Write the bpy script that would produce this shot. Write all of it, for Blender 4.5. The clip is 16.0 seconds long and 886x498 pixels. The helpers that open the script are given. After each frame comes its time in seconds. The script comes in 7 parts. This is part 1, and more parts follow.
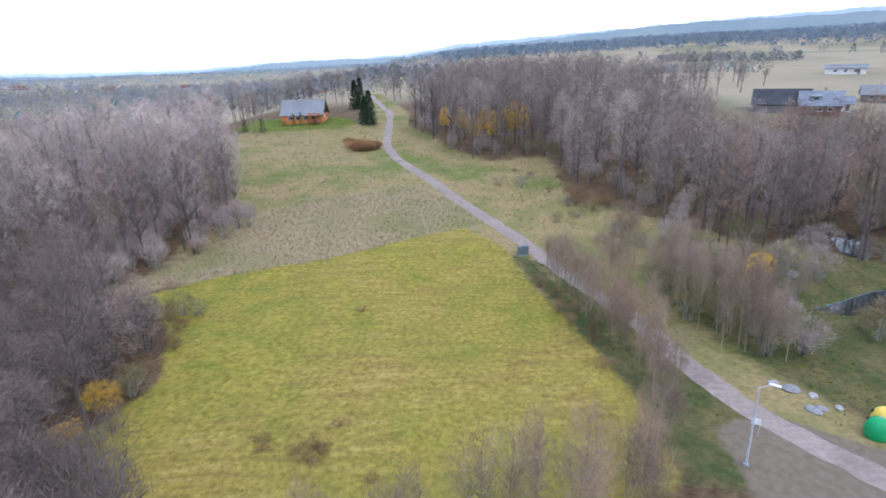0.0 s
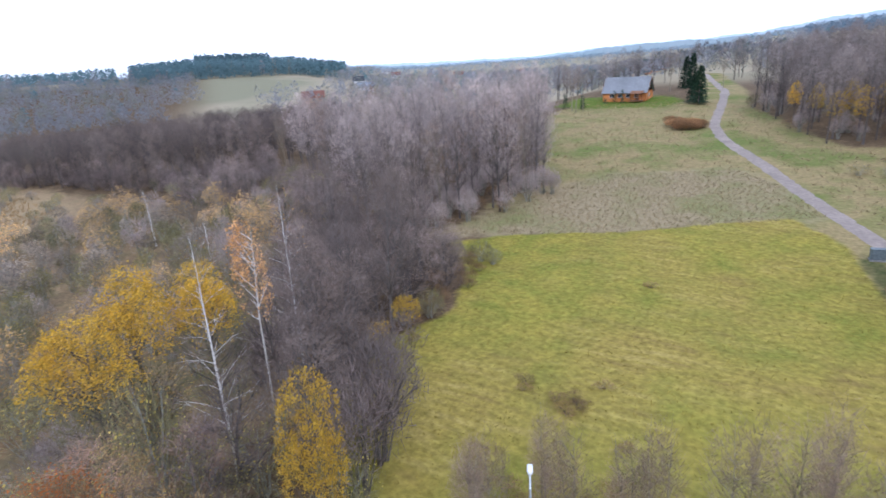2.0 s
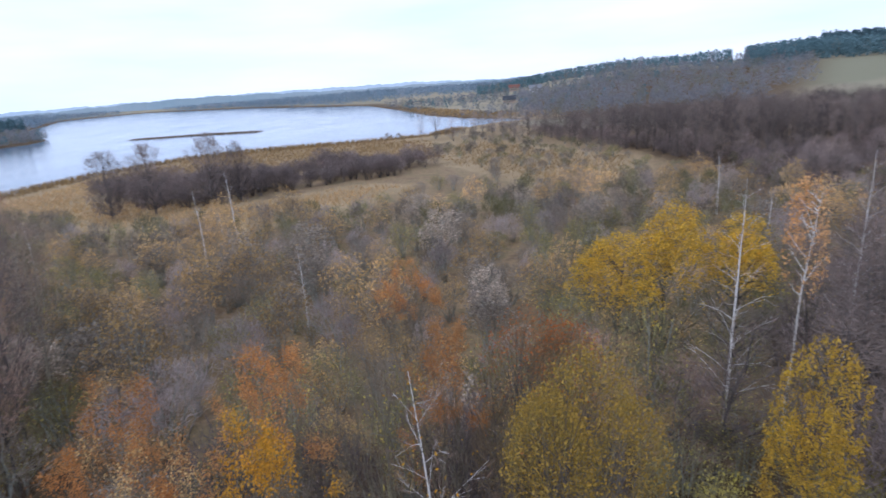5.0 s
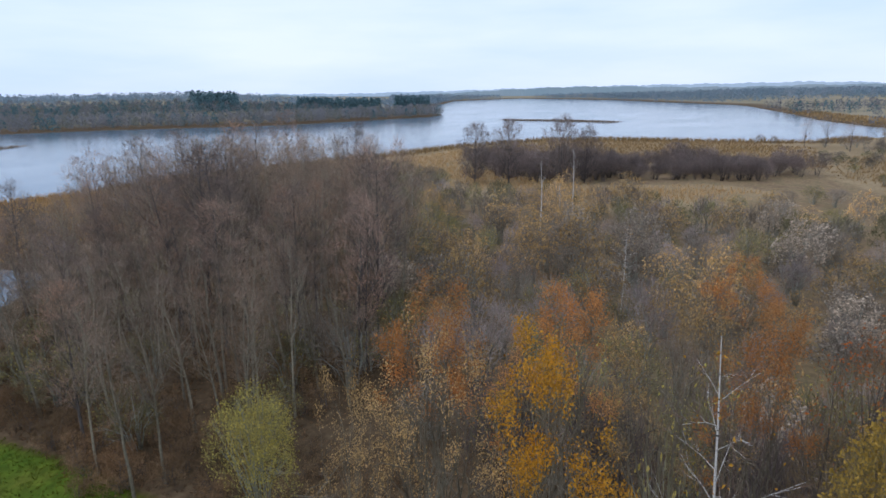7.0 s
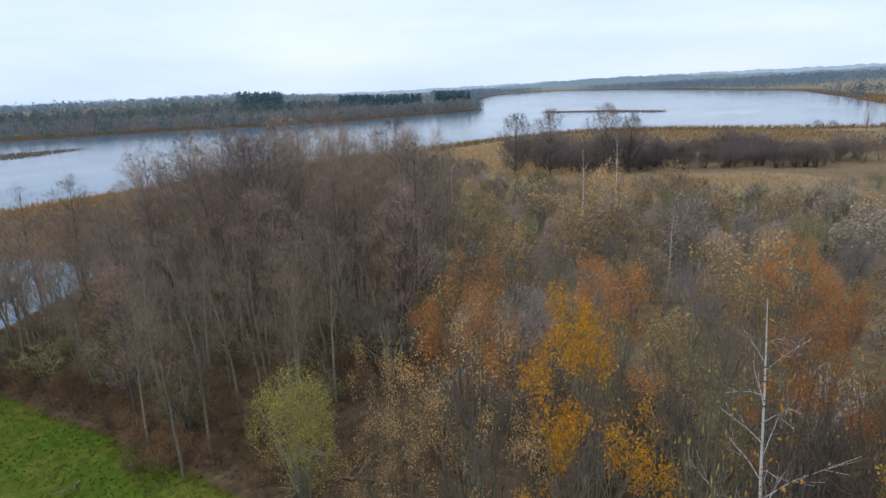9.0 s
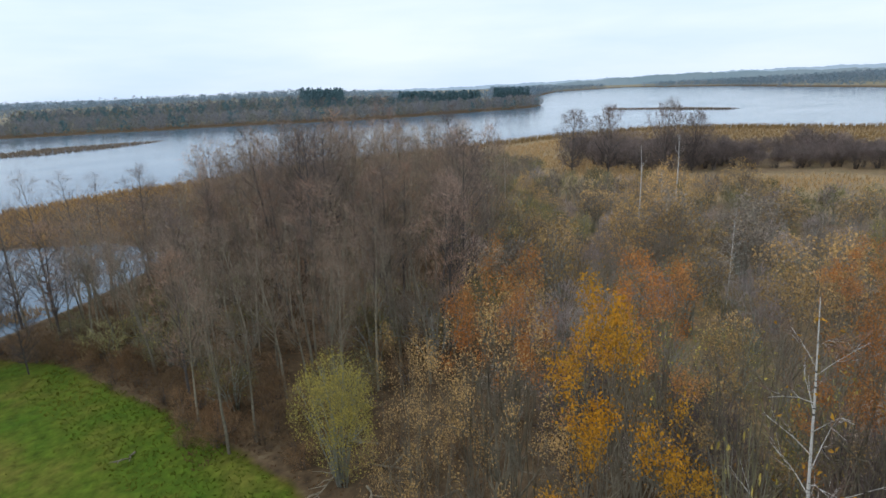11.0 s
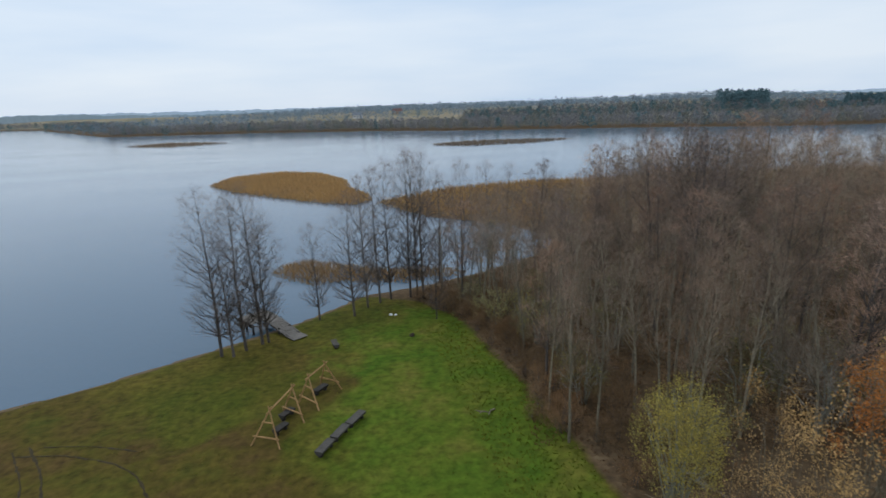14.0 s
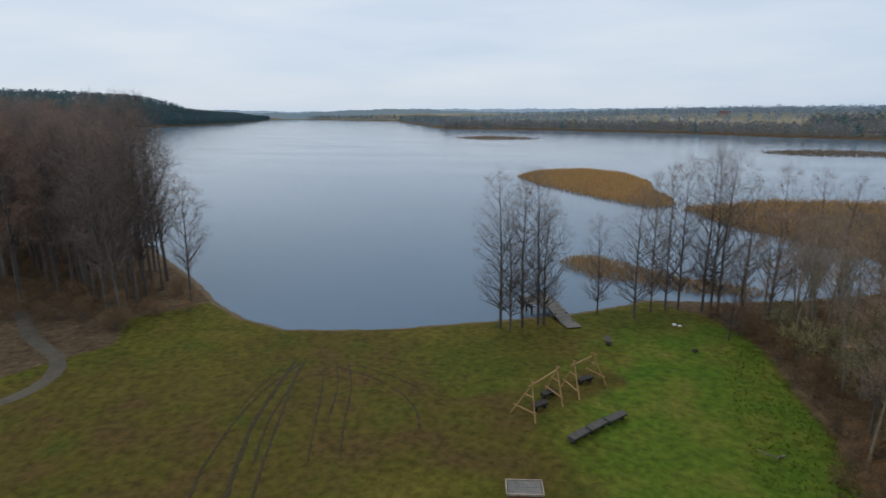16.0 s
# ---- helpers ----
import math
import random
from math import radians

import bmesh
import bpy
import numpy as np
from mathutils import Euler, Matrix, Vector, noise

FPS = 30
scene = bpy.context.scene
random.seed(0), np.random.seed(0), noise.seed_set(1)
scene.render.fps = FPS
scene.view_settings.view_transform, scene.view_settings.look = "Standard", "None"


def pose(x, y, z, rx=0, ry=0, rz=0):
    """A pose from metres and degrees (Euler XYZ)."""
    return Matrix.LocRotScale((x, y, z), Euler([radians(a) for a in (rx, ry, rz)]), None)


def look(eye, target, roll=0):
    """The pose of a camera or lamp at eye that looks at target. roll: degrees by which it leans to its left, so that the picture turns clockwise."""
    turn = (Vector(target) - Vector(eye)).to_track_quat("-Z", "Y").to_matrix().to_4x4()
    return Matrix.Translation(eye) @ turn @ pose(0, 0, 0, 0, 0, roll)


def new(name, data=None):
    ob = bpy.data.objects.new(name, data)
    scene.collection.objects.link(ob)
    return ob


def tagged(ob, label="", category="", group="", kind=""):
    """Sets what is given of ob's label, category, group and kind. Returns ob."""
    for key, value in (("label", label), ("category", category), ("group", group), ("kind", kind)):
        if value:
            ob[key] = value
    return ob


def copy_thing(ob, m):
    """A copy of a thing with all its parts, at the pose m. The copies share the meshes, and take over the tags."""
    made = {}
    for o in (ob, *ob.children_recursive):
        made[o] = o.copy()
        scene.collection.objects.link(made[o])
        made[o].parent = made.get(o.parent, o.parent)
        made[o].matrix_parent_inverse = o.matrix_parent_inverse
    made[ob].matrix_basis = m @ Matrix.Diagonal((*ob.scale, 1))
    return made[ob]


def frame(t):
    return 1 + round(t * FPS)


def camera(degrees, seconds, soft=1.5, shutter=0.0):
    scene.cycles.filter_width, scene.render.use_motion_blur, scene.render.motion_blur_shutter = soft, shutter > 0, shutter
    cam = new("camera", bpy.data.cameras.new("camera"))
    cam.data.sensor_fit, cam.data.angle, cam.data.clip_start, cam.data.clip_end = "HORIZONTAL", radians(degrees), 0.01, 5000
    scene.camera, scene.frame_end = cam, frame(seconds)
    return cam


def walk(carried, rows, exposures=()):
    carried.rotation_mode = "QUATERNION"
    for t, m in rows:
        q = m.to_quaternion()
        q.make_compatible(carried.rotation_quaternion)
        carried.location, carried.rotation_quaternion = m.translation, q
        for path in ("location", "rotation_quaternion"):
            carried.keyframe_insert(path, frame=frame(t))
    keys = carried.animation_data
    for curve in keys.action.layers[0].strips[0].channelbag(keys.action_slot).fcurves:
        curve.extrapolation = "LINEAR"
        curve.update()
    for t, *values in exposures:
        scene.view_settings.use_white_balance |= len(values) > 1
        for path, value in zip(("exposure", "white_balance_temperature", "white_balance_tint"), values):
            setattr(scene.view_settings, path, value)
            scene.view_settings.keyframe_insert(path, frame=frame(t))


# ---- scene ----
cam = camera(77.43, 16.0, soft=1.5, shutter=0.25)

# seconds, place, heading to the left of +y, tilt, lean
PATH = [
    (0, -0.69, -0.75, 28.82, 2.26, -18.68, -1.79),
    (0.5, -0.37, -0.77, 28.15, 10.01, -18.88, -2.34),
    (1, -0.04, -0.74, 27.46, 18.31, -18.79, -2.89),
    (1.5, 0.25, -0.69, 26.81, 26.49, -18.76, -3.3),
    (2, 0.47, -0.66, 26.19, 34.64, -18.63, -3.56),
    (2.5, 0.6, -0.59, 25.73, 43.56, -18.33, -3.82),
    (3, 0.71, -0.44, 25.36, 52.6, -17.83, -3.75),
    (3.5, 0.72, -0.34, 24.98, 61.53, -17.57, -3.69),
    (4, 0.7, -0.25, 24.55, 70.74, -17.43, -3.78),
    (4.5, 0.66, -0.22, 24.07, 80.48, -17.01, -3.74),
    (5, 0.61, -0.17, 23.57, 90.49, -16.49, -3.86),
    (5.2, 0.62, -0.13, 23.4, 94.59, -16.46, -3.86),
    (7.3, 0.5, -0.01, 21.76, 126.59, -15.95, -0.26),
    (7.5, 0.51, 0, 21.68, 126.88, -16.18, 0.03),
    (8, 0.57, 0.08, 21.54, 127.46, -16.24, 0.03),
    (8.2, 0.55, 0.1, 21.49, 127.87, -16.05, -1.04),
    (10.3, -0.04, 0.38, 20.83, 131.63, -16.12, -2.17),
    (10.5, -0.09, 0.41, 20.82, 132.52, -16.1, -2.15),
    (11, -0.19, 0.48, 20.86, 135.34, -16.19, -2.42),
    (11.5, -0.27, 0.5, 20.99, 140.1, -16.13, -2.5),
    (12, -0.41, 0.48, 21.17, 146, -15.84, -2.74),
    (12.5, -0.47, 0.47, 21.26, 152.75, -15.63, -2.68),
    (13, -0.48, 0.5, 21.24, 159.87, -15.32, -2.61),
    (13.5, -0.49, 0.46, 21.15, 167.23, -14.92, -2.46),
    (14, -0.57, 0.36, 20.98, 174.71, -14.52, -2.09),
    (14.5, -0.67, 0.35, 20.74, 182.27, -14.28, -1.67),
    (15, -0.8, 0.35, 20.46, 189.83, -14.03, -1.38),
    (15.5, -0.9, 0.39, 20.24, 197.36, -13.93, -0.86),
    (16, -1.01, 0.44, 20.09, 205.18, -13.83, -0.54),
]


def aimed(x, y, z, heading, tilt, lean):
    a, b = radians(heading), radians(tilt)
    ahead = Vector((-math.sin(a) * math.cos(b), math.cos(a) * math.cos(b), math.sin(b)))
    eye = Vector((x, y, z))
    return look(eye, eye + ahead, lean)


EXPOSURES = [(0.0, 0.65, 5800, 20), (2.0, 0.6, 5800, 20), (4.0, 0.36, 5800, 21), (5.2, 0.13, 5850, 20), (7.3, -0.17, 6150, 15), (9.0, -0.13, 6300, 13), (11.0, -0.1, 6500, 10), (13.0, -0.26, 6550, 10), (16.0, -0.54, 6650, 11)]
walk(cam, [(row[0], aimed(*row[1:])) for row in PATH], EXPOSURES)

# ---- light: an overcast autumn noon ----
world = bpy.data.worlds.new("overcast_sky")
scene.world = world
world.use_nodes = True
wn, wl = world.node_tree.nodes, world.node_tree.links
wn.clear()
w_out = wn.new("ShaderNodeOutputWorld")
w_bg = wn.new("ShaderNodeBackground")
w_sky = wn.new("ShaderNodeTexSky")
w_sky.sky_type = "NISHITA"
w_sky.sun_disc = False
w_sky.sun_elevation, w_sky.sun_rotation = radians(50), radians(140)
w_sky.air_density, w_sky.dust_density, w_sky.ozone_density = 1.0, 2.0, 1.5
w_cloud = wn.new("ShaderNodeTexNoise")
w_cloud.inputs["Scale"].default_value = 2.2
w_cloud.inputs["Detail"].default_value = 5
w_co = wn.new("ShaderNodeTexCoord")
w_map = wn.new("ShaderNodeMapping")
w_map.inputs["Scale"].default_value = (1, 1, 6)
w_ramp = wn.new("ShaderNodeValToRGB")
w_ramp.color_ramp.elements[0].position, w_ramp.color_ramp.elements[1].position = 0.3, 0.7
w_ramp.color_ramp.elements[0].color = (8.0, 10.1, 12.8, 1)
w_ramp.color_ramp.elements[1].color = (10.5, 11.9, 13.5, 1)
w_mix = wn.new("ShaderNodeMix")
w_mix.data_type = "RGBA"
w_mix.inputs["Factor"].default_value = 0.86
wl.new(w_co.outputs["Generated"], w_map.inputs["Vector"])
wl.new(w_map.outputs["Vector"], w_cloud.inputs["Vector"])
wl.new(w_cloud.outputs["Fac"], w_ramp.inputs["Fac"])
wl.new(w_sky.outputs["Color"], w_mix.inputs["A"])
wl.new(w_ramp.outputs["Color"], w_mix.inputs["B"])
wl.new(w_mix.outputs["Result"], w_bg.inputs["Color"])
w_bg.inputs["Strength"].default_value = 0.1
wl.new(w_bg.outputs["Background"], w_out.inputs["Surface"])

sun = new("sun", bpy.data.lights.new("sun", "SUN"))
sun.data.energy, sun.data.angle, sun.data.color = 0.8, radians(25), (1.0, 0.96, 0.9)
sun.matrix_world = look((0, 0, 100), (-50 * math.sin(radians(40)), 50 * math.cos(radians(40)), 100 - 60))

# ---- the lie of the land: lake at height 0 ----
SHORE_NEAR = [(54, -45.6), (46, -41), (40, -38.7), (34, -38), (29, -40), (24, -42.7), (20, -45.6), (16.5, -48), (12.3, -51.3), (10, -53),
              (5.5, -57.6), (3.5, -60.5), (-4, -63), (-11, -66.5), (-20, -73), (-26, -81), (-22, -95), (-8, -106), (-2, -123), (-14, -140),
              (-36, -146), (-80, -146), (-149, -134), (-195, -128), (-240, -110), (-257, -85), (-266, -40), (-277, -6), (-310, 10), (-342, 36)]
SHORE_FAR = [(-352, 60), (-400, 20), (-471, -8), (-579, -32), (-886, -110), (-1036, -221), (-1400, -480), (-1750, -900), (-1300, -860), (-850, -600),
             (-560, -420), (-500, -345), (-440, -318), (-287, -340), (-178, -417), (-58, -480), (24, -550), (138, -610), (318, -672), (741, -1293),
             (1412, -1763), (1520, -1700), (1010, -1017), (890, -759), (872, -613), (700, -370), (400, -200), (150, -95), (80, -58)]
LAKE = SHORE_NEAR + SHORE_FAR
POND = [(39, 59.5), (43, 61), (50, 64.5), (60, 67), (74, 67), (70, 60), (52, 57), (44, 58)]
POOL = [(44, 97), (48, 99), (53, 95), (58, 94), (63, 88), (61, 80), (57, 76), (55.5, 79), (58, 85), (54, 90), (48, 93)]
FIELD = [(-42.7, 64.8), (-34, 70.4), (-19, 75.6), (-1, 86.3), (5, 78), (7, 70), (11.5, 51.4), (13.5, 41), (14, 33), (9, 20), (-6, 17),
         (-18, 17), (-31, 25), (-31, 37), (-29, 43.5), (-34, 55)]
ROUGH = [(-47, 66), (-34, 70.4), (-19, 75.6), (-1, 86.3), (3, 88), (-4, 104), (-12, 112), (-20, 108), (-32, 104), (-38, 92)]
MEADOW = [(-46, 80), (-40, 96), (-50, 112), (-58, 135), (-72, 165), (-70, 186), (-40, 192), (-26, 190), (-15, 178), (-4, 150), (6, 131), (20, 136), (20, 104), (27, 95),
          (34, 86), (44, 76), (62, 73), (76, 62), (70, 46), (50, 34), (34, 38), (26, 42), (22, 52), (15, 66), (8, 80), (-1, 88), (-20, 77), (-36, 70)]
LAWN = [(8, -8), (-9, -12), (-11.2, -20), (-11, -24), (-10.4, -28.5), (-9.3, -35), (-8.2, -40.5), (-6.8, -48), (-6, -51), (-2.6, -57), (4, -60), (12, -52), (20, -46), (29, -40.5), (36, -38.4),
        (46, -41), (49, -33), (44, -28), (46, -15), (40, 0), (20, 4)]
MARSH_A = [(-197, 34), (-160, 56), (-138, 52), (-110, 40), (-112, 22), (-140, 14), (-168, 0), (-215, 0), (-240, 20)]
MARSH_B = [(-190, -120), (-140, -124), (-120, -95), (-100, -60), (-96, -38), (-112, -18), (-134, -6), (-140, -22), (-126, -40), (-140, -88), (-200, -118)]
SCRUB = [(-30, -70), (-30, 28), (-60, 60), (-130, 60), (-240, 60), (-340, 30), (-270, -20), (-240, -110), (-150, -134), (-80, -146), (-45, -140)]
ROAD = [(31, 24), (27.8, 30), (24.2, 34.8), (21.6, 39.4), (19.8, 45.8), (17.8, 55.8), (13.4, 67.9), (9.0, 78.7), (2.3, 93.4), (-6.4, 113.4), (-17.4, 138.1),
        (-21.5, 153), (-22.9, 168), (-25, 190), (-27.7, 213.6), (-36, 250), (-50, 310)]
FAR_RISE = [(0, 28), (8, 22), (20, 14), (38, 10), (48, 28), (56, 30), (64, 26), (72, 26), (84, 8), (100, 5), (130, 6), (148, 16), (165, 12), (200, 12),
            (212, 18), (219, 2), (226, 30), (233, 50), (246, 50), (270, 30), (305, 50), (322, 62), (340, 56), (351, 44), (360, 28)]


def smooth(v, a, b):
    u = np.clip((v - a) / (b - a), 0, 1)
    return u * u * (3 - 2 * u)


def inside(poly, x, y):
    """Signed distance to a polygon's outline: positive inside."""
    x, y = np.asarray(x, float), np.asarray(y, float)
    p = np.array(poly, float)
    q = np.roll(p, -1, 0)
    best = np.full(x.shape, 1e18)
    odd = np.zeros(x.shape, bool)
    for (ax, ay), (bx, by) in zip(p, q):
        dx, dy = bx - ax, by - ay
        u = np.clip(((x - ax) * dx + (y - ay) * dy) / (dx * dx + dy * dy), 0, 1)
        best = np.minimum(best, (x - ax - u * dx) ** 2 + (y - ay - u * dy) ** 2)
        cross = (ay > y) != (by > y)
        with np.errstate(divide="ignore", invalid="ignore"):
            odd ^= cross & (x < dx * (y - ay) / (dy if dy else 1e-9) + ax)
    return np.where(odd, 1, -1) * np.sqrt(best)


def along(line, x, y):
    """Distance to an open line."""
    best = np.full(np.shape(x), 1e18)
    for (ax, ay), (bx, by) in zip(line, line[1:]):
        dx, dy = bx - ax, by - ay
        u = np.clip(((x - ax) * dx + (y - ay) * dy) / (dx * dx + dy * dy), 0, 1)
        best = np.minimum(best, (x - ax - u * dx) ** 2 + (y - ay - u * dy) ** 2)
    return np.sqrt(best)


def waves(x, y, size, seed):
    """A cheap smooth noise, about -1 to 1."""
    rng = np.random.RandomState(seed)
    out = 0
    for k in range(5):
        a, f = rng.uniform(0, 2 * np.pi), rng.uniform(0.6, 1.9) / size
        out = out + np.sin((x * np.cos(a) + y * np.sin(a)) * f * 2 * np.pi + rng.uniform(0, 6.28))
    return out / 3.2


def height(x, y):
    x, y = np.asarray(x, float), np.asarray(y, float)
    r = np.hypot(x, y)
    land = -inside(LAKE, x, y)
    az = np.degrees(np.arctan2(-x, y)) % 360
    low = 0.3 + 0.95 * smooth(land, 0, 26)
    marsh = smooth(inside(SCRUB, x, y), -12, 12)
    low = low * (1 - marsh) + 0.45 * marsh
    north = 0.07 * np.clip(y - 65, 0, 140) * smooth(x, -130, -70) + 0.012 * np.clip(y - 205, 0, 600) * smooth(x, -200, -60)
    top = np.interp(az, [a for a, _ in FAR_RISE], [h for _, h in FAR_RISE])
    reach = np.interp(az, [0, 30, 42, 75, 90, 230, 300, 320, 350, 360], [1500, 1500, 640, 700, 1100, 1100, 1500, 1800, 1800, 1500])
    begin = np.interp(az, [0, 40, 75, 100, 300, 360], [260, 260, 260, 60, 200, 150])
    ramp = np.clip((r - begin) / (reach - begin), 0, 1)
    far = top * ramp * smooth(land, 0, 260)
    south = smooth(y, -300, -330)
    far = far * (1 - south) + south * top * smooth(land, 0, np.where(az > 221, 240, 500)) * 1.05
    rough = 0.06 * waves(x, y, 9, 3) + 0.25 * waves(x, y, 60, 4) * smooth(land, 10, 60) * (1 - marsh) + 2.0 * waves(x, y, 420, 5) * smooth(r, 300, 700) * smooth(land, 30, 300)
    up = np.maximum(low + north + far + rough * smooth(land, 0, 6), 0.12 + 0.03 * np.minimum(land, 4))
    for pond in (POND, POOL):
        d = inside(pond, x, y)
        up = up - (up - 0.15) * smooth(d, -7, -0.3) * 0.9 - 0.9 * smooth(d, -0.6, 1.5)
    down = np.maximum(land * 0.12, -2.5)
    return np.where(land > 0, np.minimum(up, 0.05 + land * 0.22), down)


def ground(x, y):
    return float(height(np.array([x]), np.array([y]))[0])

# ---- materials ----
def node_mat(name, rough=0.9, spec=0.2, metal=0.0):
    m = bpy.data.materials.new(name)
    m.use_nodes = True
    n, l = m.node_tree.nodes, m.node_tree.links
    b = n["Principled BSDF"]
    b.inputs["Roughness"].default_value = rough
    b.inputs["Metallic"].default_value = metal
    b.inputs["Specular IOR Level"].default_value = spec
    return m, n, l, b


def noise_node(n, l, scale, detail=4, stretch=None, rough=0.6):
    geo = n.new("ShaderNodeNewGeometry")
    t = n.new("ShaderNodeTexNoise")
    t.inputs["Scale"].default_value, t.inputs["Detail"].default_value, t.inputs["Roughness"].default_value = scale, detail, rough
    if stretch:
        mp = n.new("ShaderNodeMapping")
        mp.inputs["Scale"].default_value = stretch
        l.new(geo.outputs["Position"], mp.inputs["Vector"])
        l.new(mp.outputs["Vector"], t.inputs["Vector"])
    else:
        l.new(geo.outputs["Position"], t.inputs["Vector"])
    return t.outputs["Fac"]


def ramp(n, l, fac, stops):
    r = n.new("ShaderNodeValToRGB")
    e = r.color_ramp.elements
    while len(e) < len(stops):
        e.new(0.5)
    for k, (p, c) in zip(e, stops):
        k.position, k.color = p, (*c, 1)
    if fac is not None:
        l.new(fac, r.inputs["Fac"])
    return r.outputs["Color"]


def mixed(n, l, a, b, fac, how="MIX"):
    x = n.new("ShaderNodeMix")
    x.data_type, x.blend_type = "RGBA", how
    for key, v in (("A", a), ("B", b), ("Factor", fac)):
        if isinstance(v, (int, float)):
            x.inputs[key].default_value = v
        elif isinstance(v, tuple):
            x.inputs[key].default_value = (*v, 1)
        else:
            l.new(v, x.inputs[key])
    return x.outputs["Result"]


def bump(n, l, b, fac, strength, dist):
    x = n.new("ShaderNodeBump")
    x.inputs["Strength"].default_value, x.inputs["Distance"].default_value = strength, dist
    l.new(fac, x.inputs["Height"])
    l.new(x.outputs["Normal"], b.inputs["Normal"])


def scaled(c, k):
    return tuple(min(1, v * k) for v in c)


def grained(name, colour, scale=3.0, rough=0.85, spread=0.35, big=0.25, stretch=None, relief=0.3, metal=0.0, spec=0.2, per_object=0.0):
    """A surface of one colour with fine grain and large stains."""
    m, n, l, b = node_mat(name, rough, spec, metal)
    fine = noise_node(n, l, scale, 5, stretch)
    wide = noise_node(n, l, scale * big * 0.5, 3)
    c = ramp(n, l, fine, [(0.25, scaled(colour, 1 - spread)), (0.75, scaled(colour, 1 + spread))])
    d = ramp(n, l, wide, [(0.3, (0.72, 0.7, 0.68)), (0.7, (1.15, 1.12, 1.1))])
    c = mixed(n, l, c, d, 0.7, "MULTIPLY")
    if per_object:
        info = n.new("ShaderNodeObjectInfo")
        o = ramp(n, l, info.outputs["Random"], [(0, (1 - per_object,) * 3), (1, (1 + per_object,) * 3)])
        c = mixed(n, l, c, o, 1.0, "MULTIPLY")
    l.new(c, b.inputs["Base Color"])
    if relief:
        bump(n, l, b, fine, relief, 0.02)
    return m


def foliage(name, a, c, scale=0.16, rough=0.75, vary=0.85):
    """Twigs or leaves: tint drifts from tree to tree and from piece to piece."""
    m, n, l, b = node_mat(name, rough, 0.15)
    wide = noise_node(n, l, scale, 2)
    fine = noise_node(n, l, 2.6, 3)
    k = ramp(n, l, wide, [(0.32, scaled(a, 1.13)), (0.68, scaled(c, 1.13))])
    info = n.new("ShaderNodeObjectInfo")
    k = mixed(n, l, k, ramp(n, l, info.outputs["Random"], [(0, (0.66, 0.67, 0.68)), (1, (1.3, 1.28, 1.25))]), 1.0, "MULTIPLY")
    own = n.new("ShaderNodeAttribute")
    own.attribute_name = "tree_tint"
    shift = n.new("ShaderNodeMath")
    shift.operation = "ADD"
    shift.inputs[1].default_value = 0.5
    l.new(own.outputs["Fac"], shift.inputs[0])
    k = mixed(n, l, k, ramp(n, l, shift.outputs[0], [(0, (0.66, 0.67, 0.68)), (1, (1.34, 1.32, 1.3))]), 1.0, "MULTIPLY")
    geo = n.new("ShaderNodeNewGeometry")
    isle = ramp(n, l, geo.outputs["Random Per Island"], [(0.0, (0.6, 0.6, 0.62)), (1.0, (1.4, 1.38, 1.34))])
    k = mixed(n, l, k, isle, vary, "MULTIPLY")
    k = mixed(n, l, k, ramp(n, l, fine, [(0.3, (0.8, 0.8, 0.8)), (0.7, (1.2, 1.2, 1.2))]), 0.8, "MULTIPLY")
    l.new(k, b.inputs["Base Color"])
    thin, both = n.new("ShaderNodeBsdfTranslucent"), n.new("ShaderNodeMixShader")
    both.inputs["Fac"].default_value = 0.3
    l.new(k, thin.inputs["Color"])
    l.new(b.outputs["BSDF"], both.inputs[1])
    l.new(thin.outputs["BSDF"], both.inputs[2])
    l.new(both.outputs["Shader"], n["Material Output"].inputs["Surface"])
    return m


BARK = grained("alder_bark", (0.13, 0.112, 0.1), 6, spread=0.4, per_object=0.25)
BARK_PALE = grained("aspen_bark", (0.29, 0.25, 0.18), 6, spread=0.35, per_object=0.3)
BARK_GREY = grained("willow_bark", (0.3, 0.295, 0.245), 6, spread=0.35)
TWIG = foliage("bare_twigs", (0.43, 0.345, 0.318), (0.4, 0.332, 0.295), vary=0.5)
TWIG_MAUVE = foliage("mauve_brown_bare_twigs", (0.315, 0.24, 0.215), (0.275, 0.218, 0.184), vary=0.5)
TWIG_WARM = foliage("warm_brown_bare_twigs", (0.265, 0.185, 0.128), (0.295, 0.222, 0.17), vary=0.55)
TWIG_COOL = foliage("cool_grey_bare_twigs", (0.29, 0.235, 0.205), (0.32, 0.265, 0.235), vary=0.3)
TWIG_UNDER = foliage("brown_undergrowth_twigs", (0.25, 0.15, 0.078), (0.2, 0.14, 0.08))
TWIG_RED = foliage("reddish_bare_twigs", (0.33, 0.205, 0.14), (0.29, 0.205, 0.16))
TWIG_OLIVE = foliage("olive_willow_twigs", (0.22, 0.2, 0.09), (0.2, 0.185, 0.115))
TWIG_MUSTARD = foliage("mustard_twigs", (0.43, 0.3, 0.085), (0.37, 0.28, 0.09))
TWIG_LIME = foliage("yellow_green_twigs", (0.33, 0.29, 0.11), (0.3, 0.27, 0.12))
TWIG_BROWN = foliage("brown_willow_twigs", (0.26, 0.2, 0.11), (0.28, 0.17, 0.1))
# Dark brown twigs, with the backlit shade of headland and shore trees put in.
TWIG_DARK = foliage("dark_alder_twigs", (0.19, 0.145, 0.12), (0.215, 0.168, 0.145), vary=0.5)
TWIG_GREY = foliage("grey_willow_twigs", (0.27, 0.225, 0.18), (0.21, 0.175, 0.135), vary=0.6)
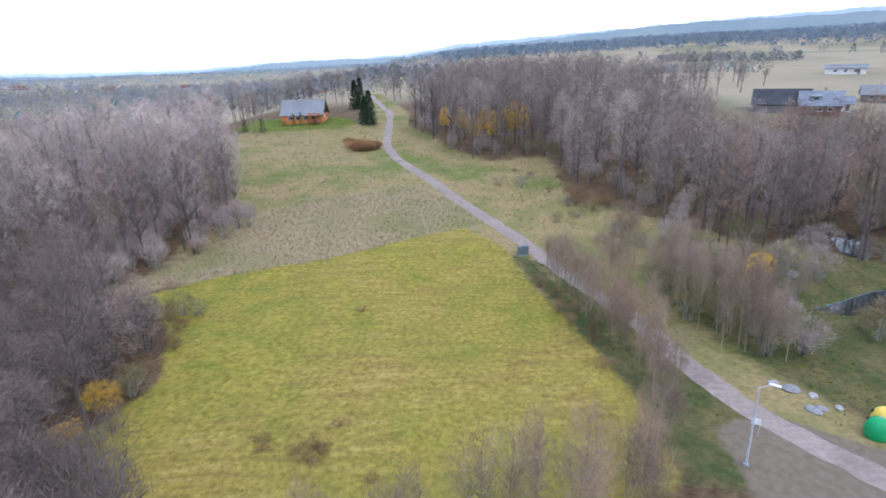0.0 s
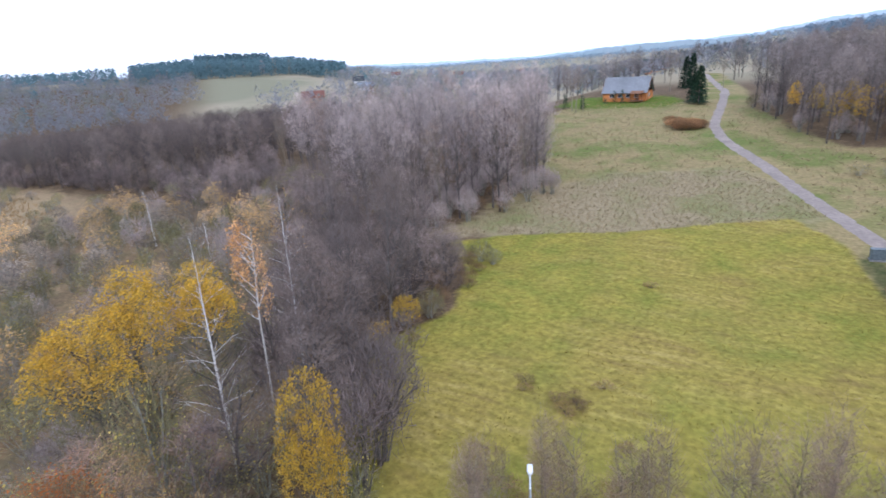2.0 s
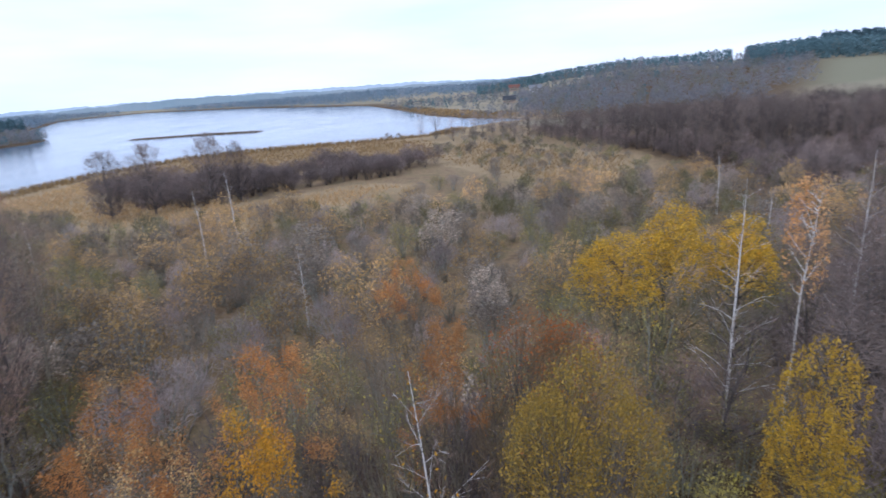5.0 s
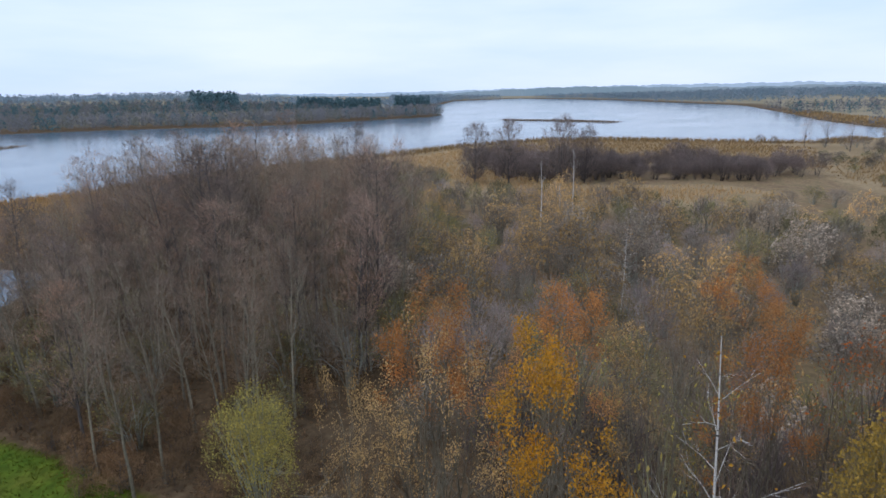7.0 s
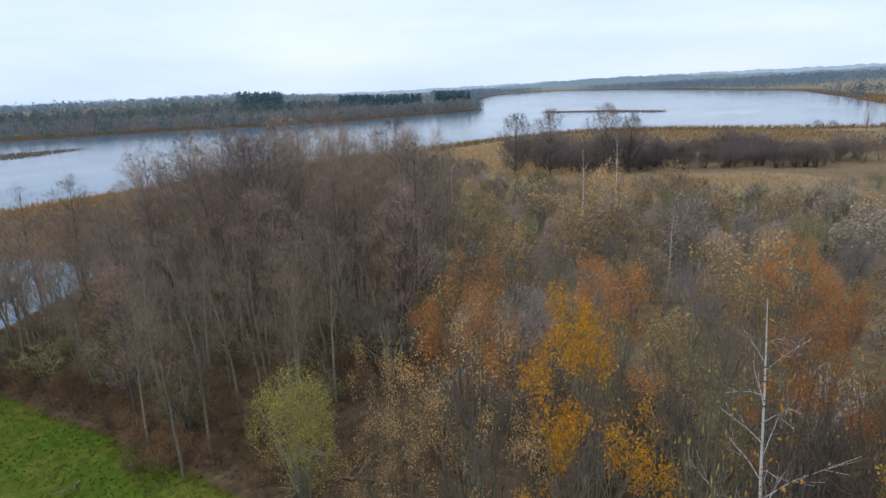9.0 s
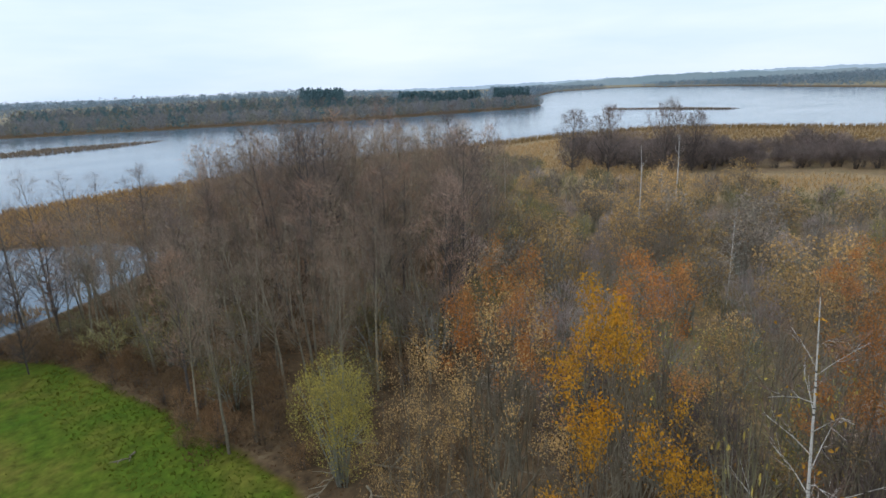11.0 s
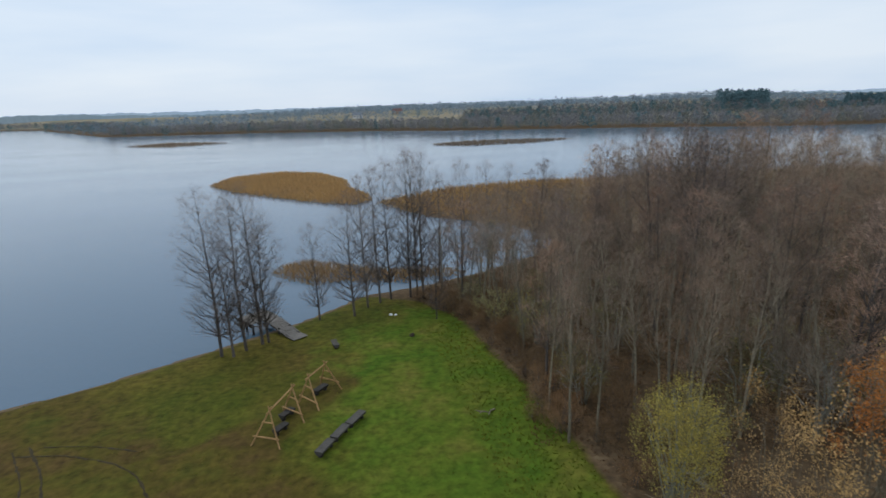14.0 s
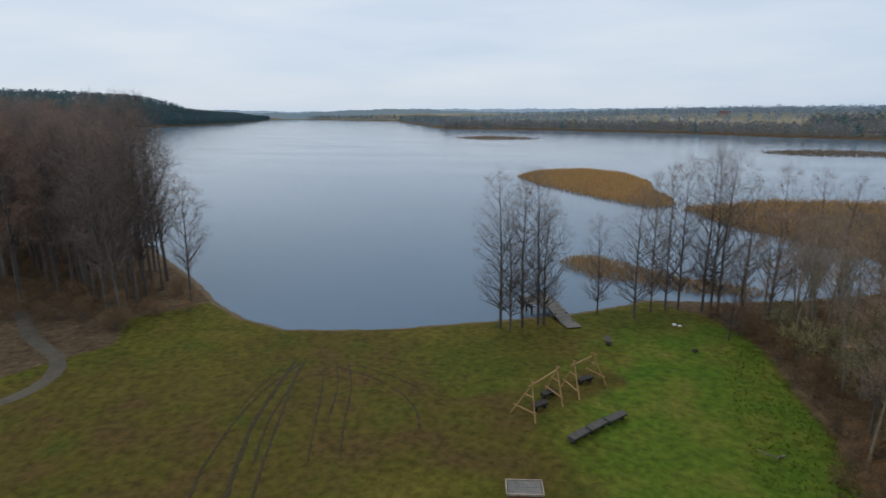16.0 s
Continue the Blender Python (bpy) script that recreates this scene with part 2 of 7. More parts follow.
BARK_TALL = grained("tall_willow_bark", (0.225, 0.195, 0.14), 6, spread=0.35, per_object=0.2)
TWIG_TALL = foliage("brown_grey_willow_twigs", (0.21, 0.15, 0.095), (0.17, 0.13, 0.09), vary=0.6)
TWIG_PURPLE = foliage("dark_purple_brown_twigs", (0.17, 0.135, 0.12), (0.2, 0.16, 0.145), vary=0.6)
LEAF_GOLD = foliage("golden_leaves", (0.66, 0.3, 0.02), (0.6, 0.33, 0.05), scale=0.5)
LEAF_YELLOW = foliage("yellow_leaves", (0.71, 0.45, 0.05), (0.64, 0.4, 0.065), scale=0.5)
LEAF_OLIVE = foliage("yellow_green_leaves", (0.42, 0.36, 0.09), (0.48, 0.37, 0.1), scale=0.5)
LEAF_MUSTARD = foliage("mustard_leaves", (0.58, 0.35, 0.06), (0.5, 0.33, 0.075), scale=0.5)
LEAF_ORANGE = foliage("orange_birch_leaves", (0.54, 0.29, 0.11), (0.5, 0.31, 0.15), scale=0.5)
LEAF_RED = foliage("rust_red_leaves", (0.5, 0.15, 0.04), (0.45, 0.18, 0.06), scale=0.5)
LEAF_RUST = foliage("rusty_leaves", (0.5, 0.2, 0.055), (0.47, 0.25, 0.1), scale=0.35)
LEAF_DULL = foliage("dull_rust_leaves", (0.4, 0.215, 0.1), (0.34, 0.2, 0.1), scale=0.35)
LEAF_PALE = foliage("pale_seed_heads", (0.42, 0.355, 0.285), (0.37, 0.3, 0.23), scale=0.5)
LEAF_TAN = foliage("tan_withered_leaves", (0.5, 0.33, 0.15), (0.46, 0.3, 0.12), scale=0.5)
NEEDLES = foliage("spruce_needles", (0.022, 0.05, 0.03), (0.035, 0.065, 0.035), scale=0.05)
# Air haze is put into pine and bare far crowns as a blue-grey tint.
NEEDLES_FAR = foliage("haze_tinted_pine_needles", (0.085, 0.15, 0.165), (0.105, 0.17, 0.185), scale=0.01, vary=0.2)
FAR_TWIGS = foliage("haze_tinted_bare_crowns", (0.18, 0.183, 0.195), (0.21, 0.208, 0.215), scale=0.012, vary=0.2)
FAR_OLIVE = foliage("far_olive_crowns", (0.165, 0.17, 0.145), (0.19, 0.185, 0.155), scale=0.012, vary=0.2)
REED = foliage("dry_reeds", (0.4, 0.245, 0.1), (0.355, 0.222, 0.1), scale=0.06, vary=0.5)
REED_PALE = foliage("pale_dry_reeds", (0.42, 0.285, 0.15), (0.38, 0.25, 0.11), scale=0.03)
REED_DULL = foliage("dull_islet_reeds", (0.34, 0.25, 0.18), (0.31, 0.22, 0.15), scale=0.03, vary=0.4)
GRASS_DRY = foliage("dry_grass_tufts", (0.38, 0.29, 0.17), (0.3, 0.245, 0.13), scale=0.12)
GRASS_GREEN = foliage("green_grass_tufts", (0.085, 0.118, 0.014), (0.14, 0.13, 0.022), scale=0.2, vary=0.5)
GRASS_MOWN = foliage("mown_field_tufts", (0.32, 0.235, 0.055), (0.25, 0.225, 0.05), scale=0.12)
LITTER = foliage("fallen_leaves", (0.27, 0.155, 0.075), (0.2, 0.13, 0.075), scale=0.3)
BIRCH, bn, bl, bb = node_mat("birch_bark", 0.7)
b_marks = noise_node(bn, bl, 3.0, 3, (1, 1, 5))
bl.new(ramp(bn, bl, b_marks, [(0.36, (0.08, 0.07, 0.06)), (0.44, (0.68, 0.64, 0.58)), (0.8, (0.78, 0.74, 0.69))]), bb.inputs["Base Color"])
WOOD_NEW = grained("peeled_pole_wood", (0.42, 0.25, 0.11), 9, rough=0.7, spread=0.25)
WOOD_OLD = grained("weathered_grey_wood", (0.2, 0.185, 0.165), 9, spread=0.35, stretch=(1, 1, 4))
WOOD_GREY = grained("weathered_dark_log", (0.095, 0.088, 0.078), 9, spread=0.4, stretch=(1, 1, 4))
WOOD_DARK = grained("dark_wet_wood", (0.05, 0.045, 0.04), 9)
WOOD_LOG = grained("varnished_log_wall", (0.62, 0.25, 0.08), 5, rough=0.55, spread=0.25)
WOOD_BROWN = grained("brown_planks", (0.2, 0.1, 0.055), 5)
ROOF_GREY = grained("grey_sheet_roof", (0.2, 0.21, 0.22), 1.5, rough=0.5, spread=0.12)
ROOF_DARK = grained("dark_slate_roof", (0.05, 0.055, 0.062), 1.5, rough=0.6)
ROOF_BLUE = grained("blue_grey_tile_roof", (0.2, 0.225, 0.26), 1.5, rough=0.5)
ROOF_RED = grained("red_brown_roof", (0.18, 0.085, 0.065), 1.5)
WALL_WHITE = grained("white_render", (0.72, 0.71, 0.69), 1.0, spread=0.08)
WALL_BRICK = grained("pale_brick_wall", (0.42, 0.34, 0.27), 3.0)
GLASS, gn, gl, gb = node_mat("window_glass", 0.08, 0.6)
gb.inputs["Base Color"].default_value = (0.03, 0.035, 0.04, 1)
STEEL = grained("galvanised_steel", (0.55, 0.58, 0.6), 8, rough=0.5, metal=0.2, spread=0.12)
PAINT_WHITE = grained("white_lamp_enamel", (0.8, 0.8, 0.8), 6, rough=0.4, spread=0.05)
PLASTIC_GREEN = grained("green_container_plastic", (0.02, 0.36, 0.13), 2, rough=0.4, spread=0.1)
PLASTIC_YELLOW = grained("yellow_container_plastic", (0.75, 0.56, 0.1), 2, rough=0.4, spread=0.1)
RUBBER = grained("black_plastic", (0.02, 0.02, 0.02), 4, rough=0.6)
CONCRETE = grained("grey_concrete", (0.26, 0.26, 0.255), 4, spread=0.25)
CABINET = grained("grey_blue_cabinet_paint", (0.13, 0.16, 0.17), 4, rough=0.5)
STONE = grained("field_stone", (0.34, 0.33, 0.32), 3, spread=0.3)
CANVAS = grained("white_tarpaulin", (0.75, 0.75, 0.73), 3, rough=0.6, spread=0.08)
EARTH = grained("dark_wet_earth", (0.055, 0.042, 0.028), 4, spread=0.4)
MUD = grained("wheel_rut_mud", (0.05, 0.038, 0.016), 4, spread=0.45)
ROAD_MAT = grained("gravel_road", (0.27, 0.222, 0.19), 2.2, spread=0.22, relief=0.5)
ROAD_DIRT = grained("sandy_path_ground", (0.11, 0.092, 0.066), 1.6, spread=0.2, relief=0.5)


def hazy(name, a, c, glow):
    """A far ridge behind much air: matt, with the haze before it put into colour and a faint glow."""
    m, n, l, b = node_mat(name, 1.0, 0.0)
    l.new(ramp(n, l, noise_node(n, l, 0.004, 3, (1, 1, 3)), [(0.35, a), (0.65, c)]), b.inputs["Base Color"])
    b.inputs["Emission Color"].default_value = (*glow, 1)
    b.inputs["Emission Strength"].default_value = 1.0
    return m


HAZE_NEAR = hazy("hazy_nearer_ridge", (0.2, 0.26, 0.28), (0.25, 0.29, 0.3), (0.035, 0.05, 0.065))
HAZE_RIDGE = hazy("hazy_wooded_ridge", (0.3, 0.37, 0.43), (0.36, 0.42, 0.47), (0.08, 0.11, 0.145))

WATER, an, al, ab = node_mat("lake_water", 0.06, 0.5)
ab.inputs["Base Color"].default_value = (0.08, 0.14, 0.2, 1)
ab.inputs["IOR"].default_value = 1.333
a_rip = noise_node(an, al, 0.45, 6, (1.0, 1.6, 1), 0.7)
a_wide = noise_node(an, al, 0.012, 3, (1, 3, 1))
al.new(ramp(an, al, a_wide, [(0.35, (0.08,) * 3), (0.65, (0.13,) * 3)]), ab.inputs["Roughness"])
bump(an, al, ab, a_rip, 0.22, 0.15)

POND_WATER, pn, pl, pb = node_mat("pond_water", 0.04, 0.5)
pb.inputs["Base Color"].default_value = (0.03, 0.032, 0.028, 1)

# the ground: litter, turf, mown field, dead grass, lawn and bare earth, each where the land has it
GROUND, qn, ql, qb = node_mat("ground_cover", 0.95, 0.1)


def attr(name):
    a = qn.new("ShaderNodeAttribute")
    a.attribute_name = name
    return a.outputs["Fac"]


q_fine = noise_node(qn, ql, 1.7, 6)
q_mid = noise_node(qn, ql, 0.3, 4)
q_wide = noise_node(qn, ql, 0.05, 4)
q_edge = noise_node(qn, ql, 0.45, 6)
q_far = noise_node(qn, ql, 0.006, 3)
q_streak = noise_node(qn, ql, 0.6, 4, (0.25, 1.3, 1))
litter = ramp(qn, ql, q_fine, [(0.3, (0.07, 0.048, 0.03)), (0.55, (0.135, 0.09, 0.052)), (0.75, (0.19, 0.14, 0.085))])
litter = mixed(qn, ql, litter, ramp(qn, ql, q_mid, [(0.35, (0.7, 0.68, 0.62)), (0.65, (1.15, 1.15, 1.1))]), 0.8, "MULTIPLY")
open_land = ramp(qn, ql, q_far, [(0.35, (0.22, 0.19, 0.12)), (0.5, (0.31, 0.255, 0.17)), (0.62, (0.2, 0.185, 0.115))])
meadow = mixed(qn, ql, ramp(qn, ql, q_wide, [(0.35, (0.15, 0.155, 0.05)), (0.5, (0.265, 0.2, 0.1)), (0.64, (0.13, 0.15, 0.042))]),
               ramp(qn, ql, q_fine, [(0.3, (0.65, 0.65, 0.6)), (0.7, (1.3, 1.28, 1.2))]), 0.8, "MULTIPLY")
rough_c = ramp(qn, ql, q_fine, [(0.2, (0.19, 0.155, 0.085)), (0.5, (0.27, 0.21, 0.12)), (0.8, (0.34, 0.265, 0.165))])
rough_c = mixed(qn, ql, rough_c, (0.17, 0.175, 0.06), ramp(qn, ql, noise_node(qn, ql, 0.11, 4), [(0.45, (0, 0, 0)), (0.66, (0.8, 0.8, 0.8))]))
field_a = ramp(qn, ql, q_streak, [(0.34, (0.215, 0.155, 0.048)), (0.5, (0.265, 0.205, 0.048)), (0.66, (0.315, 0.24, 0.075))])
field_b = ramp(qn, ql, q_mid, [(0.35, (0.18, 0.18, 0.032)), (0.65, (0.265, 0.22, 0.043))])
field_c = mixed(qn, ql, field_a, field_b, ramp(qn, ql, q_wide, [(0.4, (0, 0, 0)), (0.58, (1, 1, 1))]))
field_c = mixed(qn, ql, field_c, ramp(qn, ql, q_fine, [(0.32, (0.62, 0.6, 0.56)), (0.68, (1.28, 1.28, 1.22))]), 0.85, "MULTIPLY")
lawn_c = ramp(qn, ql, q_mid, [(0.3, (0.062, 0.082, 0.01)), (0.5, (0.095, 0.092, 0.014)), (0.7, (0.145, 0.112, 0.025))])
lawn_d = ramp(qn, ql, q_wide, [(0.4, (0.06, 0.075, 0.01)), (0.52, (0.105, 0.088, 0.016)), (0.62, (0.12, 0.078, 0.022))])
lawn_c = mixed(qn, ql, lawn_c, lawn_d, 0.6)
lawn_c = mixed(qn, ql, lawn_c, ramp(qn, ql, q_fine, [(0.3, (0.5, 0.5, 0.48)), (0.7, (1.5, 1.45, 1.3))]), 0.9, "MULTIPLY")
worn_unlit_c = ramp(qn, ql, q_mid, [(0.35, (0.09, 0.06, 0.019)), (0.52, (0.088, 0.071, 0.014)), (0.7, (0.068, 0.076, 0.012))])
worn_unlit_c = mixed(qn, ql, worn_unlit_c, ramp(qn, ql, q_fine, [(0.3, (0.55, 0.55, 0.55)), (0.7, (1.45, 1.4, 1.3))]), 0.9, "MULTIPLY")
marsh_c = mixed(qn, ql, ramp(qn, ql, q_wide, [(0.35, (0.25, 0.18, 0.1)), (0.65, (0.325, 0.24, 0.14))]),
                ramp(qn, ql, q_fine, [(0.3, (0.7, 0.68, 0.6)), (0.7, (1.25, 1.22, 1.2))]), 0.8, "MULTIPLY")
bare_c = ramp(qn, ql, q_fine, [(0.3, (0.14, 0.11, 0.078)), (0.7, (0.19, 0.152, 0.11))])
sand_c = ramp(qn, ql, q_fine, [(0.3, (0.12, 0.085, 0.05)), (0.7, (0.2, 0.145, 0.09))])
scrub_c = mixed(qn, ql, ramp(qn, ql, q_mid, [(0.35, (0.19, 0.13, 0.08)), (0.5, (0.25, 0.175, 0.1)), (0.68, (0.17, 0.135, 0.075))]),
                ramp(qn, ql, q_fine, [(0.3, (0.6, 0.6, 0.58)), (0.7, (1.35, 1.3, 1.2))]), 0.8, "MULTIPLY")
lush_c = mixed(qn, ql, ramp(qn, ql, q_mid, [(0.3, (0.062, 0.118, 0.011)), (0.5, (0.088, 0.124, 0.014)), (0.7, (0.14, 0.135, 0.026))]),
               ramp(qn, ql, q_fine, [(0.3, (0.55, 0.55, 0.5)), (0.7, (1.45, 1.4, 1.3))]), 0.9, "MULTIPLY")
verge_c = mixed(qn, ql, ramp(qn, ql, q_mid, [(0.35, (0.06, 0.075, 0.026)), (0.65, (0.12, 0.105, 0.045))]), ramp(qn, ql, q_fine, [(0.3, (0.6, 0.6, 0.58)), (0.7, (1.35, 1.3, 1.2))]), 0.8, "MULTIPLY")
q = mixed(qn, ql, litter, open_land, attr("open_land"))
for colour, key in ((scrub_c, "scrub"), (meadow, "meadow"), (rough_c, "rough"), (field_c, "field"), (verge_c, "verge"), (lawn_c, "lawn"), (lush_c, "lush"), (worn_unlit_c, "worn_and_unlit"), (marsh_c, "marsh"), (sand_c, "sand"), (bare_c, "bare")):
    edge = qn.new("ShaderNodeMath")
    edge.operation = "MULTIPLY_ADD"
    soft = qn.new("ShaderNodeMapRange")
    soft.inputs["From Min"].default_value, soft.inputs["From Max"].default_value = 0.5, 0.8
    ql.new(q_edge, edge.inputs[0])
    edge.inputs[1].default_value = 0.9
    ql.new(attr(key), edge.inputs[2])
    low = qn.new("ShaderNodeMath")
    low.operation = "SUBTRACT"
    ql.new(edge.outputs[0], low.inputs[0])
    low.inputs[1].default_value = 0.3
    ql.new(low.outputs[0], soft.inputs["Value"])
    q = mixed(qn, ql, q, colour, soft.outputs["Result"])
ql.new(q, qb.inputs["Base Color"])
bump(qn, ql, qb, q_fine, 0.6, 0.12)

# ---- mesh helpers ----
def mesh_of(name, verts, faces, mats, index=None, smooth_faces=False):
    me = bpy.data.meshes.new(name)
    verts, faces = np.asarray(verts, np.float32), np.asarray(faces, np.int32)
    k = faces.shape[1]
    me.vertices.add(len(verts))
    me.vertices.foreach_set("co", verts.ravel())
    me.loops.add(faces.size)
    me.loops.foreach_set("vertex_index", faces.ravel())
    me.polygons.add(len(faces))
    me.polygons.foreach_set("loop_start", np.arange(0, faces.size, k, dtype=np.int32))
    for m in mats:
        me.materials.append(m)
    if index is not None:
        me.polygons.foreach_set("material_index", np.asarray(index, np.int32))
    me.polygons.foreach_set("use_smooth", np.full(len(faces), smooth_faces))
    me.update()
    me.validate()
    return me


def part(name, bm, material, parent, label=""):
    me = bpy.data.meshes.new(name)
    bm.to_mesh(me)
    bm.free()
    me.materials.append(material)
    ob = new(name, me)
    ob.parent = parent
    if label:
        tagged(ob, label)
    return ob


def box(bm, size, at, rot=(0, 0, 0), bevel=0.0):
    m = pose(*at, *rot) @ Matrix.Diagonal((*size, 1))
    r = bmesh.ops.create_cube(bm, size=1, matrix=m)
    if bevel:
        edges = list({e for v in r["verts"] for e in v.link_edges})
        bmesh.ops.bevel(bm, geom=edges, offset=bevel, segments=1, affect="EDGES")


def rod(bm, a, b, r0, r1=None, sides=8):
    a, b = Vector(a), Vector(b)
    m = Matrix.Translation((a + b) / 2) @ (b - a).to_track_quat("Z", "Y").to_matrix().to_4x4()
    bmesh.ops.create_cone(bm, cap_ends=True, segments=sides, radius1=r0, radius2=r0 if r1 is None else r1, depth=(b - a).length, matrix=m)


def thing(name, at, label, category, group="", turn=0.0, kind=""):
    e = new(name)
    e.matrix_basis = pose(*at, 0, 0, turn)
    e.empty_display_size = 0.3
    return tagged(e, label, category, group, kind)


# ---- ground, water, road ----
radii = np.concatenate([[0.05, 3], np.geomspace(6, 130, 175), np.geomspace(134, 4600, 110)])
turns = np.linspace(0, 2 * np.pi, 520, endpoint=False)
gr, ga = np.meshgrid(radii, turns, indexing="ij")
gx, gy = (-gr * np.sin(ga)).ravel(), (gr * np.cos(ga)).ravel()
gz = height(gx, gy)
count = len(turns)
i, j = np.meshgrid(np.arange(len(radii) - 1), np.arange(count), indexing="ij")
i, j, j2 = i.ravel(), j.ravel(), ((j + 1) % count).ravel()
quads = np.stack([i * count + j, i * count + j2, (i + 1) * count + j2, (i + 1) * count + j], 1)
gv = np.c_[gx, gy, gz]
me = mesh_of("ground", gv, quads, [GROUND], smooth_faces=True)
gxa, gya = gv[:, 0], gv[:, 1]
land = -inside(LAKE, gxa, gya)
dist = np.hypot(gxa, gya)
cover = {
    "open_land": smooth(dist, 235, 300) * smooth(land, 12, np.where(gya < -300, 85, 40)) * (1 - smooth(inside([(-262, 178), (-480, 330), (-600, 250), (-640, 80), (-318, 40)], gxa, gya), -10, 30)) + smooth(gya, 150, 200) * smooth(gxa, 70, 100) * smooth(dist, 150, 220),
    "meadow": np.maximum(smooth(inside(MEADOW, gxa, gya), -5, 5), smooth(7 - along(ROAD, gxa, gya), -4, 4)),
    "rough": smooth(inside(ROUGH, gxa, gya), -9, 7),
    "field": smooth(inside(FIELD, gxa, gya), -2.2, 1.6),
    "verge": np.maximum(np.maximum(0.75 * smooth(1.6 - along([(7.5, 74), (10.5, 63), (12.5, 54), (14, 46), (15.5, 39), (15, 33)], gxa, gya), -1.8, 1.5), 0.9 * smooth(inside([(22, 70), (23, 56), (26, 44), (32, 36), (44, 34), (70, 46), (76, 62), (62, 72), (38, 76)], gxa, gya), -4, 4)), 0.8 * smooth(inside([(9, 76), (12, 62), (14, 48), (16, 38), (14, 30), (21, 28), (24, 35), (20, 46), (17, 60), (12, 72)], gxa, gya), -2, 2)),
    "scrub": smooth(inside(SCRUB, gxa, gya), -6, 8),
    "lush": smooth(inside([(0, -14), (-9, -14), (-11.5, -21), (-10.4, -29), (-9.3, -37), (-8, -45), (-6.5, -50), (-3, -52), (2, -47), (3, -38), (1, -30)], gxa, gya), -14, 6) * 0.85 * smooth(inside(LAWN, gxa, gya), -0.8, 0.6) + 0.7 * smooth(inside([(-78, 180), (-60, 176), (-38, 178), (-34, 192), (-44, 206), (-76, 204)], gxa, gya), -4, 4),
    "lawn": smooth(inside(LAWN, gxa, gya), -1.6, 1.2),
    # The polygon puts the lawn's unlit side into the brown turf colour.
    "worn_and_unlit": smooth(9 - along([(26, -12), (19, -26), (27, -34.5)], gxa, gya), -6, 7) * 0.8 + smooth(inside([(30, -8), (46, -10), (45, -26), (38, -30), (30, -22)], gxa, gya), -5, 5) * 0.6
    + smooth(2.2 - along([(12, -27.5), (7, -26.3), (2, -22)], gxa, gya), -2.5, 2.5) * 0.9
    + smooth(2.0 - along([(9.5, -30.5), (4.5, -38.5)], gxa, gya), -2, 2) * 0.85,
    "marsh": np.maximum(smooth(inside(MARSH_A, gxa, gya), -8, 6), smooth(inside(MARSH_B, gxa, gya), -8, 6)) + smooth(26 - land, 0, 14) * smooth(-gxa, 30, 90) * (land > 0) * smooth(420 - dist, 0, 60) + smooth(95 - land, 0, 25) * smooth(-gxa, 110, 150) * smooth(30 - gya, 0, 20) * (land > 0) * smooth(340 - dist, 0, 40),
    "bare": smooth(inside([(18.5, 36), (24, 37.5), (29, 33.5), (36, 31), (40, 24), (36, 14), (22, 14), (17.5, 24)], gxa, gya), -1.5, 1.5),
    "sand": smooth(0.6 - land, -0.4, 0.5) * smooth(gxa, -2, 6) * smooth(120 - dist, 0, 30),
}
for key, value in cover.items():
    a = me.attributes.new(key, "FLOAT", "POINT")
    a.data.foreach_set("value", np.clip(value, 0, 1).astype(np.float32))
tagged(new("ground", me), "uneven autumn ground of leaf litter, turf and mown field", "ground", kind="structure")

wr = np.concatenate([[30], np.geomspace(60, 4400, 24)])
wx, wy = (-wr[:, None] * np.sin(turns[::10])).ravel(), (wr[:, None] * np.cos(turns[::10])).ravel()
wc = len(turns[::10])
i, j = np.meshgrid(np.arange(len(wr) - 1), np.arange(wc), indexing="ij")
i, j, j2 = i.ravel(), j.ravel(), ((j + 1) % wc).ravel()
me = mesh_of("water", np.c_[wx, wy, np.zeros(len(wx))], np.stack([i * wc + j, i * wc + j2, (i + 1) * wc + j2, (i + 1) * wc + j], 1), [WATER])
tagged(new("water", me), "calm grey-blue lake water under an overcast sky", "lake", kind="structure")


def ribbon(line, width, lift, step=1.2, wobble=0.25, seed=0):
    """A strip that lies on the ground along a line: points and quads."""
    pts = []
    for (ax, ay), (bx, by) in zip(line, line[1:]):
        k = max(1, int(math.hypot(bx - ax, by - ay) / step))
        pts += [(ax + (bx - ax) * u / k, ay + (by - ay) * u / k) for u in range(k)]
    p = np.array(pts + [line[-1]], float)
    for _ in range(6):
        p[1:-1] = (p[:-2] + 2 * p[1:-1] + p[2:]) / 4
    d = np.gradient(p, axis=0)
    d /= np.linalg.norm(d, axis=1)[:, None] + 1e-9
    side = np.c_[-d[:, 1], d[:, 0]]
    rng = np.random.RandomState(seed)
    cols = []
    for u in np.linspace(-0.5, 0.5, 5):
        w = width * u + (abs(u) > 0.4) * rng.uniform(-wobble, wobble, len(p))
        q = p + side * w[:, None]
        cols.append(np.c_[q, height(q[:, 0], q[:, 1]) + lift - (abs(u) > 0.4) * lift * 1.6])
    v = np.stack(cols, 1).reshape(-1, 3)
    f = [(a * 5 + b, a * 5 + b + 1, a * 5 + b + 6, a * 5 + b + 5) for a in range(len(p) - 1) for b in range(4)]
    return v, f


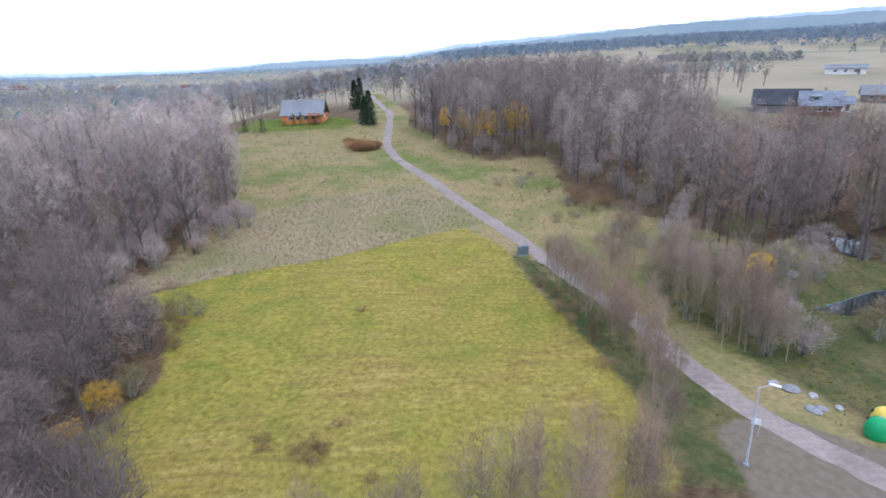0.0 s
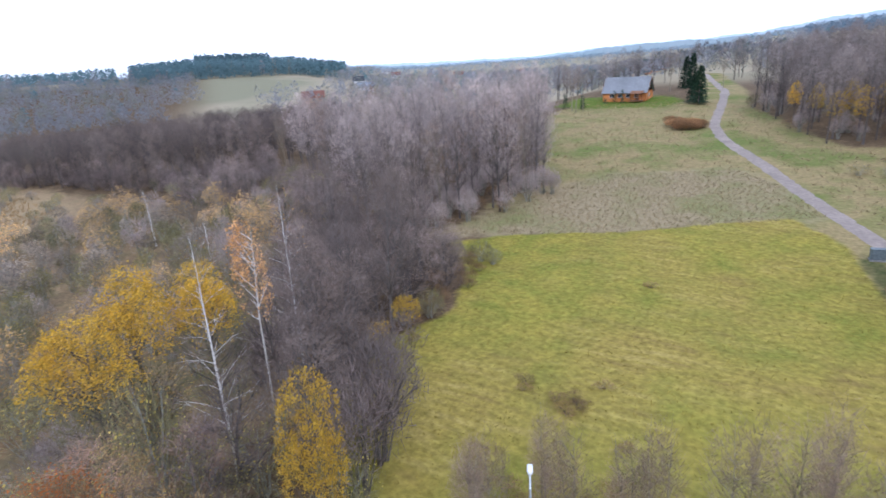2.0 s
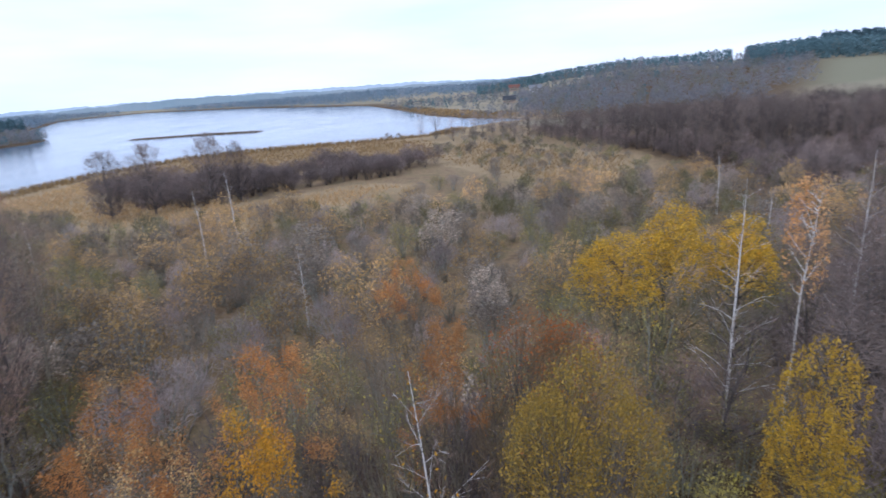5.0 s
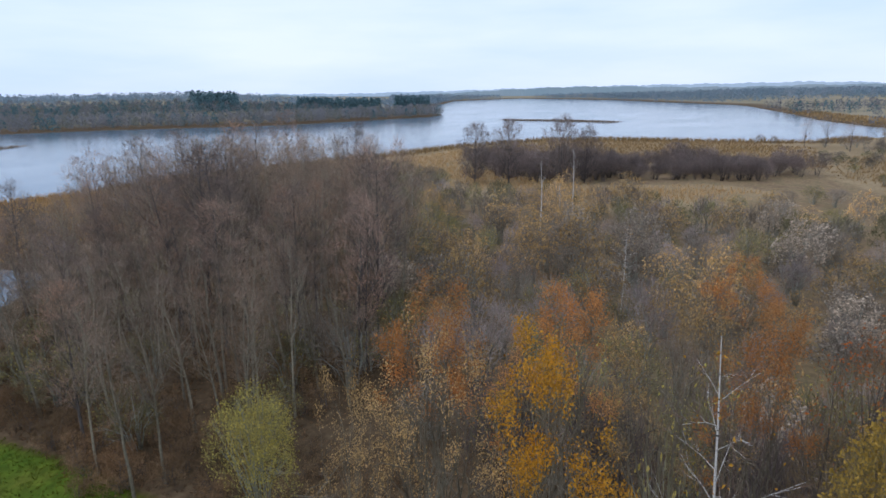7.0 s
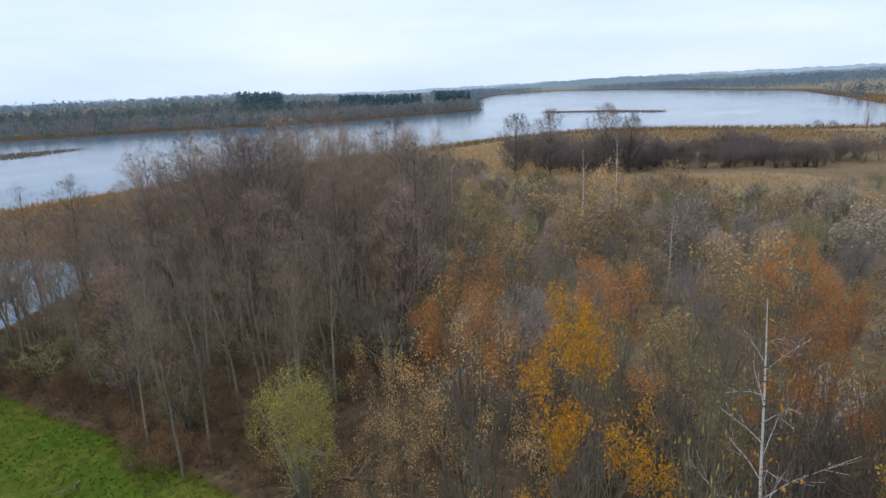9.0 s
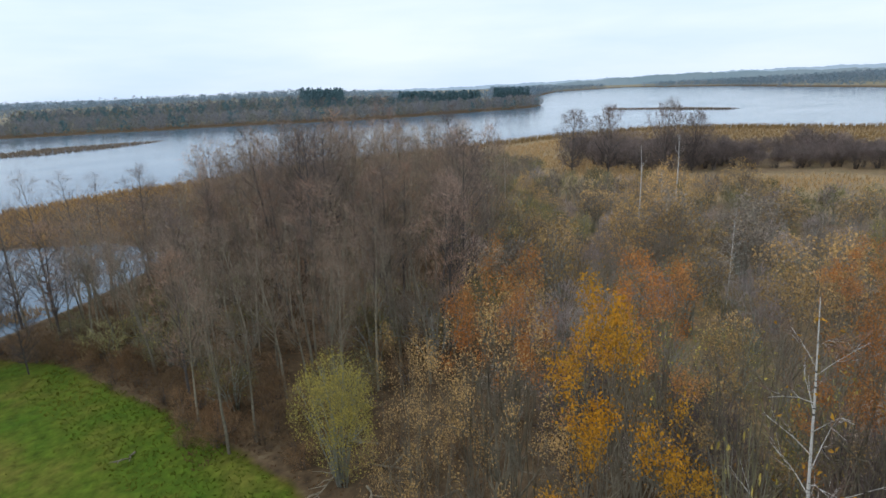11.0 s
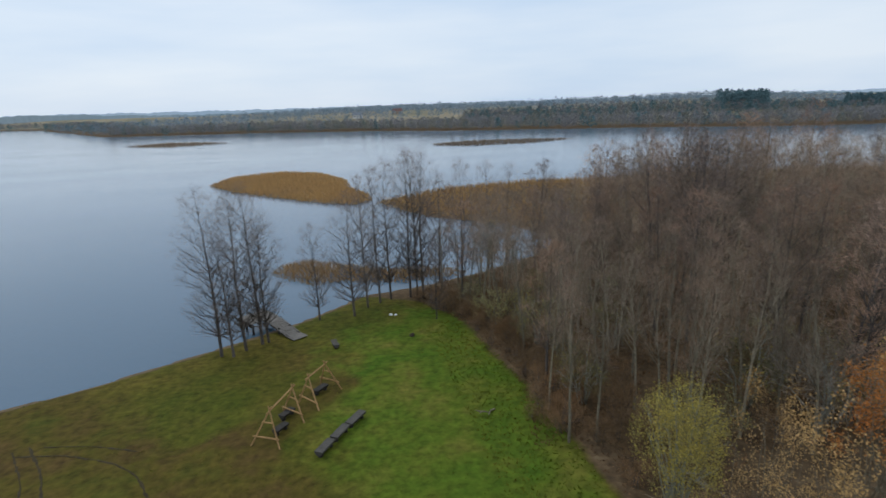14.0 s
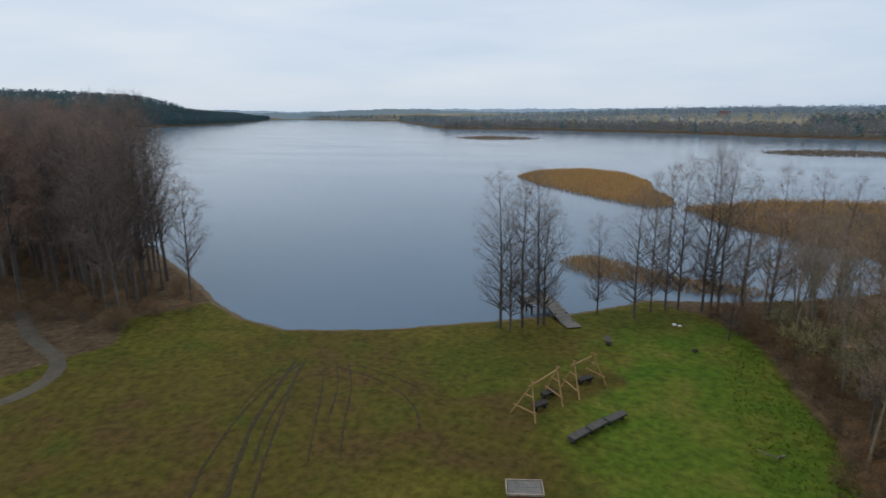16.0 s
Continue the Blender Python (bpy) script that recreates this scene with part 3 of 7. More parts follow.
v, f = ribbon(ROAD, 3.0, 0.07)
tagged(new("road", mesh_of("road", v, f, [ROAD_MAT], smooth_faces=True)), "narrow pale gravel road with grassy edges", "road", kind="structure")
v, f = ribbon([(60, -29), (52, -25.6), (46, -24.3), (42.6, -22.4), (40.8, -19.5), (41.5, -15), (46, -8)], 1.5, 0.06, step=0.7, wobble=0.12, seed=4)
tagged(new("footpath", mesh_of("footpath", v, f, [ROAD_DIRT], smooth_faces=True)), "sandy footpath curving through grass beside the wood", "path", kind="structure")
RUTS = [([(27.9, -32.3), (25.9, -28.1), (23.4, -22.8), (20.7, -18.7), (17.5, -14)], 0.36), ([(27.2, -32.4), (26.4, -27.6), (25.0, -23.4), (22.5, -18), (19, -13)], 0.2),
        ([(26.6, -31.2), (23.7, -26.4), (21, -21.9), (19.1, -18.8), (16, -14)], 0.24), ([(27.3, -33), (25.1, -28.6), (22.7, -23.4), (20.1, -19.4)], 0.2), ([(28, -31.2), (26.9, -27), (25.6, -24)], 0.16),
        ([(23.6, -33.6), (20.7, -30), (18.3, -25.5), (16.1, -22)], 0.15), ([(25.4, -33), (22.3, -28.5), (20, -24.8), (17.6, -21)], 0.14), ([(24.4, -33.2), (21.4, -29.2), (19.2, -25)], 0.12),
        ([(24, -32.6), (20.4, -32), (17, -30.6), (14.6, -28.6), (13.4, -26.6)], 0.14), ([(22.6, -33.4), (19, -32.8), (16, -31.6)], 0.12)]
for k, (line, wide) in enumerate(RUTS):
    v, f = ribbon(line, wide, 0.02, step=0.4, wobble=0.1, seed=20 + k)
    tagged(new("wheel_rut", mesh_of("wheel_rut", v, f, [MUD], smooth_faces=True)), "dark muddy wheel rut pressed into the lawn", "rut", "ruts on the lawn")
for name, pond, level in (("pond", POND, 0.16), ("pond", POOL, 0.16)):
    bm = bmesh.new()
    bm.faces.new([bm.verts.new((x + (x - 52) * 0.04, y + (y - 75) * 0.04, level)) for x, y in pond])
    bmesh.ops.triangulate(bm, faces=bm.faces[:])
    ob = part(name, bm, POND_WATER, None)
    tagged(ob, "still pond water reflecting the sky among alders", "pond", kind="structure")

# ---- trees: a trunk with limbs, and a crown of twigs and leaves ----
def tubes(paths, sides):
    """Tapered tubes as triangles. paths: lists of (points n x 3, radii n)."""
    vs, fs, base = [], [], 0
    ang = np.linspace(0, 2 * np.pi, sides, endpoint=False)
    for p, r in paths:
        p = np.asarray(p, float)
        d = np.gradient(p, axis=0)
        d /= np.linalg.norm(d, axis=1)[:, None] + 1e-9
        ref = np.where(np.abs(d[:, 2:3]) > 0.9, [[1.0, 0, 0]], [[0, 0, 1.0]])
        u = np.cross(d, ref)
        u /= np.linalg.norm(u, axis=1)[:, None] + 1e-9
        w = np.cross(d, u)
        ring = p[:, None] + (np.cos(ang)[None, :, None] * u[:, None] + np.sin(ang)[None, :, None] * w[:, None]) * np.asarray(r)[:, None, None]
        n = len(p)
        vs.append(ring.reshape(-1, 3))
        a, b = np.meshgrid(np.arange(n - 1), np.arange(sides), indexing="ij")
        a, b = a.ravel(), b.ravel()
        c = (b + 1) % sides
        q = np.stack([a * sides + b, a * sides + c, (a + 1) * sides + c, (a + 1) * sides + b], 1) + base
        fs += [q[:, [0, 1, 2]], q[:, [0, 2, 3]]]
        base += n * sides
    return np.concatenate(vs), np.concatenate(fs)


def unit(v):
    return v / (np.linalg.norm(v, axis=-1, keepdims=True) + 1e-9)


def slivers(rng, at, way, length, width):
    """One thin tapering triangle a twig."""
    side = unit(np.cross(way, rng.normal(size=at.shape)))
    v = np.stack([at - side * width[:, None] / 2, at + side * width[:, None] / 2, at + way * length[:, None]], 1)
    return v.reshape(-1, 3), np.arange(len(at) * 3).reshape(-1, 3)


def leaf_cards(rng, at, size):
    """Small bent leaves or leaf clumps: two triangles each that share a fold."""
    a = unit(rng.normal(size=at.shape))
    b = unit(np.cross(a, rng.normal(size=at.shape)))
    c = np.cross(a, b) * 0.3
    s = (size * rng.uniform(0.6, 1.4, len(at)))[:, None]
    v = np.stack([at - a * s, at + b * s * 0.6 + c * s, at + a * s, at - b * s * 0.6 + c * s], 1).reshape(-1, 3)
    k = np.arange(len(at))[:, None] * 4
    return v, np.concatenate([k + [0, 1, 2], k + [0, 2, 3]])


def grow(seed, tall, stems=1, clear=0.45, spread=2.4, limbs=16, subs=4, twigs=900, twig=1.0, rise=0.9, radius=0.13, splay=0.05, leaves=0, leaf=0.16,
         leaf_zone=(0.0, 1.0), thick=0.028, droop=0.0, wide=0.5, top=0.25, fine=1.0):
    """A broadleaf tree. clear: share of bare trunk; spread: the crown's radius; wide: where up the crown it is widest. Returns wood, twigs and leaves."""
    rng = np.random.RandomState(seed)
    thick_paths, thin_paths, seats, ways = [], [], [], []
    for s in range(stems):
        a = rng.uniform(0, 6.28)
        lean = splay * tall * rng.uniform(0.5, 1.3)
        foot = np.array([np.cos(a), np.sin(a), 0]) * (0.25 * (stems > 1)) * rng.uniform(0.4, 1.6)
        h = tall * (1 if s == 0 else rng.uniform(0.78, 1.0))
        u = np.linspace(0, 1, 7)
        bend = np.cumsum(rng.normal(0, 0.006 * tall, (7, 2)), 0) * u[:, None]
        axis = np.c_[foot[0] + np.cos(a) * lean * u**1.3 + bend[:, 0], foot[1] + np.sin(a) * lean * u**1.3 + bend[:, 1], h * u]
        rad = radius * (1 - 0.88 * u) * (1 if s == 0 else 0.8)
        rad[0] *= 1.25
        axis[0, 2] = -0.25
        thick_paths.append((axis, rad))
        n = max(3, limbs // stems)
        for k in range(n):
            f = clear + (0.97 - clear) * (k + rng.uniform(0, 0.9)) / n
            at = np.array([np.interp(f, u, axis[:, c]) for c in range(3)])
            g = (f - clear) / (1 - clear)
            shape = np.interp(g, [0, wide, 1], [0.55, 1.0, top])
            az = k * 2.4 + rng.uniform(-0.5, 0.5) + s
            reach = spread * shape * rng.uniform(0.7, 1.2)
            lift = rise * reach * rng.uniform(0.7, 1.3) + 0.25
            v = np.linspace(0, 1, 3)
            out = np.array([np.cos(az), np.sin(az)])
            limb = np.c_[at[0] + out[0] * reach * v**0.9, at[1] + out[1] * reach * v**0.9, at[2] + lift * v**1.25 - droop * reach * v**2]
            limb[1:] += rng.normal(0, 0.06 * reach, (2, 3))
            r0 = np.interp(f, u, rad) * 0.5
            thin_paths.append((limb, np.maximum(r0 * (1 - 0.8 * v), 0.012) * fine))
            for m in range(subs):
                e = rng.uniform(0.3, 1.0)
                b = np.array([np.interp(e, v, limb[:, c]) for c in range(3)])
                w = unit(np.array([out[0], out[1], rise - droop]) + rng.normal(0, 0.65, 3))
                ln = reach * rng.uniform(0.3, 0.65)
                tip = b + w * ln + np.array([0, 0, 0.15 * ln])
                thin_paths.append((np.stack([b, tip]), np.array([0.02, 0.007]) * fine * (0.6 + radius * 3)))
                for e2 in (0.25, 0.5, 0.75, 1.0):
                    seats.append(b + (tip - b) * e2)
                    ways.append(w)
            seats.append(limb[-1])
            ways.append(unit(limb[-1] - limb[-2]))
        for e in np.linspace(0.8, 1.0, 4):
            seats.append(np.array([np.interp(e, u, axis[:, c]) for c in range(3)]))
            ways.append(np.array([0, 0, 1.0]))
    v1, f1 = tubes(thick_paths, 6)
    v2, f2 = tubes(thin_paths, 3)
    wood = (np.concatenate([v1, v2]), np.concatenate([f1, f2 + len(v1)]))
    seats, ways = np.array(seats), np.array(ways)
    pick = rng.randint(0, len(seats), twigs)
    way = unit(ways[pick] * 0.8 + rng.normal(0, 0.55, (twigs, 3)) + np.array([0, 0, 0.35 - droop]))
    at = seats[pick] + rng.normal(0, 0.12 * twig, (twigs, 3))
    ln = twig * rng.uniform(0.45, 1.25, twigs)
    tw = slivers(rng, at, way, ln, thick * rng.uniform(0.6, 1.4, twigs))
    lv = None
    if leaves:
        zone = seats[:, 2]
        lo, hi = np.quantile(zone, leaf_zone[0]), np.quantile(zone, leaf_zone[1])
        good = np.flatnonzero((zone >= lo) & (zone <= hi + 0.01))
        pick = good[rng.randint(0, len(good), leaves)]
        at = seats[pick] + unit(ways[pick] + rng.normal(0, 0.7, (leaves, 3))) * (twig * rng.uniform(0.1, 1.0, leaves))[:, None]
        lv = leaf_cards(rng, at, leaf)
    k = tall / np.quantile(tw[0][:, 2], 0.995)
    for v in (wood[0], tw[0]) + ((lv[0],) if leaves else ()):
        v *= k
    return wood, tw, lv


def crowned(seed, tall, spread, base=0.3, lobes=4, limbs=16, twigs=1200, twig=0.9, thick=0.03, leaves=0, leaf=0.08, leaf_from=0.0, fan=False, radius=0.13, lean=0.03, up=0.6, fine=1.0,
            solid=0.55, rise=1.0, clump=0.45, core=0.72, lobe=(0.38, 0.52), tips=2):
    """A tree or bush with a rounded, lobed crown. fan: the limbs spread from the foot; leaf_from: leaves stand above that share of the height; solid: how far in the twigs begin."""
    rng = np.random.RandomState(seed)
    z0 = base * tall
    hz = (tall - z0) / 2
    balls = [(0.0, 0.0, z0 + hz, spread * core, hz)]
    for k in range(lobes - 1):
        a, f = 2.4 * k + rng.uniform(0, 1.2), rng.uniform(0.42, 0.62)
        balls.append((spread * f * math.cos(a), spread * f * math.sin(a), z0 + hz * rng.uniform(0.65, 1.35), spread * rng.uniform(*lobe), hz * rng.uniform(0.45, 0.62)))
    balls = np.array(balls)
    weight = balls[:, 3] ** 1.5
    b = rng.choice(len(balls), twigs, p=weight / weight.sum())
    d = unit(rng.normal(size=(twigs, 3)) + (0, 0, 0.45))
    size = balls[b][:, [3, 3, 4]]
    deep = solid + (1 - solid) * np.sqrt(rng.uniform(size=twigs))
    seat = balls[b][:, :3] + d * size * deep[:, None]
    seat[:, 2] = np.clip(seat[:, 2], 0.25 * z0 + 0.15, tall)
    out = unit(d / size)
    drift = np.array([lean * tall * math.cos(seed), lean * tall * math.sin(seed), 0])
    paths = []
    u = np.linspace(0, 1, 6)
    axis = np.c_[np.cumsum(rng.normal(0, 0.01 * tall, (6, 2)), 0) * u[:, None], tall * 0.93 * u]
    axis[0, 2] = -0.25
    if not fan:
        paths.append((axis, radius * (1.15 - 1.05 * u), 6, -1, 0))
    for k in rng.choice(twigs, limbs, replace=False):
        end = seat[k]
        far = math.hypot(end[0], end[1])
        if fan:
            a = math.atan2(end[1], end[0])
            foot = np.array([0.3 * math.cos(a), 0.3 * math.sin(a), -0.2]) * rng.uniform(0.5, 1.3)
            foot[2] = -0.2
            mid = np.array([end[0] * 0.34, end[1] * 0.34, end[2] * 0.5]) + rng.normal(0, 0.03 * tall, 3)
            knee = end * (0.7, 0.7, 0.8) + rng.normal(0, 0.02 * tall, 3)
            paths.append((np.stack([foot, mid, knee, end]), np.array([1, 0.75, 0.45, 0.15]) * radius * rng.uniform(0.45, 1.0), 4 if tall > 9 else 3, 0 if paths else -1, 0))
            mine = len(paths) - 1
            for m in range(tips):
                tip = knee + unit(end - mid + rng.normal(0, 0.5, 3) * np.linalg.norm(end - mid)) * np.linalg.norm(end - knee) * rng.uniform(0.8, 1.4)
                paths.append((np.stack([knee, tip]), np.array([0.3, 0.1]) * radius, 3, mine, 2))
        else:
            z = np.clip(end[2] - rise * far * rng.uniform(0.8, 1.3), 0.6 * z0, tall * 0.9)
            start = np.array([np.interp(z, axis[:, 2], axis[:, 0]), np.interp(z, axis[:, 2], axis[:, 1]), z])
            mid = (start + end) / 2 + np.array([0, 0, -0.08 * far]) + rng.normal(0, 0.05 * spread, 3)
            paths.append((np.stack([start, mid, end]), np.array([0.42, 0.26, 0.1]) * radius * fine, 3, 0, int(np.argmin(np.abs(axis[:, 2] - z)))))
            mine = len(paths) - 1
            tip = mid + unit(end - start + rng.normal(0, 0.5, 3) * far) * far * 0.6
            paths.append((np.stack([mid, tip]), np.array([0.2, 0.07]) * radius * fine, 3, mine, 1))
    wood = skeleton(paths)
    ln = twig * rng.uniform(0.5, 1.25, twigs)
    way = unit(0.75 * out + (0, 0, up) + rng.normal(0, 0.4, (twigs, 3)))
    tw = slivers(rng, seat - way * ln[:, None] * 0.6, way, ln, thick * rng.uniform(0.6, 1.4, twigs))
    lv = None
    if leaves:
        good = np.flatnonzero(seat[:, 2] > leaf_from * tall + rng.normal(0, 0.06 * tall, twigs))
        good = rng.choice(good, max(20, int(len(good) * clump)), replace=False)
        pick = good[rng.randint(0, len(good), leaves)]
        lv = leaf_cards(rng, seat[pick] + out[pick] * twig * 0.15 + rng.normal(0, 0.2 * twig, (leaves, 3)), leaf)
    for v in (wood[0], tw[0]) + ((lv[0],) if leaves else ()):
        v += drift * (np.clip(v[:, 2:3], 0, tall) / tall) ** 1.4
    return wood, tw, lv


def skeleton(paths):
    """Trunk and limbs as one connected mesh. paths: points, radii, sides, and the path and node that each grows from."""
    vs, fs, first, base = [], [], [], 0
    for p, r, sides, parent, node in paths:
        p = np.asarray(p, float)
        d = np.gradient(p, axis=0)
        d /= np.linalg.norm(d, axis=1)[:, None] + 1e-9
        ref = np.where(np.abs(d[:, 2:3]) > 0.9, [[1.0, 0, 0]], [[0, 0, 1.0]])
        u = np.cross(d, ref)
        u /= np.linalg.norm(u, axis=1)[:, None] + 1e-9
        w = np.cross(d, u)
        ang = np.linspace(0, 2 * np.pi, sides, endpoint=False)
        vs.append((p[:, None] + (np.cos(ang)[None, :, None] * u[:, None] + np.sin(ang)[None, :, None] * w[:, None]) * np.asarray(r)[:, None, None]).reshape(-1, 3))
        a, b = np.meshgrid(np.arange(len(p) - 1), np.arange(sides), indexing="ij")
        a, b = a.ravel(), b.ravel()
        c = (b + 1) % sides
        q = np.stack([a * sides + b, a * sides + c, (a + 1) * sides + c, (a + 1) * sides + b], 1) + base
        fs += [q[:, [0, 1, 2]], q[:, [0, 2, 3]]]
        if parent >= 0:
            fs.append(np.array([[first[parent] + node * paths[parent][2], base, base + 1]]))
        first.append(base)
        base += len(p) * sides
    return np.concatenate(vs), np.concatenate(fs)


def domed(seed, tall, spread, base=0.35, widest=0.5, ends=34, twigs=1500, twig=0.8, thick=0.04, radius=0.14, lean=0.03, puff=0.27, up=0.6, leaves=0, leaf=0.08, leaf_from=0.0, clump=0.5,
          slope=1.0, low=0.5, subs=2):
    """A tree with a bare trunk and a domed crown: each limb ends in a puff of twigs, with gaps between them."""
    rng = np.random.RandomState(seed)
    u = np.linspace(0, 1, 7)
    a = rng.uniform(0, 6.28)
    axis = np.c_[np.cumsum(rng.normal(0, 0.008 * tall, (7, 2)), 0) * u[:, None] + lean * tall * u[:, None] ** 1.4 * [[math.cos(a), math.sin(a)]], tall * 0.9 * u]
    axis[0, 2] = -0.3
    paths = [(axis, radius * (1.12 - u), 6, -1, 0)]
    z0 = base * tall
    g = (np.arange(ends) + rng.uniform(0, 1, ends)) / ends
    shape = np.where(g < widest, low + (1 - low) * np.sin(np.pi / 2 * np.minimum(1, g / widest)), np.sqrt(np.clip(1 - ((g - widest) / (1 - widest)) ** 2, 0, 1)))
    reach = spread * shape * rng.uniform(0.7, 1.12, ends)
    size = puff * spread * rng.uniform(0.75, 1.3, ends)
    az = np.arange(ends) * 2.4 + rng.normal(0, 0.35, ends)
    out = np.c_[np.cos(az), np.sin(az), 0 * az]
    z = z0 + (tall - z0 - 0.5 * size) * g
    heart = np.c_[np.interp(z, axis[:, 2], axis[:, 0]), np.interp(z, axis[:, 2], axis[:, 1]), z] + out * np.maximum(reach - 0.6 * size, 0.05)[:, None]
    for k in range(ends):
        zs = np.clip(z[k] - slope * reach[k] * rng.uniform(0.8, 1.25), 0.75 * z0, 0.86 * tall)
        start = np.array([np.interp(zs, axis[:, 2], axis[:, 0]), np.interp(zs, axis[:, 2], axis[:, 1]), zs])
        mid = (start + heart[k]) / 2 + rng.normal(0, 0.05 * reach[k] + 0.02, 3) - (0, 0, 0.07 * reach[k])
        thick_here = radius * (1.1 - zs / tall)
        paths.append((np.stack([start, mid, heart[k]]), np.array([0.45, 0.3, 0.12]) * thick_here, 3, 0, int(np.argmin(np.abs(axis[:, 2] - zs)))))
        at = len(paths) - 1
        for m in range(subs):
            tip = heart[k] + unit(rng.normal(size=3) + out[k] * 0.4 + (0, 0, 0.5)) * size[k]
            paths.append((np.stack([mid, tip]), np.array([0.2, 0.06]) * thick_here, 3, at, 1))
    pick = rng.randint(0, ends, twigs)
    d = unit(rng.normal(size=(twigs, 3)) + (0, 0, 0.3))
    seat = heart[pick] + d * (size[pick] * rng.uniform(0, 1, twigs) ** 0.45)[:, None] * (1, 1, 0.85)
    way = unit(d * 0.6 + out[pick] * 0.35 + (0, 0, up) + rng.normal(0, 0.35, (twigs, 3)))
    ln = twig * rng.uniform(0.5, 1.25, twigs)
    tw = slivers(rng, seat - way * ln[:, None] * 0.5, way, ln, thick * rng.uniform(0.6, 1.4, twigs))
    lv = None
    if leaves:
        good = np.flatnonzero((z > leaf_from * tall) & (rng.uniform(size=ends) < clump))
        pick = good[rng.randint(0, len(good), leaves)]
        lv = leaf_cards(rng, heart[pick] + unit(rng.normal(size=(leaves, 3)) + (0, 0, 0.3)) * (size[pick] * rng.uniform(0, 1.15, leaves) ** 0.5)[:, None], leaf)
    return skeleton(paths), tw, lv


def willow(seed, tall, spread, stems=8, radius=0.085, twigs=1500, twig=0.8, thick=0.014, leaves=0, leaf=0.045, leaf_from=0.6, clump=0.6, crest=0.55, forks=3, loose=0.5, top_only=False):
    """A many-stemmed willow: stems fan out from the foot and fork twice to a domed top. clump: share of the tips that bear leaves; crest: height of the dome's rim."""
    rng = np.random.RandomState(seed)
    paths, tips, outs, crown = [], [], [], []

    def dome(x, y):
        r = min(1.0, math.hypot(x, y) / spread)
        return tall * (crest + (1 - crest) * math.sqrt(1 - r * r))

    def grown(start, end, r0, r1, sides, parent, node, bow):
        mid = (start + end) / 2 + rng.normal(0, 0.05 * np.linalg.norm(end - start), 3) + bow
        paths.append((np.stack([start, mid, end]), np.array([r0, (r0 + r1) / 2, r1]), sides, parent, node))
        return len(paths) - 1

    for s in range(stems):
        a, f = 2.4 * s + rng.uniform(-0.4, 0.4), math.sqrt((s + 0.4) / stems)
        gx, gy = spread * f * math.cos(a) * 0.94, spread * f * math.sin(a) * 0.94
        goal = np.array([gx, gy, dome(gx, gy) * rng.uniform(0.88, 1.0)])
        foot = np.array([0.35 * math.cos(a), 0.35 * math.sin(a), -0.25])
        low = rng.uniform(0.12, 0.24)
        knee = foot + (goal - foot) * (low, low, rng.uniform(0.46, 0.56))
        r = radius * rng.uniform(0.75, 1.2)
        one = grown(foot, knee, r, r * 0.55, 5, 0 if s else -1, 0, np.array([-0.08 * gx, -0.08 * gy, 0.2]))
        for k in range(forks):
            w = rng.normal(0, 0.34 * spread, 2)
            hx, hy = gx + w[0], gy + w[1]
            far = math.hypot(hx, hy) / spread
            if far > 1:
                hx, hy = hx / far, hy / far
            top = np.array([hx, hy, dome(hx, hy) * (1.0 if k < forks - 1 else rng.uniform(0.6, 0.85))])
            fork = knee + (top - knee) * rng.uniform(0.42, 0.62) + rng.normal(0, 0.2, 3)
            two = grown(knee, fork, r * 0.52, r * 0.3, 4, one, 2, np.array([0.06 * hx, 0.06 * hy, 0]))
            for m in range(5):
                v = rng.normal(0, 0.17 * spread, 2)
                tip = np.array([hx + v[0], hy + v[1], 0])
                tip[2] = min(dome(tip[0], tip[1]), top[2] + 0.8) * rng.uniform(0.88, 1.02) if m < 4 else fork[2] + rng.uniform(-0.3, 0.6)
                if m == 4:
                    tip[:2] = fork[:2] * 1.1 + rng.normal(0, 0.9, 2)
                grown(fork, tip, r * 0.26, r * 0.07, 3, two, 2, rng.normal(0, 0.08, 3))
                for e in (0.4, 0.7, 1.0):
                    tips.append(fork + (tip - fork) * e)
                    outs.append(unit(tip - fork))
                    crown.append(m < 4 and e > 0.9)
    tips, outs = np.array(tips), np.array(outs)
    pick = rng.randint(0, len(tips), twigs)
    way = unit(outs[pick] * 0.6 + rng.normal(0, 0.5, (twigs, 3)) + (0, 0, 0.15))
    ln = twig * rng.uniform(0.5, 1.3, twigs)
    seat = tips[pick] + rng.normal(0, 0.1, (twigs, 3))
    tw = slivers(rng, seat, way, ln, thick * rng.uniform(0.6, 1.4, twigs))
    lv = None
    if leaves:
        group = np.arange(len(tips)) // 15
        bears = rng.uniform(size=group.max() + 1) < clump
        good = np.flatnonzero((tips[:, 2] > leaf_from * tall + rng.normal(0, 0.05 * tall, len(tips))) & bears[group] & (np.array(crown) | (not top_only)))
        pick = good[rng.randint(0, len(good), leaves)]
        lv = leaf_cards(rng, tips[pick] + outs[pick] * (twig * rng.uniform(0, 1.1, leaves))[:, None] + rng.normal(0, loose * twig * 0.55, (leaves, 3)), leaf)
    return skeleton(paths), tw, lv


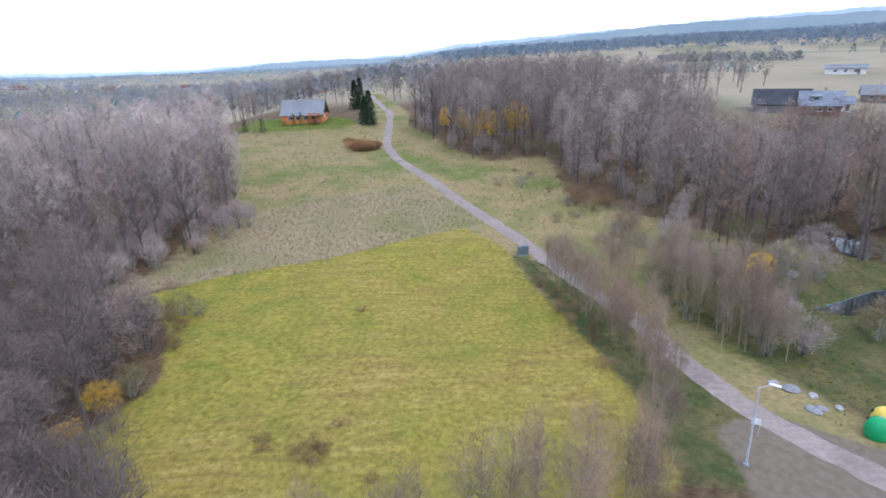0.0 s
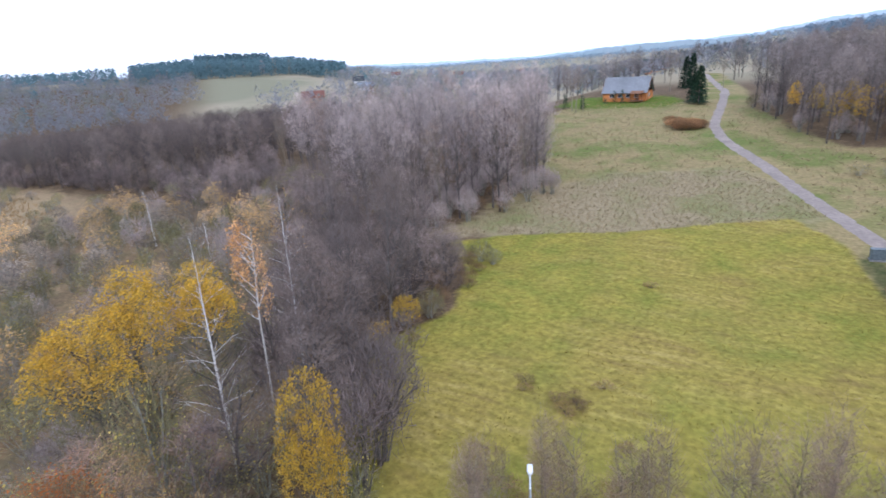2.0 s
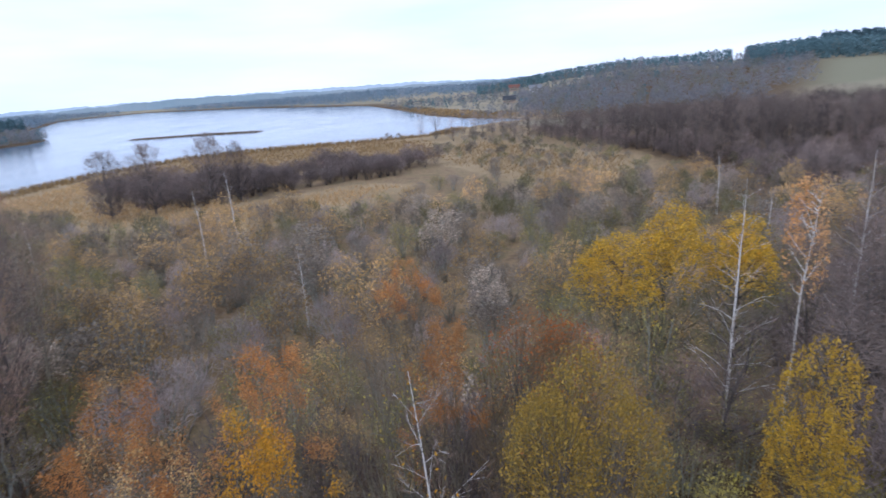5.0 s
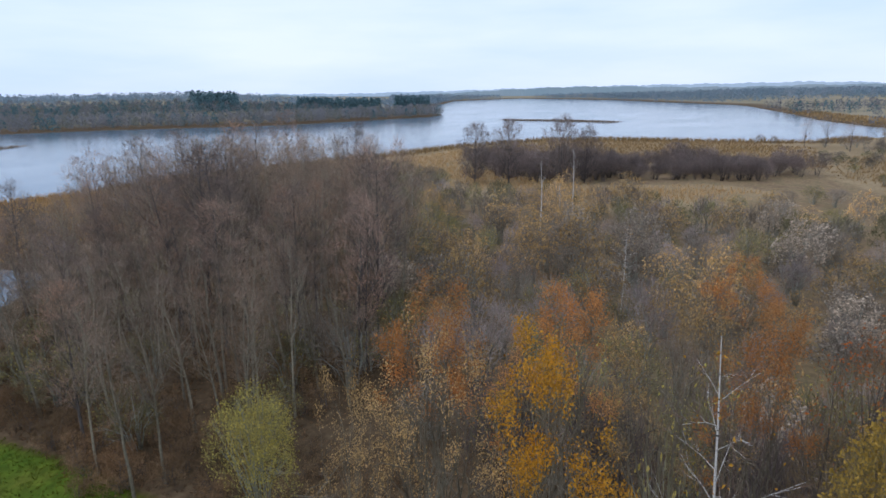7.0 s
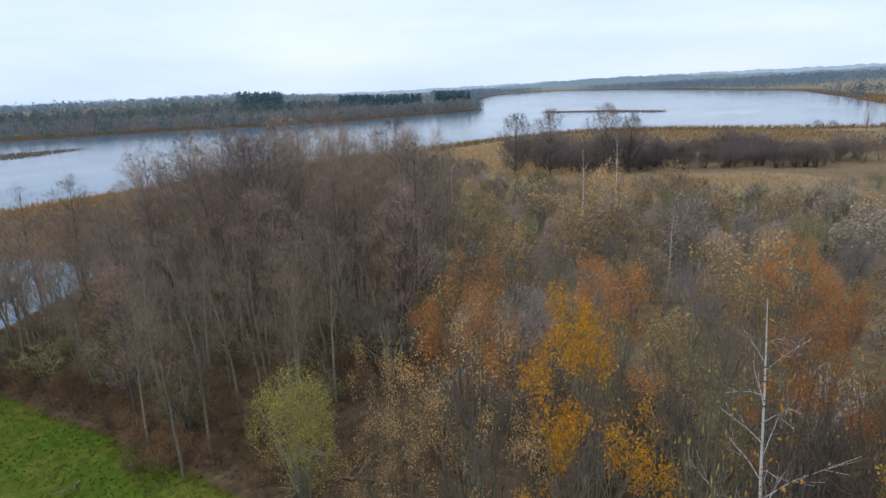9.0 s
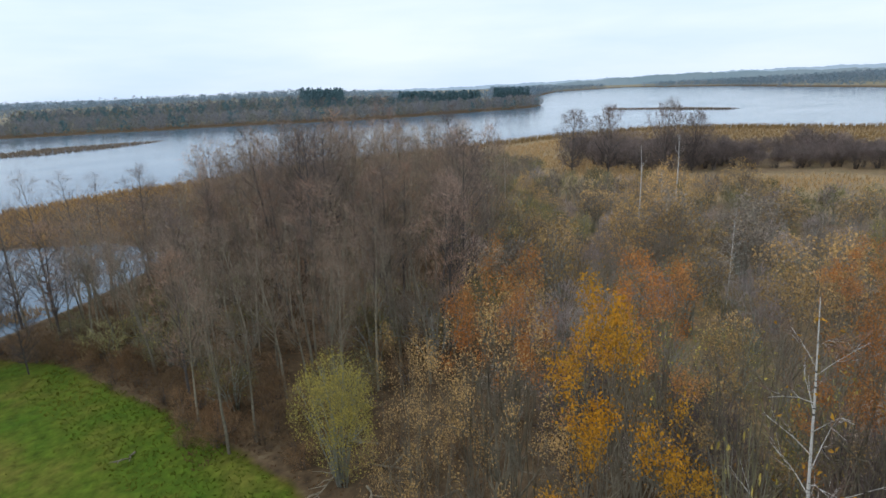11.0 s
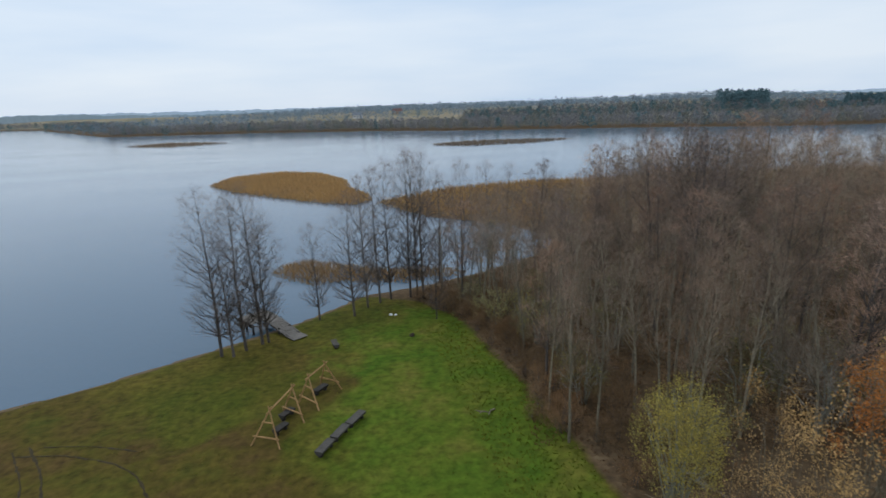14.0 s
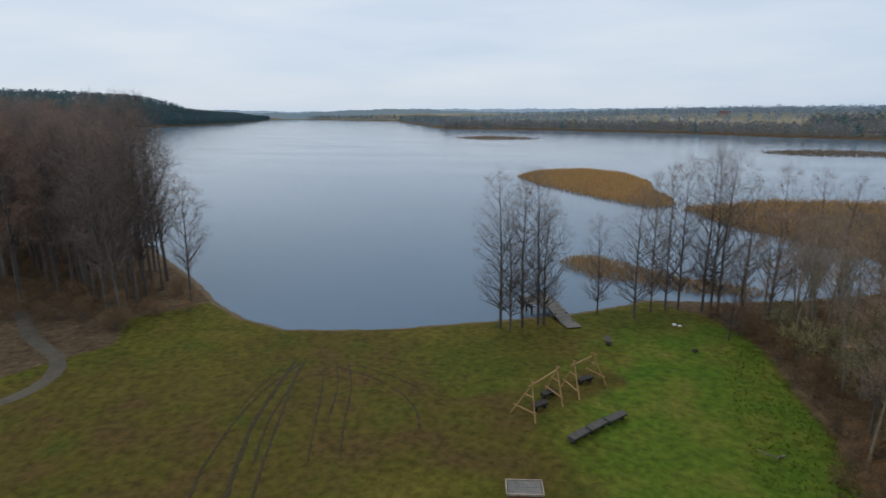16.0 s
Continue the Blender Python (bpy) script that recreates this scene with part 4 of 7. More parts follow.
def birch(seed, tall, reach=2.0, limbs=24, twigs=900, twig=0.8, thick=0.011, radius=0.11, leaves=0, leaf=0.06, bare=0.22):
    """A birch with one straight white trunk and long ascending limbs, shorter towards the tip."""
    rng = np.random.RandomState(seed)
    u = np.linspace(0, 1, 9)
    axis = np.c_[np.cumsum(rng.normal(0, 0.0022 * tall, (9, 2)), 0), tall * u]
    axis[0, 2] = -0.3
    paths = [(axis, radius * (1.05 - 0.97 * u), 7, -1, 0)]
    seats, ways = [], []
    for k in range(limbs):
        f = bare + (0.96 - bare) * (k + rng.uniform(0, 0.8)) / limbs
        at = np.array([np.interp(f, u, axis[:, c]) for c in range(3)])
        az = k * 2.4 + rng.uniform(-0.4, 0.4)
        out = np.array([math.cos(az), math.sin(az), 0])
        ln = reach * (1 - f) ** 0.6 * rng.uniform(0.7, 1.15) * 1.25 + 0.2
        rise = rng.uniform(0.55, 1.0)
        p = np.stack([at + (out * v + np.array([0, 0, rise * v - 0.25 * v * v])) * ln + rng.normal(0, 0.03 * ln * v, 3) for v in (0, 0.35, 0.7, 1.0)])
        r0 = radius * (1.1 - f) * 0.3
        paths.append((p, np.array([r0, r0 * 0.75, r0 * 0.45, 0.005]), 4, 0, int(round(f * 8))))
        mine = len(paths) - 1
        for m in range(4):
            node = 1 + m % 2
            b = p[node]
            w = unit(out + rng.normal(0, 0.55, 3) + (0, 0, 0.5))
            tip = b + w * ln * rng.uniform(0.3, 0.5)
            paths.append((np.stack([b, tip]), np.array([r0 * 0.4, 0.004]), 3, mine, node))
            seats += [b + (tip - b) * e for e in (0.4, 0.7, 1.0)]
            ways += [w] * 3
        seats.append(p[-1])
        ways.append(unit(p[-1] - p[-2]))
    seats, ways = np.array(seats), np.array(ways)
    pick = rng.randint(0, len(seats), twigs)
    way = unit(ways[pick] + rng.normal(0, 0.5, (twigs, 3)) + (0, 0, 0.15))
    tw = slivers(rng, seats[pick], way, twig * rng.uniform(0.4, 1.2, twigs), thick * rng.uniform(0.7, 1.3, twigs))
    lv = None
    if leaves:
        good = np.flatnonzero(seats[:, 2] > 0.66 * tall)
        lv = leaf_cards(rng, seats[good[rng.randint(0, len(good), leaves)]] + rng.normal(0, 0.3, (leaves, 3)), leaf)
    return skeleton(paths), tw, lv


def conifer(seed, tall, spread, whorls=16, per=11, needles=7):
    rng = np.random.RandomState(seed)
    u = np.linspace(0, 1, 6)
    wood = tubes([(np.c_[0 * u, 0 * u, tall * u - 0.2 * (u == 0)], 0.16 * tall / 10 * (1 - 0.9 * u))], 6)
    at, way, ln = [], [], []
    for k in range(whorls):
        g = k / whorls
        z = tall * (0.07 + 0.91 * g)
        reach = spread * (1 - g) ** 0.85 * rng.uniform(0.85, 1.15) + 0.12
        for j in range(per):
            a = rng.uniform(0, 6.28)
            d = np.array([np.cos(a), np.sin(a), -0.25 + 0.5 * g])
            for e in np.linspace(0.15, 1, needles):
                at.append(np.array([0, 0, z]) + d * reach * e * rng.uniform(0.85, 1.1))
                way.append(unit(d + rng.normal(0, 0.5, 3) + np.array([0, 0, -0.25])))
                ln.append(rng.uniform(0.25, 0.55) * (0.4 + spread / 3))
    at, way, ln = np.array(at), np.array(way), np.array(ln)
    return wood, slivers(rng, at, way, ln, ln * 0.45), None


class Kind:
    """One kind of tree: grown shapes that are set out as things, or joined into stuff."""

    def __init__(self, name, category, label, bark, twig_mat, leaf_mat, shapes, lite=None):
        self.name, self.category, self.label = name, category, label
        self.mats, self.shapes, self.first = (bark, twig_mat, leaf_mat), shapes, {}
        self.lite = lite or shapes

    def crown(self, shape):
        wood, tw, lv = shape
        if lv is None:
            return tw[0], tw[1], np.zeros(len(tw[1]), int)
        return np.concatenate([tw[0], lv[0]]), np.concatenate([tw[1], lv[1] + len(tw[0])]), np.r_[np.zeros(len(tw[1]), int), np.ones(len(lv[1]), int)]

    def set_out(self, x, y, size, turn, shape, group="", label="", z=None, lean=(0, 0)):
        bark, tw, lf = self.mats
        where = pose(x, y, ground(x, y) if z is None else z, lean[0], lean[1], turn)
        key = (shape, label, group)
        if key in self.first:
            was = self.first[key].scale
            return copy_thing(self.first[key], where @ Matrix.Diagonal((size[0] / was[0], size[0] / was[1], size[1] / was[2], 1)))
        if ("mesh", shape) not in self.first:
            wood = self.shapes[shape][0]
            v, f, idx = self.crown(self.shapes[shape])
            self.first[("mesh", shape)] = (mesh_of("trunk", *wood, [bark], smooth_faces=True), mesh_of("crown", v, f, [tw] + ([lf] if lf else []), idx))
        e = tagged(new(self.name), label or self.label, self.category, group)
        for name, me in zip(("trunk", "crown"), self.first[("mesh", shape)]):
            new(name, me).parent = e
        e.matrix_basis = where @ Matrix.Diagonal((size[0], size[0], size[1], 1))
        self.first[key] = e
        return e

    def joined(self, name, places, label, category):
        """Many trees in one mesh: rows of x, y, width, height, turn, shape."""
        vs, fs, ix, tint, base = [], [], [], [], 0
        rng = np.random.RandomState(len(places))
        rows = np.array(places)
        zs = height(rows[:, 0], rows[:, 1])
        for (x, y, sw, sh, turn, shape), z in zip(rows, zs):
            grown = self.lite[int(shape) % len(self.lite)]
            wood = grown[0]
            cv, cf, ci = self.crown(grown)
            v = np.concatenate([wood[0], cv]) * (sw, sw, sh)
            c, s = math.cos(turn), math.sin(turn)
            vs.append(np.c_[v[:, 0] * c - v[:, 1] * s + x, v[:, 0] * s + v[:, 1] * c + y, v[:, 2] + z])
            fs += [wood[1] + base, cf + base + len(wood[0])]
            ix += [np.zeros(len(wood[1]), int), ci + 1]
            tint.append(np.full(len(v), rng.uniform(-0.5, 0.5)))
            base += len(v)
        mats = [m for m in self.mats if m]
        me = mesh_of(name, np.concatenate(vs), np.concatenate(fs), mats, np.concatenate(ix))
        me.attributes.new("tree_tint", "FLOAT", "POINT").data.foreach_set("value", np.concatenate(tint).astype(np.float32))
        return tagged(new(name, me), label, category, kind="stuff")


def scatter(poly, gap, seed, keep=None):
    """Uneven places inside a polygon, nearest first."""
    rng = np.random.RandomState(seed)
    p = np.array(poly)
    lo, hi = p.min(0), p.max(0)
    gx, gy = np.meshgrid(np.arange(lo[0], hi[0], gap), np.arange(lo[1], hi[1], gap))
    x, y = gx.ravel() + rng.uniform(-0.48, 0.48, gx.size) * gap, gy.ravel() + rng.uniform(-0.48, 0.48, gx.size) * gap
    ok = inside(poly, x, y) > 0
    if keep is not None:
        ok &= keep(x, y)
    x, y = x[ok], y[ok]
    near = np.argsort(np.hypot(x, y))
    return x[near], y[near], rng


def plant(poly, gap, seed, kinds, chances, sizes, single, group, stuff_name, stuff_label, keep=None, taper=None):
    """Sets out a wood: the nearest trees one by one, the rest joined, a mesh for each kind."""
    x, y, rng = scatter(poly, gap, seed, keep)
    which = rng.choice(len(kinds), len(x), p=np.array(chances) / sum(chances))
    rest = {}
    for n in range(len(x)):
        kind = kinds[which[n]]
        sw, sh, turn = rng.uniform(0.8, 1.2), rng.uniform(*sizes), rng.uniform(0, 360)
        if taper:
            sh *= taper(x[n], y[n])
        shape = rng.randint(len(kind.shapes))
        if n < single:
            kind.set_out(float(x[n]), float(y[n]), (sw * (0.5 + 0.5 * sh), sh), turn, shape, group)
        else:
            rest.setdefault(which[n], []).append((x[n], y[n], sw * (0.5 + 0.5 * sh), sh, radians(turn), shape))
    for k, rows in rest.items():
        kinds[k].joined(stuff_name, rows, stuff_label, kinds[k].category)


LITE = [domed(31 + k, 16.5, 3.5, 0.34, 0.5, 30, 1000, 1.0, 0.05, radius=0.16, subs=0, puff=0.38, up=0.35) for k in range(4)]
LITE_SHRUB = [crowned(35 + k, 5, 2.5, 0.08, 5, 8, 520, 0.9, 0.06, fan=True, radius=0.06) for k in range(3)]
ALDER = Kind("alder_tree", "tree", "tall bare alder with a grey-brown twiggy crown", BARK, TWIG, None,
             [domed(11 + k, 16.5 + k % 2, 3.4, 0.3, 0.5, 42, 2000, 0.85, 0.034, radius=0.15, puff=0.36, up=0.35) for k in range(4)], LITE)
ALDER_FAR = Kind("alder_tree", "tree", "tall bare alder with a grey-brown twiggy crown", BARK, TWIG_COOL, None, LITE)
ALDER_DARK = Kind("dark_alder", "tree", "bare alder with a dark brown twiggy crown", BARK, TWIG_DARK, None,
                  [domed(15 + k, 16.5, 3.1, 0.3, 0.45, 38, 1800, 0.9, 0.032, radius=0.15, puff=0.36, up=0.35) for k in range(3)], LITE)
ALDER_RED = Kind("red_alder", "tree", "bare alder with a reddish-brown twiggy crown", BARK, TWIG_RED, None,
                 [domed(41 + k, 15, 2.8, 0.32, 0.45, 32, 1500, 0.85, 0.03, radius=0.12, puff=0.36, up=0.35) for k in range(3)], LITE)
ROUND = Kind("round_alder", "tree", "rounded bare alder with a dense mauve-brown twiggy crown", BARK, TWIG_MAUVE, None,
             [domed(45 + k, 10, 3.3, 0.08, 0.5, 44, 2000, 0.8, 0.03, radius=0.1, puff=0.36, up=0.3, low=0.75) for k in range(3)],
             [domed(48 + k, 10, 3.3, 0.08, 0.5, 24, 1000, 0.95, 0.045, radius=0.1, puff=0.4, up=0.3, low=0.75, subs=0) for k in range(3)])
ASPEN = Kind("aspen_tree", "tree", "slender bare aspen with a pale leaning trunk", BARK_PALE, TWIG_WARM, None,
             [domed(51 + k, 14, 2.1, 0.48, 0.45, 24, 900, 0.75, 0.017, radius=0.1, lean=0.07, puff=0.38, up=0.4, slope=1.3) for k in range(3)])
SAPLING = Kind("alder_sapling", "tree", "thin bare roadside sapling with fine grey twigs", BARK_PALE, TWIG_WARM, None,
               [crowned(61 + k, 8, 1.25, 0.08, 4, 26, 900, 0.75, 0.012, radius=0.035, up=0.9, lean=0.02, solid=0.1, rise=1.4) for k in range(3)])
SHORE_TREE = Kind("lakeside_alder", "tree", "slender bare alder standing at the lake shore", BARK, TWIG_DARK, None,
                  [domed(71 + k, 13, 2.7, 0.16, 0.45, 60, 2600, 0.6, 0.015, radius=0.12, lean=0.03, puff=0.3, up=0.25, subs=2, low=0.65, slope=0.7) for k in range(3)])
BROAD = Kind("broad_alder", "tree", "broad bare alder rising above dark lakeside scrub", BARK, TWIG_PURPLE, None,
             [domed(75 + k, 12, 4.6, 0.1, 0.55, 50, 2800, 1.0, 0.06, radius=0.18, puff=0.32, up=0.35, low=0.7) for k in range(2)])
SHRUB_GREY = Kind("grey_willow", "shrub", "rounded bare willow shrub with grey-brown twigs", BARK_GREY, TWIG_GREY, None,
                  [crowned(81 + k, 5, 2.6, 0.08, 6, 14, 1100, 0.8, 0.032, fan=True, radius=0.07) for k in range(3)], LITE_SHRUB)
SHRUB_DARK = Kind("dark_lakeside_shrub", "shrub", "dense bare shrub with dark purple-brown twigs", BARK, TWIG_PURPLE, None,
                  [crowned(83 + k, 6.5, 3.0, 0.05, 7, 16, 1500, 0.9, 0.042, fan=True, radius=0.07, solid=0.4) for k in range(2)],
                  [crowned(87 + k, 6.5, 3.0, 0.05, 7, 8, 950, 1.0, 0.055, fan=True, radius=0.07, solid=0.4, tips=0) for k in range(2)])
SHRUB_MAUVE = Kind("mauve_willow", "shrub", "rounded bare shrub with mauve-brown twigs", BARK_GREY, TWIG, None,
                   [crowned(85 + k, 5.5, 2.5, 0.08, 5, 14, 1100, 0.85, 0.032, fan=True, radius=0.07) for k in range(2)], LITE_SHRUB)
SHRUB_OLIVE = Kind("olive_willow", "shrub", "rounded willow shrub with olive twigs and few leaves", BARK_GREY, TWIG_OLIVE, LEAF_OLIVE,
                   [crowned(91 + k, 5, 2.7, 0.06, 6, 14, 1000, 0.75, 0.034, leaves=280, leaf=0.06, fan=True, radius=0.07) for k in range(3)], LITE_SHRUB)
SHRUB_TAN = Kind("tan_shrub", "shrub", "willow shrub with withered tan leaves", BARK_GREY, TWIG_GREY, LEAF_TAN,
                 [crowned(101 + k, 6, 2.7, 0.1, 6, 16, 900, 0.8, 0.03, leaves=800, leaf=0.09, leaf_from=0.45, fan=True, radius=0.07) for k in range(2)])
SHRUB_PALE = Kind("seeding_willow", "shrub", "willow shrub covered in pale whitish seed heads", BARK_GREY, TWIG_GREY, LEAF_PALE,
                  [crowned(111, 6, 2.5, 0.12, 6, 18, 900, 0.8, 0.026, leaves=1200, leaf=0.1, leaf_from=0.45, fan=True, radius=0.07)])
SHRUB_RED = Kind("undergrowth_shrub", "shrub", "reddish-brown bare undergrowth shrub at the wood edge", BARK, TWIG_UNDER, LITTER,
                 [crowned(115 + k, 2.6, 1.5, 0.05, 4, 10, 520, 0.6, 0.022, leaves=160, leaf=0.05, fan=True, radius=0.03) for k in range(2)],
                 [crowned(117 + k, 2.6, 1.5, 0.05, 4, 6, 340, 0.65, 0.03, leaves=80, leaf=0.06, fan=True, radius=0.03, tips=0) for k in range(2)])
RUST_BUSH = Kind("rust_bush", "shrub", "low spreading bush with rust-orange leaves", BARK, TWIG_UNDER, LEAF_DULL,
                 [crowned(118 + k, 2.4, 2.0, 0.05, 6, 12, 700, 0.6, 0.03, leaves=1500, leaf=0.09, fan=True, radius=0.03) for k in range(2)])
GREY_TALL = Kind("goat_willow", "tree", "many-stemmed goat willow with grey limbs and orange twig tips", BARK_TALL, TWIG_TALL, LEAF_RUST,
                 [willow(121 + k, 16, 3.7, 10, 0.1, 4200, 0.5, 0.011, leaves=9000, leaf=0.04, leaf_from=0.74, clump=1.0, crest=0.4, top_only=True, loose=0.75) for k in range(3)])
GOLD_TALL = Kind("golden_willow", "tree", "many-stemmed willow with grey limbs and golden leaves", BARK_TALL, TWIG_TALL, LEAF_GOLD,
                 [willow(131 + k, 16, 3.5, 10, 0.095, 3400, 0.5, 0.009, leaves=8000, leaf=0.048, leaf_from=0.55, clump=0.75, crest=0.4, top_only=True, loose=0.75) for k in range(2)])
TAN_TALL = Kind("tan_willow", "tree", "many-stemmed willow with withered tan leaves", BARK_TALL, TWIG_TALL, LEAF_TAN,
                [willow(141 + k, 16, 3.5, 10, 0.095, 3600, 0.5, 0.009, leaves=5500, leaf=0.038, leaf_from=0.58, clump=0.75, crest=0.4, top_only=True, loose=0.75) for k in range(2)])
YELLOW = Kind("maple_tree", "tree", "maple with dense bright yellow autumn leaves", BARK, TWIG_OLIVE, LEAF_YELLOW,
              [crowned(151 + k, 12, 2.9, 0.4, 7, 26, 900, 0.8, 0.022, leaves=9000, leaf=0.062, radius=0.1, solid=0.7, clump=0.4) for k in range(2)])
YELLOW_TOP = Kind("yellow_top_maple", "tree", "broad maple with a yellow top and olive lower crown", BARK, TWIG_OLIVE, LEAF_YELLOW,
                  [crowned(155 + k, 14, 3.6, 0.15, 8, 36, 3200, 0.8, 0.026, leaves=8000, leaf=0.066, leaf_from=0.74, radius=0.13, solid=0.72, clump=0.75) for k in range(2)])
OLIVE_BALL = Kind("yellowing_willow", "tree", "rounded willow with dense olive-yellow leaves", BARK, TWIG_MUSTARD, LEAF_MUSTARD,
                  [crowned(161, 13, 2.6, 0.42, 5, 44, 4600, 0.5, 0.016, leaves=9500, leaf=0.04, leaf_from=0.42, fan=True, radius=0.07, solid=0.82, clump=1.0)])
RED_BALL = Kind("rusty_willow", "tree", "rounded willow with brown twigs and a rust-red top", BARK, TWIG_BROWN, LEAF_RED,
                [crowned(165, 13, 2.7, 0.42, 5, 60, 6500, 0.7, 0.014, leaves=2600, leaf=0.036, leaf_from=0.86, fan=True, radius=0.065, solid=0.72, up=0.8, clump=0.7)])
LIME_BUSH = Kind("yellow_green_willow", "shrub", "rounded yellow-green willow bush at the wood edge", BARK_GREY, TWIG_LIME, LEAF_OLIVE,
                 [crowned(171, 6.5, 3.0, 0.04, 7, 26, 2600, 0.65, 0.02, leaves=6500, leaf=0.05, leaf_from=0.2, fan=True, radius=0.07, solid=0.72, clump=0.8)])
BIRCH_TREE = Kind("birch_tree", "tree", "white-barked birch with bare pale limbs", BIRCH, TWIG_RED, LEAF_GOLD,
                  [birch(181 + k, 15, 2.5, limbs=30, leaves=24 + 20 * k) for k in range(2)])
BIRCH_GOLD = Kind("golden_birch", "tree", "slim birch with a narrow orange-gold crown", BIRCH, TWIG_RED, LEAF_ORANGE,
                  [crowned(191, 15, 1.5, 0.5, 3, 18, 500, 0.7, 0.025, leaves=1300, leaf=0.085, leaf_from=0.6, radius=0.11, up=0.9)])
SNAG = Kind("dead_birch", "tree", "dead white birch trunk with a few broken limbs", BIRCH, TWIG_GREY, None,
            [grow(195 + k, 11, clear=0.6, spread=0.9, limbs=6, subs=1, twigs=50, twig=0.7, radius=0.16, rise=1.0, thick=0.03) for k in range(2)])
SPRUCE = Kind("spruce_tree", "tree", "dark green spruce with a dense conical crown", BARK, NEEDLES, None, [conifer(201 + k, 10, 2.4, 26, 14, 8) for k in range(2)])
THUJA = Kind("thuja", "shrub", "slim dark green columnar thuja beside the house", BARK, NEEDLES, None, [conifer(211, 3.6, 0.55, 14, 9, 4)])

# ---- the woods, stand by stand ----
WOOD_WEST = [(-46.5, 68), (-40, 80), (-35.5, 89), (-41, 96), (-50, 112), (-58, 135), (-80, 160), (-120, 170), (-150, 140), (-150, 100), (-112, 92), (-80, 78), (-62, 64), (-52, 60)]
plant(WOOD_WEST, 5.0, 1, [ALDER, ASPEN, ALDER_RED], [6, 1, 1], (0.88, 1.24), 75, "alders of the wood beyond the field", "alder_wood", "dense stand of tall bare alders beyond the field",
      keep=lambda x, y: np.hypot(x, y) < 150)
ALDER_BELT = [(-240, 36), (-205, 46), (-160, 62), (-130, 64), (-112, 88), (-118, 120), (-150, 160), (-200, 150), (-260, 90)]
plant(ALDER_BELT[:5] + [(-122, 100), (-136, 74), (-160, 74), (-205, 58), (-238, 46)], 4.2, 35, [SHRUB_DARK, ROUND], [1, 1], (0.5, 0.95), 60, "bushes under the alder belt", "undergrowth", "dark bare bushes along the alder belt")
plant(ALDER_BELT, 5.4, 2, [ALDER_DARK], [1], (0.82, 1.02), 30, "alders at the edge of the marsh", "alder_wood", "long belt of tall bare alders behind the marsh", taper=lambda x, y: 0.6 + 0.4 * float(smooth(x, -230, -135)))
WOOD_NORTH = [(-16, 178), (-6, 150), (4, 131), (19, 138), (20, 106), (27, 96), (45, 108), (56, 122), (60, 150), (55, 190), (40, 230), (-10, 230)]
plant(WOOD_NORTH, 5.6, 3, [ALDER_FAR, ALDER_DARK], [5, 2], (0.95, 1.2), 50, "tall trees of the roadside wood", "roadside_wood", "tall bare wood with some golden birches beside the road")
WOOD_EAST = [(29, 94), (33, 84), (38, 72), (48, 70), (60, 72), (80, 60), (92, 75), (82, 98), (66, 108), (48, 106), (34, 102)]
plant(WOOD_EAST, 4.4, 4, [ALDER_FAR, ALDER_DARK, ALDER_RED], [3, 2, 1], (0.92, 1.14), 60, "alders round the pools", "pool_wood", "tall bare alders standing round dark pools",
      keep=lambda x, y: (inside(POOL, x, y) < -0.5) & (inside(POND, x, y) < -1.5))
WOOD_POINT = [(-9.5, -28), (-10.5, -37), (-9, -46), (-7, -52), (-4, -59), (-12, -62), (-21, -69), (-34, -78), (-52, -74), (-62, -58), (-50, -42), (-36, -30), (-24, -24), (-15, -24)]
plant(WOOD_POINT, 2.9, 5, [ASPEN, ALDER_DARK, ALDER_RED], [8, 1, 1], (0.86, 1.06), 190, "slender trees of the wood by the lawn", "point_wood", "slender bare wood between lawn and marsh",
      keep=lambda x, y: np.hypot(x + 12, y + 20.4) > 5.0, taper=lambda x, y: 0.8 + 0.36 * float(smooth(-x, 16, 38)))
WOOD_HEADLAND = [(45, -38), (50, -41), (58, -45), (70, -52), (90, -60), (110, -62), (110, -35), (80, -30), (60, -31), (50, -33)]
plant(WOOD_HEADLAND, 3.3, 6, [ALDER_DARK, ALDER_RED], [4, 1], (1.1, 1.25), 90, "alders on the headland", "headland_wood", "bare alder wood on the headland above the lake",
      taper=lambda x, y: 0.5 + 0.62 * float(smooth(x, 42, 60)))
WOOD_FIELD_EDGE = [(-30, 28), (-32, 38), (-31, 45), (-37, 56), (-46, 62), (-60, 62), (-62, 50), (-46, 36), (-34, 20), (-24, 19), (-22, 25)]
plant(WOOD_FIELD_EDGE, 3.6, 7, [ALDER_DARK, ROUND, SHRUB_DARK], [3, 4, 2], (0.72, 1.0), 120, "trees between field and marsh", "field_edge_wood", "bare trees between the field and the marsh",
      keep=lambda x, y: (np.hypot(x + 28, y - 15.7) > 3) & (np.hypot(x + 29.7, y - 20.4) > 3))

